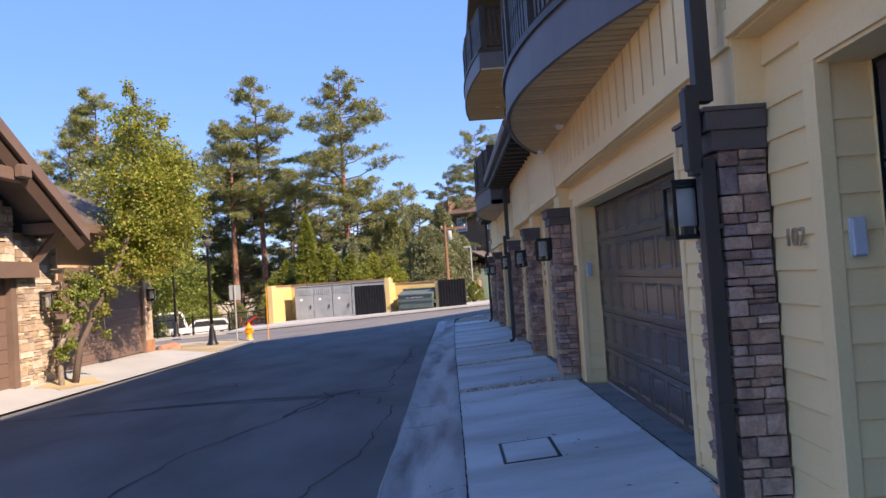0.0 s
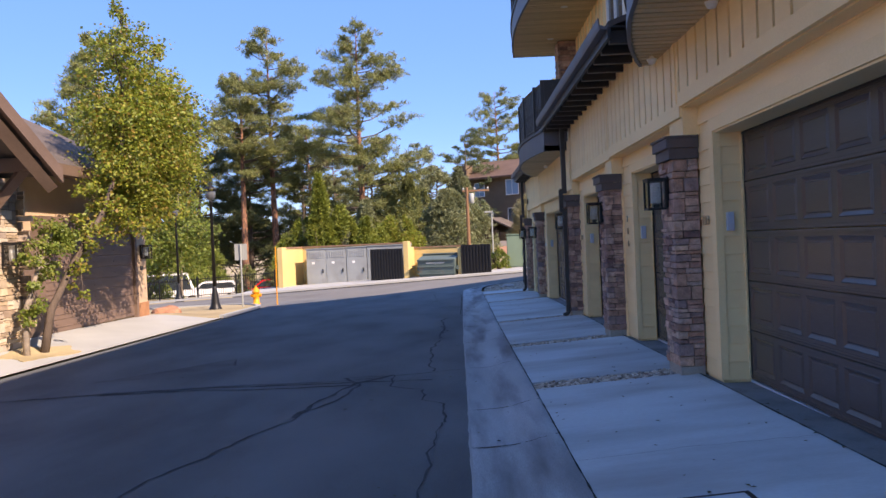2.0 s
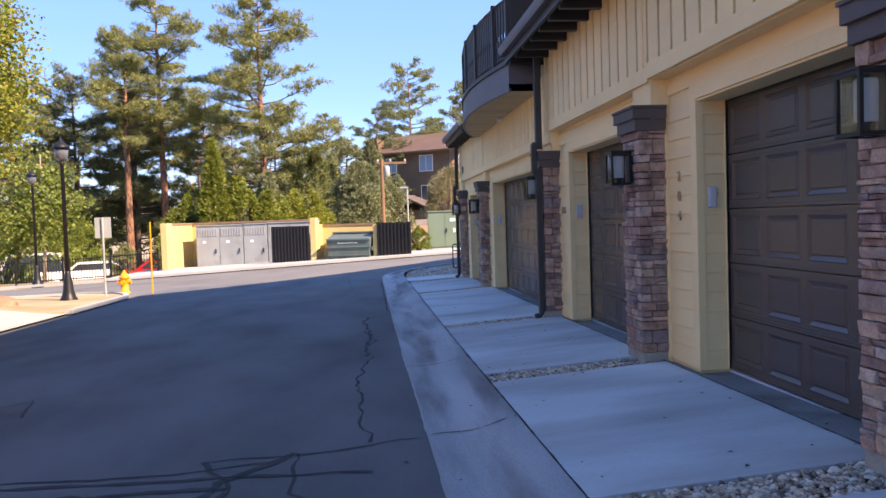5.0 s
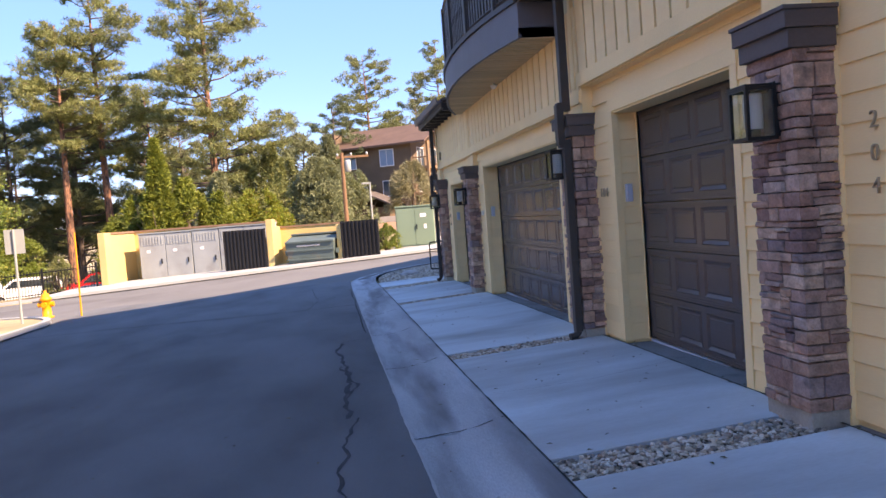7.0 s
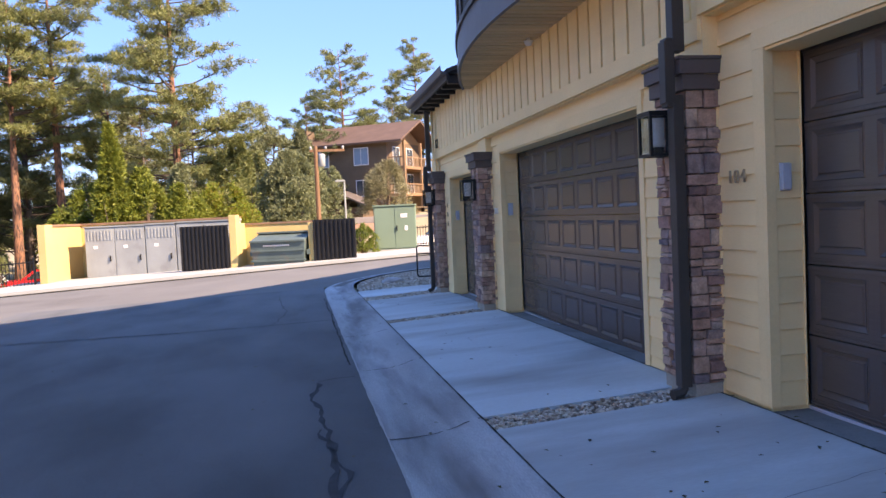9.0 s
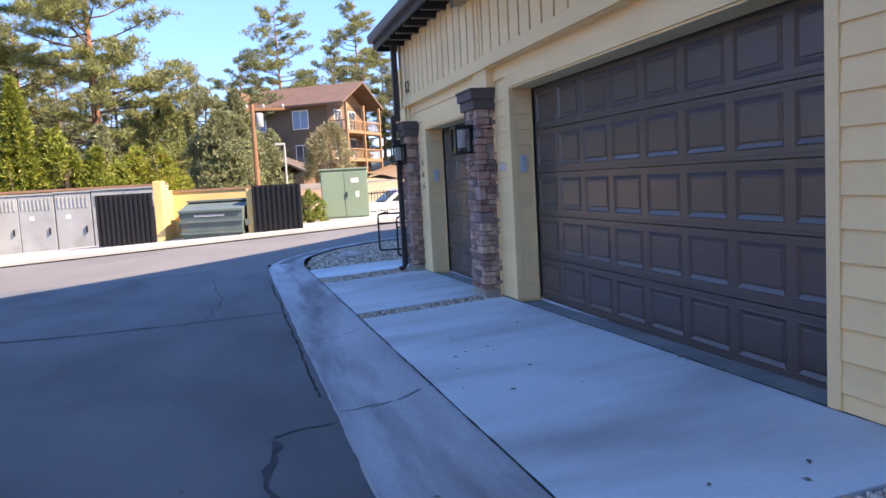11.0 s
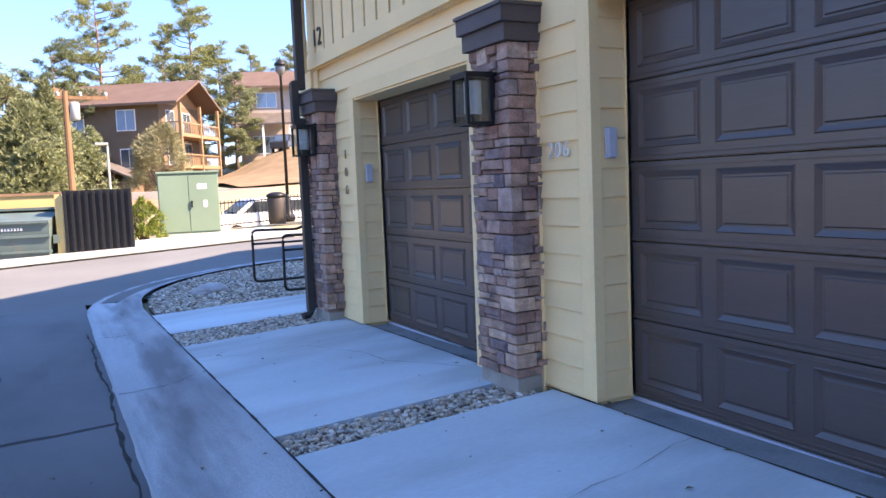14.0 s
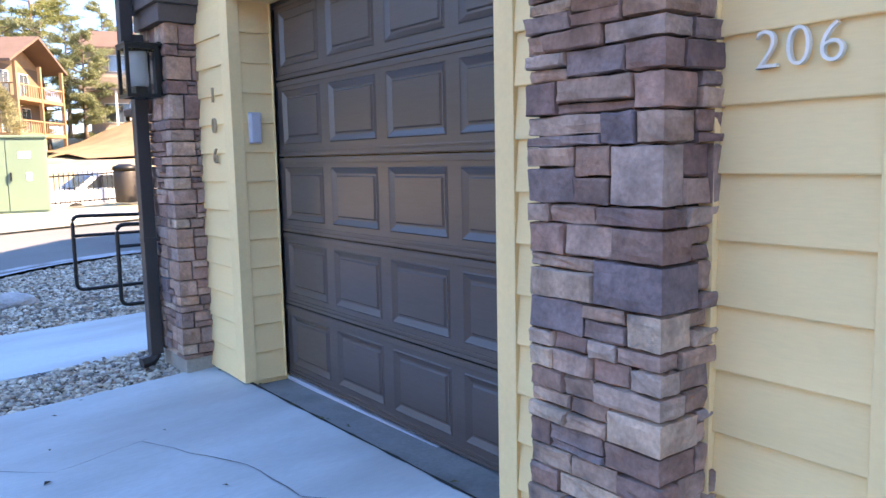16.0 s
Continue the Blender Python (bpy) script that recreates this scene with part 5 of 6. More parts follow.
for k in range(14):
    bx(bm, 0.45 + k * 0.07, 0.49 + k * 0.07, -0.115, -0.100, 0.90, 0.96)
tagged(part("lettering", bm, WHITE, dump), kind="stuff")

tr = empty("transformer_box", (2.65, 46.0, road_z(2.6, 46) + 0.02), radians(-10))
tagged(tr, "sage green electrical transformer box on concrete pad", "transformer")
boxpart("pad", (-1.15, 1.15, -0.9, 0.9, -0.3, 0.08), DRIVE, tr, "concrete pad")
boxpart("body", (-0.86, 0.86, -0.62, 0.6, 0.08, 1.86), SAGE, tr, bevel=0.02)
for x0, x1 in ((-0.83, -0.01), (0.01, 0.83)):
    boxpart("door", (x0, x1, -0.645, -0.62, 0.14, 1.80), SAGE, tr, bevel=0.006)
boxpart("lid", (-0.89, 0.89, -0.68, 0.62, 1.86, 1.92), SAGE, tr, bevel=0.015)
boxpart("handle", (0.06, 0.10, -0.70, -0.645, 0.85, 1.05), BLACK, tr)
boxpart("label_plate", (0.25, 0.52, -0.652, -0.645, 1.38, 1.54), WHITE, tr)
boxpart("label_plate", (0.40, 0.52, -0.652, -0.645, 0.85, 1.05), WHITE, tr)

# ---- street furniture ----
IRON = mat("black_iron", (0.014, 0.015, 0.017), 0.45, 0.1, 5, 40, 0.1, metal=0.3)
SMOKE = mat("smoky_lamp_glass", (0.10, 0.11, 0.12), 0.15, 0.1, 5, 30, 0.0, spec=0.8)
def street_lamp(x, y, h, z=None):
    s = empty("street_lamp", (x, y, (road_z(x, y) + 0.02) if z is None else z))
    tagged(s, "tall black cast-iron street lamp with fluted base", "street lamp", "street lamps")
    bm = bmesh.new()
    lathe(bm, ((0.24, -0.2), (0.24, 0.08), (0.19, 0.16), (0.15, 0.30), (0.12, 0.60), (0.075, 0.80), (0.07, 0.9)), 14)
    part("base", bm, IRON, s, smooth=True)
    bm = bmesh.new()
    lathe(bm, ((0.065, 0.9), (0.05, h - 0.7), (0.08, h - 0.66), (0.05, h - 0.62)), 12)
    part("pole", bm, IRON, s, smooth=True)
    bm = bmesh.new()
    lathe(bm, ((0.06, h - 0.62), (0.17, h - 0.50), (0.19, h - 0.30), (0.15, h - 0.24)), 14)
    part("globe", bm, SMOKE, s, "smoky glass lantern body", True)
    bm = bmesh.new()
    lathe(bm, ((0.24, h - 0.26), (0.22, h - 0.18), (0.10, h - 0.08), (0.03, h), (0.01, h + 0.1)), 14)
    part("hood", bm, IRON, s, smooth=True)


street_lamp(-9.75, 30.4, 4.6)
street_lamp(-15.6, 42.4, 5.0)
street_lamp(7.0, 50.6, 6.0)

ORANGE = mat("hydrant_orange", (0.80, 0.30, 0.02), 0.45, 0.06, 4, 40, 0.05)
hy = empty("fire_hydrant", (-8.70, 32.0, road_z(-8.78, 32) + 0.08))
hy.scale = (0.88, 0.88, 0.90)
tagged(hy, "yellow-orange fire hydrant on street corner", "fire hydrant")
bm = bmesh.new()
lathe(bm, ((0.19, 0.0), (0.19, 0.05), (0.13, 0.07), (0.13, 0.50), (0.17, 0.52), (0.17, 0.57), (0.14, 0.60), (0.09, 0.70), (0.04, 0.73), (0.04, 0.80)), 16)
part("barrel", bm, ORANGE, hy, smooth=True)
for d in ((1, 0), (-1, 0), (0, -1)):
    bm = bmesh.new()
    cyl(bm, (0.1 * d[0], 0.1 * d[1], 0.40), (0.22 * d[0], 0.22 * d[1], 0.40), 0.075)
    part("nozzle", bm, ORANGE, hy)
ss = empty("sign_post", (-8.9, 30.9, road_z(-8.9, 30.9) + 0.05))
tagged(ss, "grey metal sign post with sign seen from behind", "sign")
bm = bmesh.new()
cyl(bm, (0, 0, -0.1), (0, 0, 2.35), 0.03)
part("post", bm, GREY, ss)
boxpart("sign_plate", (-0.23, 0.23, 0.03, 0.04, 1.75, 2.35), GREY, ss, bevel=0.002)
st = empty("marker_stake", (-8.05, 32.6, road_z(-8.1, 32.6) + 0.05))
tagged(st, "thin orange hydrant marker stake", "marker")
bm = bmesh.new()
cyl(bm, (0, 0, -0.05), (0.02, 0, 2.2), 0.025, 0.02)
part("rod", bm, ORANGE, st)


def boulder(name, x, y, z, s, material, seed, label):
    rnd = random.Random(seed)
    bm = bmesh.new()
    bmesh.ops.create_icosphere(bm, subdivisions=3, radius=1)
    for v in bm.verts:
        v.co *= 1 + 0.28 * noise.noise(v.co * 1.3 + Vector((seed, 0, 0))) + 0.1 * noise.noise(v.co * 4)
        v.co = Vector((v.co.x * s[0], v.co.y * s[1], v.co.z * s[2]))
    ob = part(name, bm, material)
    ob.location = (x, y, z)
    return tagged(ob, label, "rock")


boulder("rock", -10.7, 28.3, road_z(-10.7, 28.3) + 0.12, (0.55, 0.4, 0.28), mat("red_rock", (0.33, 0.16, 0.10), 0.9, 0.25, 3, 30, 0.8), 3, "reddish brown landscape boulder on straw verge")
boulder("rock", 1.0, 34.3, corner_z(1.0, 34.3) + 0.03, (0.28, 0.2, 0.10), mat("grey_rock", (0.36, 0.34, 0.33), 0.9, 0.2, 5, 40, 0.6), 8, "flat grey stone lying in corner gravel")


def iron_fence(x0, y0, x1, y1, h):
    f = empty("iron_fence")
    tagged(f, "black iron picket fence", "fence")
    L = math.hypot(x1 - x0, y1 - y0)
    turn = math.atan2(y1 - y0, x1 - x0)
    gz = lambda u: max(ground_z(x0 + (x1 - x0) * u, y0 + (y1 - y0) * u), road_z(x0 + (x1 - x0) * u, y0 + (y1 - y0) * u) - 0.15)
    bm = bmesh.new()
    bx(bm, -0.011, 0.011, -0.011, 0.011, 0.05, h)
    pk = finish(bm, "picket", IRON)
    bm = bmesh.new()
    bx(bm, -0.035, 0.035, -0.035, 0.035, -0.2, h + 0.08)
    ps = finish(bm, "post", IRON)
    for s in span(0, L, 0.13):
        u = s / L
        piece("picket", pk, f, (x0 + (x1 - x0) * u, y0 + (y1 - y0) * u, gz(u)), turn=turn)
    for s in span(0, L, 2.2):
        u = s / L
        piece("post", ps, f, (x0 + (x1 - x0) * u, y0 + (y1 - y0) * u, gz(u)), turn=turn)
    for z in (0.14, h - 0.1):
        bm = bmesh.new()
        tube(bm, [(x0 + (x1 - x0) * u, y0 + (y1 - y0) * u, gz(u) + z) for u in span(0, 1, 0.2)], 0.022, 4)
        part("rail", bm, IRON, f)


iron_fence(-27, 46.5, -11.3, 45.4, 1.15)
iron_fence(3.9, 49.0, 8.5, 48.6, 1.0)


def loop_rail(x, y, z):
    r = empty("handrail", (x, y, z))
    tagged(r, "black tubular steel handrail beside walkway steps", "handrail", "handrails")
    def bent(pts, rad=0.08, n=4):
        out = [Vector(pts[0])]
        for a, b, c in zip(pts, pts[1:], pts[2:]):
            a, b, c = Vector(a), Vector(b), Vector(c)
            p, q = b + (a - b).normalized() * rad, b + (c - b).normalized() * rad
            out += [p.lerp(b, u).lerp(b.lerp(q, u), u) for u in (0, 0.25, 0.5, 0.75, 1)]
        return out + [Vector(pts[-1])]
    bm = bmesh.new()
    tube(bm, bent([(1.9, 0, 0.95), (1.1, 0, 0.95), (0.75, 0, 0.78), (0, 0, 0.80), (0, 0, -0.02), (0.75, 0, -0.02), (1.9, 0, -0.02)]), 0.021, 8)
    part("loop_tube", bm, IRON, r, smooth=True)
    bm = bmesh.new()
    tube(bm, ((0, 0, 0.58), (1.9, 0, 0.58)), 0.018, 8)
    part("mid_rail", bm, IRON, r, smooth=True)
    bm = bmesh.new()
    cyl(bm, (0.9, 0, -0.15), (0.9, 0, 0.86), 0.02)
    part("post", bm, IRON, r)


loop_rail(1.66, 34.0, corner_z(1.7, 34.0) + 0.16)
loop_rail(1.86, 32.95, corner_z(1.8, 33.0) + 0.14)

WOODP = mat("pole_wood", (0.20, 0.11, 0.06), 0.85, 0.2, 3, 40, 0.4, stretch=(3, 3, 0.3))
def utility_pole(x, y, h):
    p = empty("utility_pole", (x, y, road_z(x, y)))
    tagged(p, "brown wooden utility pole with grey transformer can", "utility pole")
    bm = bmesh.new()
    cyl(bm, (0, 0, -0.3), (0, 0, h), 0.14, 0.10)
    part("pole", bm, WOODP, p)
    boxpart("crossarm", (-0.3, 1.45, -0.05, 0.05, h - 0.3, h - 0.18), WOODP, p)
    bm = bmesh.new()
    lathe(bm, ((0.14, h - 1.05), (0.17, h - 1.02), (0.17, h - 0.46), (0.13, h - 0.40)), 14, (0.29, 0, 0))
    part("transformer_can", bm, GREY, p, smooth=True)
    for xx in (-0.24, 0.5, 1.36):
        bm = bmesh.new()
        lathe(bm, ((0.05, h - 0.18), (0.07, h - 0.1), (0.04, h - 0.02)), 8, (xx, 0, 0))
        part("insulator", bm, GREY, p)


utility_pole(-0.33, 53.0, 5.3)
sl = empty("street_light", (1.6, 62.5, road_z(1.6, 62.5)))
tagged(sl, "grey pole light with flat box head", "street light")
bm = bmesh.new()
cyl(bm, (0, 0, -0.2), (0, 0, 3.7), 0.07, 0.06)
part("pole", bm, GREY, sl)
boxpart("light_head", (-0.55, 0.05, -0.15, 0.15, 3.7, 3.82), GREY, sl, bevel=0.02)
tb = empty("trash_bin", (5.75, 47.6, road_z(5.75, 47.6)))
tagged(tb, "dark round litter bin by the fence", "trash bin")
bm = bmesh.new()
lathe(bm, ((0.28, 0), (0.30, 0.05), (0.32, 0.85), (0.30, 0.9)), 14)
part("bin", bm, DARK, tb, smooth=True)
bm = bmesh.new()
lathe(bm, ((0.34, 0.9), (0.33, 1.0), (0.15, 1.08)), 14)
part("lid", bm, IRON, tb, smooth=True)


# ---- vehicles ----
TYRE = mat("tyre_rubber", (0.015, 0.015, 0.015), 0.8, 0.1, 8, 60, 0.2)
CARW = mat("white_car_paint", (0.72, 0.73, 0.74), 0.25, 0.03, 2, 30, 0.0, spec=0.6)
CARR = mat("red_car_paint", (0.55, 0.02, 0.025), 0.25, 0.03, 2, 30, 0.0, spec=0.6)
CARK = mat("dark_car_paint", (0.03, 0.03, 0.033), 0.25, 0.03, 2, 30, 0.0, spec=0.6)
def car(x, y, z, turn, paint, label, L=4.6, W=1.8, H=1.65):
    c = empty("car", (x, y, z), radians(turn))
    tagged(c, label, "car")
    side = ((-L / 2, 0.35), (-L / 2, 0.95), (-L / 2 + 0.15, 1.05), (-L / 2 + 1.0, 1.08), (L / 2 - 0.1, 1.05), (L / 2, 0.9), (L / 2, 0.35))
    top = ((-L / 2 + 0.95, 1.06), (-L / 2 + 1.7, H), (L / 2 - 0.6, H), (L / 2 - 0.12, 1.04))
    def extrude(prof, w, inset=0.0):
        bm = bmesh.new()
        a = [bm.verts.new((px, -w, pz)) for px, pz in prof]
        b = [bm.verts.new((px, w, pz)) for px, pz in prof]
        n = len(prof)
        for i in range(n):
            bm.faces.new((a[i], a[(i + 1) % n], b[(i + 1) % n], b[i]))
        bm.faces.new(a), bm.faces.new(b[::-1])
        bmesh.ops.bevel(bm, geom=bm.edges[:], offset=0.06, segments=2, affect="EDGES")
        return bm
    part("body", extrude(side, W / 2), paint, c)
    part("cabin", extrude(top, W / 2 - 0.1), paint, c)
    for s in (-1, 1):
        bm = bmesh.new()
        vs = [bm.verts.new((px, s * (W / 2 - 0.085), pz)) for px, pz in ((-L / 2 + 1.25, 1.12), (-L / 2 + 1.75, H - 0.12), (L / 2 - 0.7, H - 0.12), (L / 2 - 0.35, 1.12))]
        bm.faces.new(vs)
        bmesh.ops.solidify(bm, geom=bm.faces[:], thickness=0.02)
        part("side_window", bm, WINDOW, c)
        for wx in (-L / 2 + 0.9, L / 2 - 0.9):
            bm = bmesh.new()
            cyl(bm, (wx, s * (W / 2 - 0.2), 0.34), (wx, s * (W / 2 + 0.01), 0.34), 0.34, n=18)
            wh = part("tyre", bm, TYRE, c)
            bm = bmesh.new()
            cyl(bm, (wx, s * (W / 2 - 0.1), 0.34), (wx, s * (W / 2 + 0.02), 0.34), 0.2, n=14)
            part("rim", bm, GREY, wh)
    bm = bmesh.new()
    bm.faces.new([bm.verts.new(p) for p in ((-L / 2 + 1.0, -W / 2 + 0.2, 1.12), (-L / 2 + 1.0, W / 2 - 0.2, 1.12), (-L / 2 + 1.62, W / 2 - 0.22, H - 0.1), (-L / 2 + 1.62, -W / 2 + 0.22, H - 0.1))])
    bmesh.ops.translate(bm, verts=bm.verts[:], vec=(-0.03, 0, 0.02))
    part("windscreen", bm, WINDOW, c)


car(6.4, 52.3, ground_z(6.4, 52.3), 8, CARW, "white car parked behind the black fence")
car(20.5, 98.0, road_z(20.5, 98.0), 60, CARK, "dark car parked on the hillside drive", H=1.8)
car(-24.5, 62.0, ground_z(-24.5, 62), 20, CARW, "white van parked beyond the fence", 5.4, 2.0, 2.4)
car(-15.2, 60.0, ground_z(-15.2, 60), 10, CARR, "red car parked beyond the fence")
car(-20.8, 63.0, ground_z(-20.8, 63), 15, CARW, "white car parked beyond the fence")

# ---- distant buildings ----
LBROWN = mat("brown_shingle_siding", (0.150, 0.102, 0.066), 0.85, 0.12, 0.8, 20, 0.3)
LROOF = mat("red_brown_roof", (0.12, 0.076, 0.058), 0.85, 0.12, 0.8, 15, 0.3)
LWOOD = mat("warm_balcony_wood", (0.27, 0.165, 0.09), 0.7, 0.12, 2, 20, 0.2)
PALE = mat("pale_pink_siding", (0.42, 0.345, 0.295), 0.8, 0.08, 1, 20, 0.2)


def house_window(parent, m, w, h, trim=WHITE, glass_=WINDOW):
    f = boxpart("window", (-w / 2 - 0.08, w / 2 + 0.08, -0.05, 0.0, -0.08, h + 0.08), trim, parent)
    f.matrix_local = m
    boxpart("pane", (-w / 2, -0.03, -0.065, -0.05, 0, h), glass_, f)
    boxpart("pane", (0.03, w / 2, -0.065, -0.05, 0, h), glass_, f)


# Pale blue base colour stands for sky reflected in the panes.
SKYGLASS = mat("painted_sky_glass", (0.22, 0.34, 0.46), 0.08, 0.1, 0.6, 5, 0.0, spec=1.0)
lodge = empty("lodge")
lodge.matrix_world = pose(8.0, 93.0, 0.9, 0, 0, -33)
tagged(lodge, "brown three-storey lodge with gable roof and wooden balconies", "house")
boxpart("wall", (-9.5, 0, 0, 9.0, -1.5, 8.3), LBROWN, lodge)
bm = bmesh.new()
_vv = [bm.verts.new(p) for p in ((-9.5, 0.0, 8.3), (0, 0.0, 8.3), (0, 9.0, 8.3), (-9.5, 9.0, 8.3), (-9.5, 4.5, 10.3), (0, 4.5, 10.3))]
for q in ((0, 1, 5, 4), (2, 3, 4, 5), (1, 2, 5), (3, 0, 4)):
    bm.faces.new([_vv[k] for k in q])
part("gable", bm, LWOOD, lodge)
for y0, y1 in ((-0.7, 4.5), (9.7, 4.5)):
    slope_slab("roof", ((-10.0, y0, 8.05), (2.0, y0, 8.05), (2.0, y1, 10.45), (-10.0, y1, 10.45)) if y0 < 4 else ((2.0, y0, 8.05), (-10.0, y0, 8.05), (-10.0, y1, 10.45), (2.0, y1, 10.45)), 0.22, LROOF, lodge)
boxpart("chimney", (-10.6, -9.2, -0.5, 1.2, -1.5, 10.0), LBROWN, lodge)
for x, z, w, h, g in ((-7.6, 6.0, 1.3, 1.6, SKYGLASS), (-3.0, 6.0, 1.6, 1.7, SKYGLASS), (-6.2, 3.4, 0.8, 0.8, SKYGLASS), (-2.9, 2.7, 1.5, 1.6, WINDOW)):
    house_window(lodge, pose(x, 0, z), w, h, WHITE, g)
for z in (2.5, 5.3):
    b_ = boxpart("balcony", (0, 1.9, 0.2, 8.8, z, z + 0.3), LWOOD, lodge)
    boxpart("rail", (1.82, 1.9, 0.2, 8.8, z + 1.2, z + 1.3), LWOOD, b_)
    boxpart("rail", (0, 1.9, 0.2, 0.28, z + 1.2, z + 1.3), LWOOD, b_)
    for y in span(0.25, 8.75, 0.4):
        boxpart("baluster", (1.83, 1.88, y - 0.04, y + 0.04, z + 0.3, z + 1.2), LWOOD, b_)
    for x in span(0.1, 1.8, 0.4):
        boxpart("baluster", (x - 0.04, x + 0.04, 0.21, 0.26, z + 0.3, z + 1.2), LWOOD, b_)
    for y in (2.2, 5.6):
        house_window(lodge, pose(0, y, z + 0.4, 0, 0, 90), 1.5, 2.0, WHITE, WINDOW)
for y in (0.3, 4.5, 8.7):
    boxpart("post", (1.7, 1.95, y - 0.13, y + 0.13, -1.5, 8.2), LWOOD, lodge)
slope_slab("porch_roof", ((-8.0, -3.2, 1.6), (-4.6, -3.2, 3.1), (-4.6, 0, 3.1), (-8.0, 0, 1.6)), 0.18, SHINGLE, lodge)
slope_slab("porch_roof", ((-1.2, -3.2, 1.6), (-1.2, 0, 1.6), (-4.6, 0, 3.1), (-4.6, -3.2, 3.1)), 0.18, SHINGLE, lodge)
boxpart("porch_wall", (-7.4, -1.8, -2.6, 0, -1.5, 1.5), LBROWN, lodge)
for x in (-7.6, -5.6, -3.6, -1.6):
    boxpart("post", (x - 0.12, x + 0.12, -3.05, -2.8, -1.5, 1.7), LBROWN, lodge)

pale = empty("hillside_house")
pale.matrix_world = pose(19.5, 106.0, 4.2, 0, 0, -20)
tagged(pale, "pale pinkish house with brown roof on the hillside", "house")
boxpart("wall", (-1.5, 8, 0, 8, -2, 8.2), PALE, pale)
slope_slab("roof", ((-2.2, -0.8, 8.0), (8.6, -0.8, 8.0), (8.6, 4, 10.2), (-2.2, 4, 10.2)), 0.25, LROOF, pale)
slope_slab("roof", ((8.6, 8.8, 8.0), (-2.2, 8.8, 8.0), (-2.2, 4, 10.2), (8.6, 4, 10.2)), 0.25, LROOF, pale)
slope_slab("porch_roof", ((-2.0, -2.6, 3.9), (4.5, -2.6, 3.9), (4.5, 0, 5.2), (-2.0, 0, 5.2)), 0.2, SHINGLE, pale)
for x, z, w, h in ((1.5, 6.0, 2.0, 1.5), (5.5, 6.0, 1.6, 1.5), (1.0, 1.0, 2.2, 1.8)):
    house_window(pale, pose(x, 0, z), w, h, WHITE, SKYGLASS if z > 5 else WINDOW)
for x in (-1.6, 1.2, 4.0):
    boxpart("post", (x - 0.1, x + 0.1, -2.5, -2.3, -2, 4.0), WHITE, pale)

RETAIN = mat("grey_block_wall", (0.22, 0.21, 0.20), 0.9, 0.12, 1, 12, 0.4)
REDSOIL = mat("red_brown_slope", (0.33, 0.17, 0.10), 0.95, 0.2, 0.8, 12, 0.5)
TANSOIL = mat("orange_tan_slope", (0.22, 0.145, 0.078), 0.95, 0.22, 0.6, 12, 0.5)
for k, (x0, x1, y, z0, z1) in enumerate(((1.5, 45, 76.0, -0.4, 1.35), (-6, 45, 66.0, -0.6, 0.30))):
    w_ = boxpart("retaining_wall", (x0, x1, y, y + 0.4, z0, z1), RETAIN, None, bevel=0.03)
    tagged(w_, "grey block retaining wall below the lodge", "retaining wall", kind="structure")
tagged(sheet("ground_slope", span(1.5, 45, 3), span(66.4, 75.9, 2), lambda x, y: 0.25 + 0.06 * (y - 66), REDSOIL), "reddish brown earth slope between retaining walls", "slope", kind="structure")
tagged(sheet("ground_bank", span(11, 45, 2), span(76.4, 97, 2), lambda x, y: max(1.2, road_z(x, y)) + 0.1 + 0.02 * (y - 76), TANSOIL), "orange tan bare hillside bank", "bank", kind="structure")

# ---- trees ----
PINEBARK = mat("orange_pine_bark", (0.26, 0.125, 0.075), 0.95, 0.3, 2.5, 14, 0.9, stretch=(3, 3, 0.7), bump_scale=9, bump_dist=0.05, stain=((0.06, 0.045, 0.04), 4, 0.48, 0.62))
DARKBARK = mat("dark_bark", (0.10, 0.075, 0.06), 0.95, 0.3, 3, 20, 0.8, stretch=(3, 3, 0.5))
PALEBARK = mat("grey_bark", (0.26, 0.22, 0.18), 0.9, 0.25, 3, 20, 0.5)
NEEDLE = mat("pine_needles", (0.1, 0.12, 0.04), 0.6, 0.2, 0.4, 6, 0.0, rand="island", ramp=((0.105, 0.140, 0.048), (0.235, 0.255, 0.085), (0.165, 0.200, 0.068), (0.290, 0.275, 0.105), (0.130, 0.170, 0.066)), trans=0.3)
# Darker needle copy; on the pines behind, the colour stands for shade.
NEEDLE_D = mat("dark_pine_needles", (0.05, 0.07, 0.04), 0.6, 0.2, 0.4, 6, 0.0, rand="island", ramp=((0.085, 0.118, 0.056), (0.160, 0.185, 0.082), (0.120, 0.150, 0.068)), trans=0.25)
NEEDLE_G = mat("grey_green_needles", (0.10, 0.12, 0.07), 0.6, 0.2, 0.4, 6, 0.0, rand="island", ramp=((0.138, 0.167, 0.084), (0.239, 0.254, 0.131), (0.181, 0.210, 0.102)), trans=0.3)
LEAF_Y = mat("yellow_green_leaves", (0.2, 0.22, 0.04), 0.5, 0.15, 0.8, 6, 0.0, rand="island", ramp=((0.150, 0.220, 0.040), (0.285, 0.335, 0.050), (0.205, 0.270, 0.042), (0.345, 0.335, 0.052), (0.130, 0.195, 0.038), (0.330, 0.215, 0.050), (0.220, 0.300, 0.046)), trans=0.45)
LEAF_G = mat("fresh_green_leaves", (0.12, 0.18, 0.04), 0.5, 0.15, 0.8, 6, 0.0, rand="island", ramp=((0.112, 0.173, 0.039), (0.210, 0.270, 0.053), (0.150, 0.217, 0.045), (0.300, 0.300, 0.068)), trans=0.4)
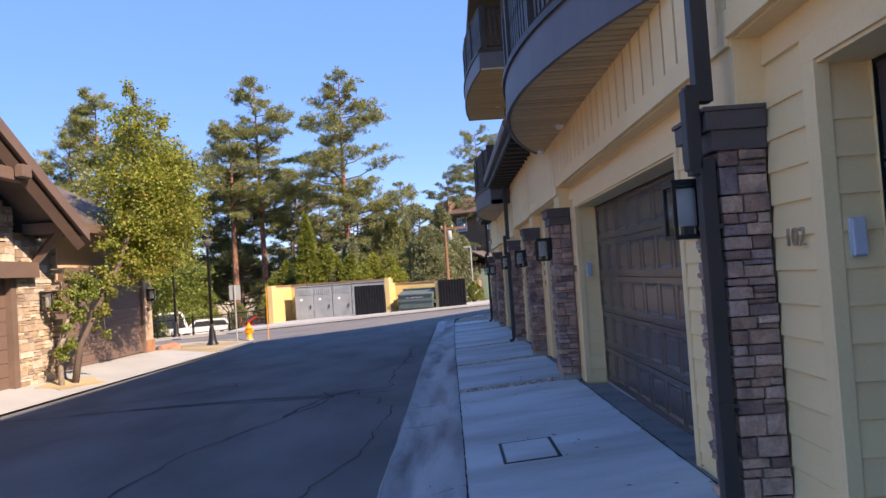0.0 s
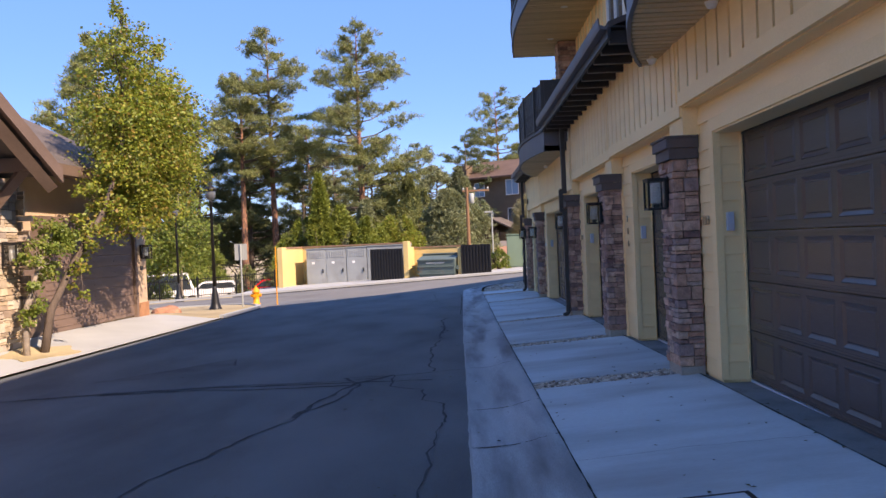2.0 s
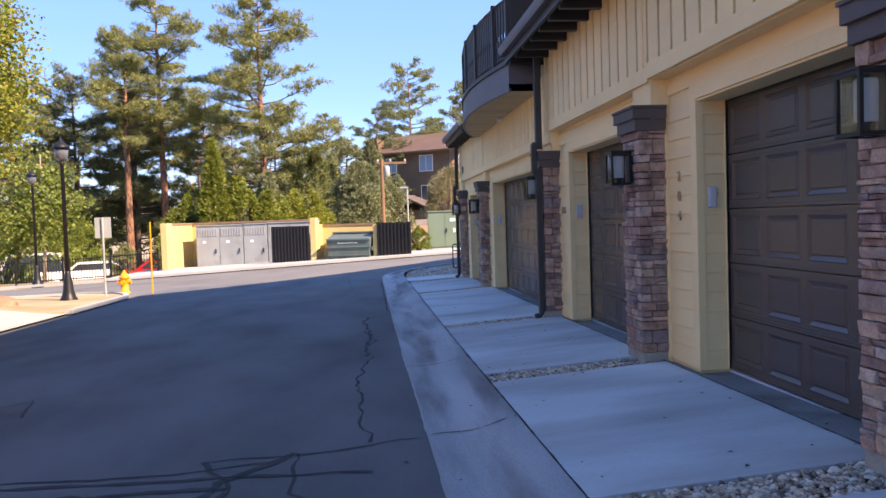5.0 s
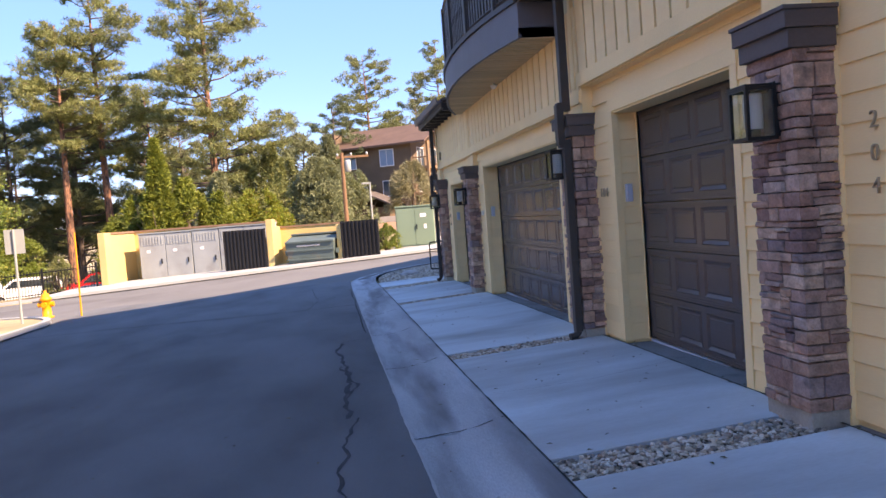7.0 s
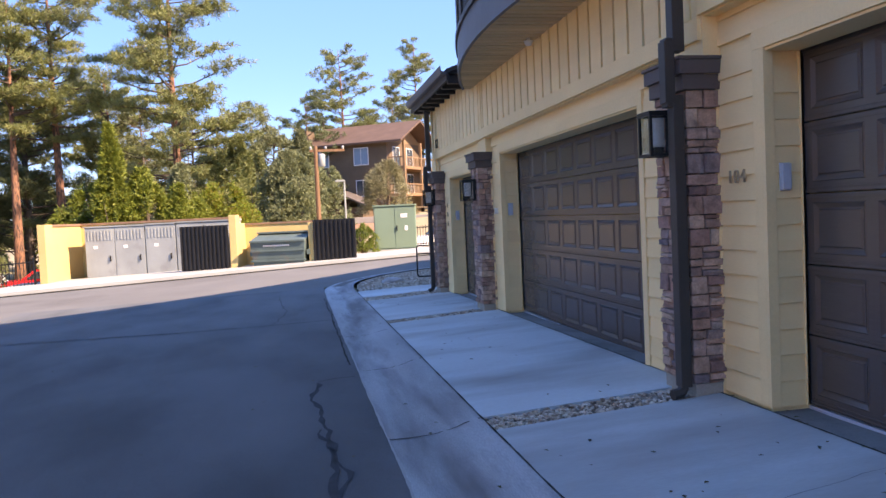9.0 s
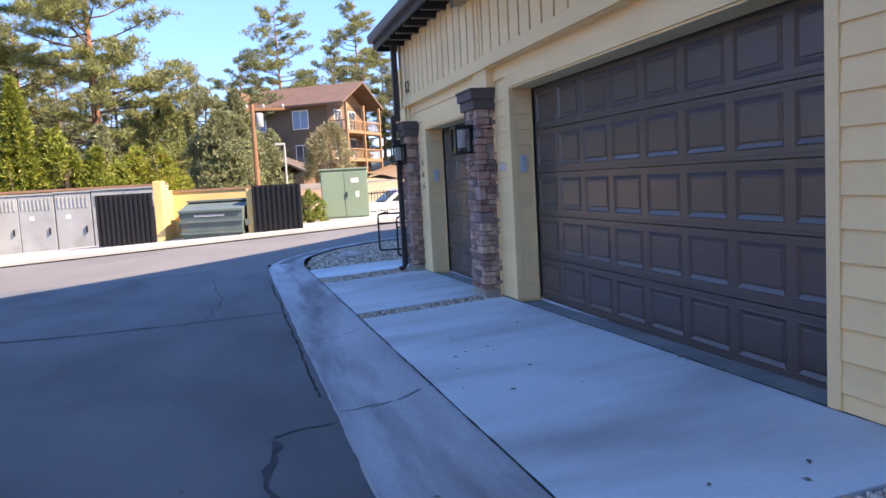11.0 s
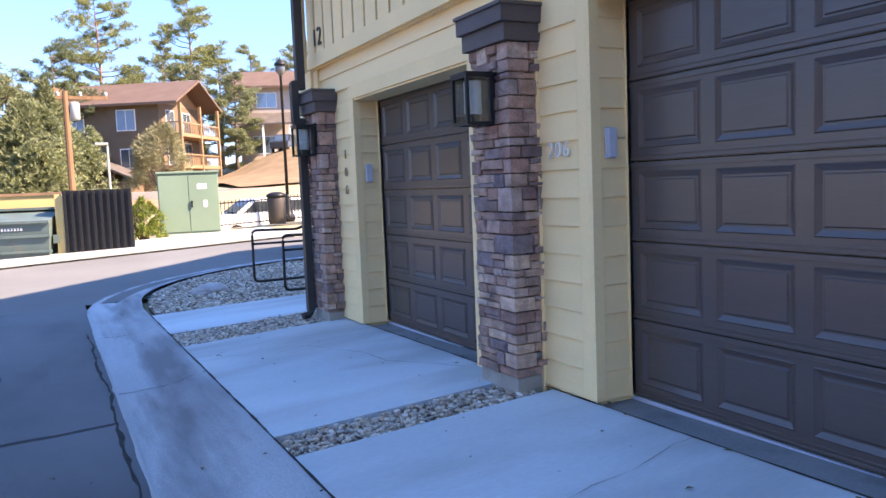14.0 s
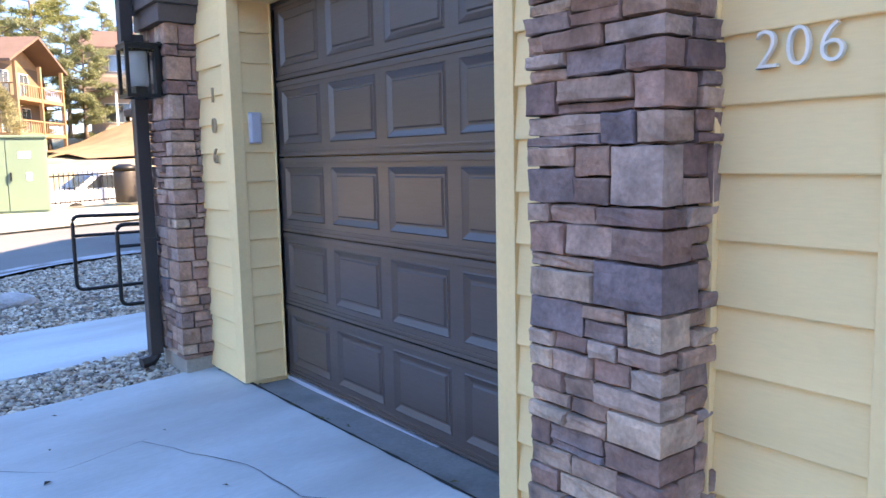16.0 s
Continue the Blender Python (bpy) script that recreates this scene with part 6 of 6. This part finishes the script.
LEAF_P = mat("pale_olive_leaves", (0.2, 0.22, 0.1), 0.5, 0.15, 0.8, 6, 0.0, rand="island", ramp=((0.163, 0.194, 0.075), (0.250, 0.275, 0.100), (0.200, 0.225, 0.088), (0.300, 0.275, 0.112)), trans=0.4)
SHRUB = mat("juniper_green", (0.09, 0.13, 0.03), 0.6, 0.15, 0.8, 6, 0.0, rand="island", ramp=((0.080, 0.120, 0.024), (0.220, 0.255, 0.040), (0.140, 0.185, 0.030), (0.275, 0.280, 0.046)), trans=0.3)
TWIG = mat("bare_twigs", (0.25, 0.235, 0.13), 0.9, 0.2, 2, 10, 0.0, rand="island")


def blades(centres, dirs, n, length, width, rng, spread=0.9):
    """Bursts of narrow blades: n at each centre, thrown about a direction."""
    m = len(centres)
    c = np.repeat(np.asarray(centres), n, 0)
    d = np.repeat(np.asarray(dirs), n, 0) + rng.normal(0, spread, (m * n, 3))
    d /= np.linalg.norm(d, axis=1, keepdims=True) + 1e-9
    s = np.cross(d, rng.normal(0, 1, (m * n, 3)))
    s /= np.linalg.norm(s, axis=1, keepdims=True) + 1e-9
    L = length * rng.uniform(0.6, 1.25, (m * n, 1))
    w = width * rng.uniform(0.7, 1.3, (m * n, 1))
    v = np.stack([c, c + d * L * 0.5 + s * w, c + d * L, c + d * L * 0.5 - s * w], 1).reshape(-1, 3)
    f = np.arange(m * n * 4).reshape(-1, 4)
    return v.tolist(), f.tolist()


def leaves(centres, size, rng):
    """Single leaves at random tilts, pointed at both ends."""
    c = np.asarray(centres)
    m = len(c)
    a = rng.normal(0, 1, (m, 3))
    a[:, 2] = a[:, 2] * 0.6 - 0.4
    a /= np.linalg.norm(a, axis=1, keepdims=True)
    b = np.cross(a, rng.normal(0, 1, (m, 3)))
    b /= np.linalg.norm(b, axis=1, keepdims=True)
    s = size * rng.uniform(0.6, 1.3, (m, 1))
    v = np.stack([c, c + a * s * 0.45 + b * s * 0.36, c + a * s, c + a * s * 0.45 - b * s * 0.36], 1).reshape(-1, 3)
    return v.tolist(), np.arange(m * 4).reshape(-1, 4).tolist()


def pine(x, y, h, start, spread, seed, bark=PINEBARK, needle=NEEDLE, limbs=46, r=0.32, label="tall ponderosa pine with orange bark and clumped needles", tufts=22, lean=0.0, taper=1.0, size=0.48):
    rng = np.random.default_rng(seed)
    t = empty("pine_tree", (x, y, ground_z(x, y) - 0.1))
    tagged(t, label, "tree", "pines")
    bend = rng.uniform(-0.25, 0.25, 4)
    def axis(z):
        u = z / h
        return Vector((bend[0] * math.sin(3 * u) + bend[1] * u + lean * u, bend[2] * math.sin(2.5 * u) + bend[3] * u, z))
    bm = bmesh.new()
    zs = span(0, h, h / 14)
    tube(bm, [axis(z) for z in zs], [max(0.03, r * (1.0 - 0.93 * (z / h)) * (1.25 if z == 0 else 1)) for z in zs], 10)
    part("trunk", bm, bark, t, smooth=True)
    bm = bmesh.new()
    cs, ds = [], []
    limbs = int(limbs * 0.95)
    for k in range(limbs):
        u = (k + rng.uniform(-0.4, 0.4)) / limbs
        z = h * (start + (0.985 - start) * max(0.0, u))
        q = (z / h - start) / (1 - start)
        prof = (math.sin(math.pi * min(1, 0.18 + 0.82 * q)) ** 0.65) if taper else 1
        length = 1.12 * spread * (0.25 + 0.85 * prof) * rng.uniform(0.55, 1.2) * (1 - 0.45 * q)
        a = rng.uniform(0, 2 * math.pi)
        p0 = axis(z)
        droop, up = rng.uniform(-0.15, 0.12), rng.uniform(0.0, 0.35) + 0.35 * q
        pts = []
        for s in (0, 0.35, 0.7, 1.0):
            pts.append(p0 + Vector((math.cos(a) * length * s, math.sin(a) * length * s, length * (droop * s + up * s * s))))
        tube(bm, pts, [0.075 * (1 - 0.6 * q) + 0.015, 0.055 * (1 - 0.5 * q) + 0.01, 0.035, 0.012], 5)
        n = max(4, int(1.2 * tufts * length / spread))
        for _ in range(n):
            s = rng.uniform(0.58, 1.06)
            i = min(2, int(s / 0.35))
            p = pts[i].lerp(pts[i + 1], min(1.0, (s - (0, 0.35, 0.7)[i]) / 0.33))
            side = length * 0.25
            c = p + Vector((rng.normal(0, side * 0.55), rng.normal(0, side * 0.55), rng.normal(0.05, 0.06)))
            tube(bm, (p, c), (0.014, 0.006), 3)
            for _k in range(4):
                cs.append((c.x + rng.normal(0, 0.16), c.y + rng.normal(0, 0.16), c.z + rng.normal(0, 0.06)))
                ds.append((math.cos(a) * 0.5, math.sin(a) * 0.5, 0.45))
    tagged(part("branching", bm, DARKBARK, t), kind="stuff")
    v, f = blades(cs, ds, 10, size * 0.74, 0.019 * size / 0.42, rng, 1.0)
    tagged(soup("needles", v, f, needle, t), kind="stuff")
    return t


def broadleaf(name, x, y, base_z, trunk_pts, clumps, count, leaf, material, bark, seed, label, radii=None):
    """A leafy tree: leaning trunk, limbs to each clump, and many single leaves."""
    rng = np.random.default_rng(seed)
    t = empty(name, (x, y, base_z))
    tagged(t, label, "tree")
    bm = bmesh.new()
    n = len(trunk_pts)
    tube(bm, trunk_pts, radii or [0.11 * (1 - 0.75 * k / (n - 1)) for k in range(n)], 8)
    part("trunk", bm, bark, t, smooth=True)
    bm = bmesh.new()
    cs = []
    total = sum(c[3] * c[4] * c[5] for c in clumps)
    for cx, cy, cz, rx, ry, rz in clumps:
        p0 = min((Vector(p) for p in trunk_pts), key=lambda p: (p - Vector((cx, cy, cz - rz * 0.7))).length)
        tube(bm, (p0, p0.lerp(Vector((cx, cy, cz)), 0.55) + Vector((0, 0, 0.15)), (cx, cy, cz + rz * 0.5)), (0.035, 0.022, 0.008), 5)
        m = int(count * rx * ry * rz / total)
        # twiggy sprays inside the clump
        hubs = np.clip(rng.normal(0, 0.52, (max(6, m // 60), 3)), -0.95, 0.95) * np.array([rx, ry, rz]) + np.array([cx, cy, cz])
        for hb in hubs[:14]:
            tube(bm, ((cx, cy, cz), tuple(hb)), (0.012, 0.004), 3)
        pick = hubs[rng.integers(0, len(hubs), m)]
        cs.append(pick + np.clip(rng.normal(0, 0.17, (m, 3)), -0.3, 0.3) * np.array([1.2, 1.2, 0.9]) * (rx + ry + rz) / 3)
    tagged(part("branching", bm, bark, t), kind="stuff")
    v, f = leaves(np.concatenate(cs), leaf, rng)
    tagged(soup("leaves", v, f, material, t), kind="stuff")
    return t


def shrub(x, y, h, w, seed, material=SHRUB, label="dense green juniper shrub", n=2600, size=0.30, cone=0.5, bare=False):
    rng = np.random.default_rng(seed)
    t = empty("shrub", (x, y, ground_z(x, y)))
    tagged(t, label, "shrub")
    bm = bmesh.new()
    for k in range(9):
        a = rng.uniform(0, 6.28)
        tube(bm, ((0, 0, -0.1), (math.cos(a) * w * 0.2, math.sin(a) * w * 0.2, h * 0.35), (math.cos(a) * w * 0.36, math.sin(a) * w * 0.36, h * rng.uniform(0.5, 0.9) * (1 - cone * 0.4))), (0.06, 0.04, 0.01), 5)
    tagged(part("stemwork", bm, DARKBARK, t), kind="stuff")
    lobes = [(rng.uniform(0, 6.28), rng.uniform(0, 1) ** 0.8, rng.uniform(0.75, 1.2)) for _ in range(26)]
    cs, ds = [], []
    for _ in range(n):
        a, zq, k = lobes[rng.integers(0, len(lobes))]
        a += rng.normal(0, 0.22)
        zz = min(1.05, max(0.02, zq + rng.normal(0, 0.07)))
        rad = w / 2 * k * (1 - cone * zz) * (1 - max(0, zz - 0.55) ** 2 * 3.2 * (1 - cone * 0.6)) * rng.uniform(0.55, 1.0)
        cs.append((math.cos(a) * rad, math.sin(a) * rad, zz * h))
        ds.append((math.cos(a) * 0.8, math.sin(a) * 0.8, 0.5))
    v, f = blades(cs, ds, 5 if bare else 8, size * (1.0 if bare else 0.72), size * (0.03 if bare else 0.085), rng, 0.7 if bare else 0.95)
    tagged(soup("foliage", v, f, material, t), kind="stuff")
    return t


# tall pines beyond the enclosure
pine(-20.0, 70.0, 19.5, 0.52, 3.9, 1, r=0.36, limbs=50)
pine(-17.6, 72.0, 24.0, 0.45, 3.6, 2, r=0.36, limbs=54)
pine(-9.0, 68.5, 22.6, 0.30, 4.3, 3, r=0.38, limbs=84, tufts=24)
pine(-16.2, 80.0, 16.0, 0.52, 3.4, 4, r=0.28, limbs=36)
pine(-25.5, 74.0, 17.0, 0.25, 3.6, 5, DARKBARK, NEEDLE_D, 56, 0.28, "pine with dense lower branches, coloured dark for standing in shade")
pine(-28.5, 70.0, 15.0, 0.25, 3.4, 6, DARKBARK, NEEDLE_D, 52, 0.26, "pine with dense lower branches, coloured dark for standing in shade")
pine(-22.4, 79.0, 16.5, 0.25, 3.6, 7, DARKBARK, NEEDLE_D, 56, 0.28, "pine with dense lower branches, coloured dark for standing in shade")
pine(-32.0, 64.0, 19.0, 0.35, 3.4, 8, r=0.3, limbs=44)
pine(-26.5, 58.0, 20.0, 0.45, 3.0, 30, r=0.3, limbs=40)
pine(-14.0, 84.0, 11.0, 0.15, 3.2, 9, DARKBARK, NEEDLE, 44, 0.22, "mid-height pine with full crown")
pine(-5.2, 86.0, 13.2, 0.12, 3.4, 10, DARKBARK, NEEDLE_G, 54, 0.26, "full grey-green pine with conical crown", tufts=18)
pine(-7.6, 80.0, 10.5, 0.12, 3.4, 11, DARKBARK, NEEDLE, 46, 0.22, "mid-height pine with full crown", tufts=18)
pine(-3.0, 74.0, 9.0, 0.10, 3.2, 12, DARKBARK, NEEDLE_G, 42, 0.22, "full grey-green pine with rounded crown", tufts=20)
pine(-0.2, 98.0, 14.5, 0.10, 3.8, 13, DARKBARK, NEEDLE_D, 58, 0.28, "dark conical pine beside the lodge", tufts=20)
pine(2.2, 103.0, 13.0, 0.12, 3.4, 31, DARKBARK, NEEDLE_D, 50, 0.28, "dark conical pine beside the lodge", tufts=20)
pine(4.4, 106.0, 20.5, 0.42, 4.4, 14, r=0.3, limbs=52)
pine(11.0, 112.0, 16.5, 0.3, 3.2, 15, r=0.28, limbs=44, needle=NEEDLE_G)
pine(15.0, 116.0, 22.5, 0.35, 3.8, 16, r=0.3, limbs=56)
pine(23.5, 122.0, 15.0, 0.2, 3.6, 17, DARKBARK, NEEDLE_G, 44, 0.28, "grey-green pine behind hillside houses")
pine(27.0, 112.0, 14.0, 0.15, 3.4, 18, DARKBARK, NEEDLE_G, 44, 0.28, "grey-green pine behind hillside houses")
pine(17.0, 104.0, 10.0, 0.15, 2.8, 19, DARKBARK, NEEDLE_G, 40, 0.22, "grey-green pine behind hillside houses")
pine(14.2, 106.0, 12.5, 0.12, 3.4, 36, DARKBARK, NEEDLE_G, 46, 0.24, "grey-green pine behind hillside houses", tufts=18)
pine(18.6, 119.0, 15.5, 0.15, 3.8, 37, DARKBARK, NEEDLE, 46, 0.26, "olive pine behind hillside houses", tufts=18)
pine(8.0, 114.0, 14.0, 0.12, 3.8, 38, DARKBARK, NEEDLE_D, 46, 0.26, "dark pine rising behind the lodge", tufts=18)
pine(-11.5, 92.0, 12.0, 0.12, 3.6, 32, DARKBARK, NEEDLE_G, 46, 0.24, "full grey-green pine with conical crown", tufts=18)
pine(-19.0, 92.0, 14.0, 0.15, 4.0, 33, DARKBARK, NEEDLE_D, 46, 0.24, "dark pine in the far stand", tufts=18)
pine(-30.0, 88.0, 15.0, 0.15, 4.0, 34, DARKBARK, NEEDLE_D, 46, 0.24, "dark pine in the far stand", tufts=18)
for _k, (_x, _y, _h, _m) in enumerate(((-23.6, 84.0, 17.5, NEEDLE_D), (-18.4, 88.0, 16.5, NEEDLE), (-13.2, 79.0, 13.0, NEEDLE_G), (-29.0, 78.0, 18.0, NEEDLE), (-10.6, 88.0, 15.0, NEEDLE_D), (-21.0, 75.5, 14.0, NEEDLE_D), (-34.0, 76.0, 19.0, NEEDLE_D))):
    pine(_x, _y, _h, 0.14, 4.0, 90 + _k, DARKBARK, _m, 46, 0.26, "full-crowned pine filling the stand", tufts=18)
pine(-38.0, 84.0, 15.0, 0.15, 4.0, 35, DARKBARK, NEEDLE_D, 46, 0.24, "dark pine in the far stand", tufts=18)

# shrubs behind the enclosure
shrub(-10.0, 53.0, 7.4, 3.6, 41, SHRUB, "spired green juniper behind enclosure", 3600, 0.36, 0.86)
shrub(-11.4, 53.6, 4.8, 4.6, 40, SHRUB, "broad dark green juniper behind enclosure", 3400, 0.36, 0.45)
shrub(-8.6, 53.4, 5.4, 3.8, 39, SHRUB, "bright green juniper behind enclosure", 2800, 0.34, 0.55)
shrub(-7.0, 54.0, 4.4, 4.2, 42, SHRUB, "bright green juniper behind enclosure", 2600, 0.32, 0.5)
shrub(-5.2, 56.0, 4.2, 4.6, 43, LEAF_Y, "yellow-green shrub behind enclosure", 2800, 0.30, 0.45)
shrub(-1.8, 60.0, 5.4, 6.0, 44, NEEDLE_G, "broad grey-green bushy pine", 4200, 0.36, 0.45)
shrub(0.6, 66.0, 4.6, 4.4, 45, NEEDLE_G, "smaller grey-green bushy young pine", 2600, 0.36, 0.45)
shrub(-3.9, 64.0, 6.0, 4.6, 46, NEEDLE, "olive green bushy young pine", 2800, 0.36, 0.5)
shrub(6.5, 82.0, 4.6, 4.8, 47, TWIG, "pale bare twiggy bush in front of lodge", 3000, 0.5, 0.35, True)
shrub(1.25, 45.3, 1.25, 1.3, 48, LEAF_G, "small leafy green shrub by the transformer", 700, 0.16, 0.4)
shrub(-13.2, 46.6, 1.5, 1.6, 49, LEAF_P, "small dry shrub by the fence", 700, 0.16, 0.4)
shrub(7.6, 46.8, 2.2, 1.8, 50, TWIG, "bare brown bush beside the walkway", 900, 0.3, 0.3, True)

# leafy trees by the house and the fence
broadleaf("birch_tree", -9.0, 17.8, HZ - 0.05,
          [(0, 0, -0.1), (0.05, 0.25, 0.8), (0.2, 0.9, 1.7), (0.25, 2.2, 2.8), (0.2, 3.4, 4.2), (0.1, 4.0, 5.4), (0.1, 4.2, 6.8)],
          [(0.1, 4.2, 3.5, 0.9, 1.15, 0.8), (0.3, 4.8, 4.4, 1.1, 1.45, 1.1), (0.0, 3.8, 5.1, 0.9, 1.1, 1.1), (0.4, 5.4, 5.5, 0.9, 1.1, 1.0), (0.1, 4.2, 6.4, 0.8, 0.9, 1.0), (0.5, 3.0, 3.9, 0.6, 0.7, 0.7), (0.0, 6.1, 4.2, 0.8, 0.95, 0.9), (0.3, 5.9, 6.0, 0.6, 0.7, 0.8),
           (0.4, 1.4, 2.3, 0.35, 0.45, 0.5), (0.2, 2.4, 2.9, 0.45, 0.6, 0.5), (0.4, 3.6, 2.7, 0.6, 0.8, 0.5), (0.3, 4.8, 3.1, 0.7, 0.9, 0.5), (0.3, 1.0, 1.5, 0.25, 0.3, 0.5),
           (0.1, 3.9, 7.5, 0.3, 0.35, 0.7), (0.3, 5.0, 7.0, 0.3, 0.4, 0.7), (0.2, 3.2, 6.5, 0.3, 0.35, 0.7), (0.3, 6.7, 5.2, 0.4, 0.5, 0.6)],
          46000, 0.088, LEAF_Y, DARKBARK, 61, "leaning leafy tree turning yellow by garage driveway", [0.085, 0.075, 0.065, 0.055, 0.045, 0.03, 0.015])
broadleaf("young_tree", -9.05, 17.3, HZ - 0.05,
          [(0, 0, -0.1), (-0.1, 0.2, 0.8), (0.0, 0.5, 1.6), (0.1, 0.9, 2.3)],
          [(0.05, 0.3, 0.9, 0.18, 0.25, 0.45), (0.0, 0.6, 1.7, 0.25, 0.35, 0.45), (0.15, 1.1, 2.2, 0.35, 0.5, 0.4)],
          3200, 0.075, LEAF_G, PALEBARK, 62, "small crooked trunk with leafy green shoots", [0.07, 0.055, 0.04, 0.02])
broadleaf("aspen_tree", -22.5, 46.0, ground_z(-22.5, 46), [(0, 0, -0.2), (0.2, 0, 3), (0, 0.2, 6), (0.1, 0, 10)],
          [(0, 0, 4.5, 2.0, 1.8, 1.7), (0.9, 0, 6.6, 1.6, 1.5, 1.5), (-0.8, 0.2, 7.6, 1.6, 1.5, 1.5), (0.2, 0, 9.6, 1.1, 1.1, 1.3)], 9000, 0.20, LEAF_P, PALEBARK, 63, "pale green aspen tree behind house")
broadleaf("aspen_tree", -17.8, 48.5, ground_z(-17.8, 48.5), [(0, 0, -0.2), (0.1, 0, 2), (0, 0.2, 4), (0.1, 0, 6.5)],
          [(0, 0, 2.6, 1.9, 1.7, 1.4), (0.6, 0, 4.4, 1.6, 1.5, 1.4), (-0.7, 0.2, 5.4, 1.4, 1.3, 1.3), (-1.6, 0, 3.2, 1.3, 1.2, 1.5)], 8000, 0.17, LEAF_G, PALEBARK, 64, "light green leafy tree beside iron fence")
broadleaf("aspen_tree", -27.5, 43.0, ground_z(-27.5, 43), [(0, 0, -0.2), (0.2, 0, 3), (0, 0.2, 6), (0.1, 0, 9)],
          [(0, 0, 4.5, 2.2, 2.0, 1.8), (0.9, 0, 6.6, 1.8, 1.7, 1.6), (-0.8, 0.2, 8.0, 1.6, 1.5, 1.4)], 7000, 0.20, LEAF_P, PALEBARK, 65, "pale green aspen tree behind house")
broadleaf("birch_tree", 9.8, 52.5, ground_z(9.8, 52.5), [(0, 0, -0.2), (0.1, 0, 2), (0, 0.2, 4), (0.1, 0, 6.5)],
          [(0, 0, 3.6, 0.9, 0.9, 1.2), (0.2, 0, 5.4, 0.8, 0.8, 1.2)], 2600, 0.14, LEAF_Y, PALEBARK, 66, "slim birch tree beside street lamp")

# fuller growth between and behind the pines
shrub(-13.5, 60.0, 4.5, 4.5, 51, LEAF_P, "pale olive shrub under the pines", 2200, 0.34, 0.4)
shrub(-8.0, 62.0, 6.5, 5.0, 52, NEEDLE_G, "young grey-green pine thicket", 3200, 0.38, 0.5)
shrub(-5.5, 70.0, 8.0, 5.5, 53, NEEDLE, "young olive pine thicket", 3400, 0.40, 0.6)
shrub(-1.0, 78.0, 8.5, 5.5, 54, NEEDLE_G, "young grey-green pine thicket", 3400, 0.40, 0.6)
shrub(-23.0, 66.0, 4.5, 6.0, 55, LEAF_G, "leafy undergrowth below the pines", 2800, 0.34, 0.35)
shrub(-30.0, 60.0, 5.5, 7.0, 56, LEAF_P, "pale leafy undergrowth below the pines", 3200, 0.36, 0.35)
shrub(-15.5, 74.0, 6.0, 6.0, 57, NEEDLE_D, "dark young pine thicket", 3000, 0.40, 0.5)
shrub(-36.0, 70.0, 9.0, 9.0, 58, NEEDLE_D, "dark dense pine thicket", 4200, 0.45, 0.5)
shrub(-21.5, 52.0, 4.2, 4.5, 59, LEAF_G, "leafy green undergrowth behind fence", 2600, 0.28, 0.3)

# far stand of pines that closes the gaps between the trunks
for _k, (_x, _y, _h, _w) in enumerate(((-52, 100, 9.0, 15.0), (-40, 104, 8.0, 14.0), (-29, 100, 8.5, 13.0), (-18, 104, 8.0, 13.0), (-9, 100, 7.5, 12.0))):
    shrub(_x, _y, _h, _w, 80 + _k, NEEDLE_D if _k % 2 else NEEDLE, "dense far thicket of young pines", 4200, 0.75, 0.45)
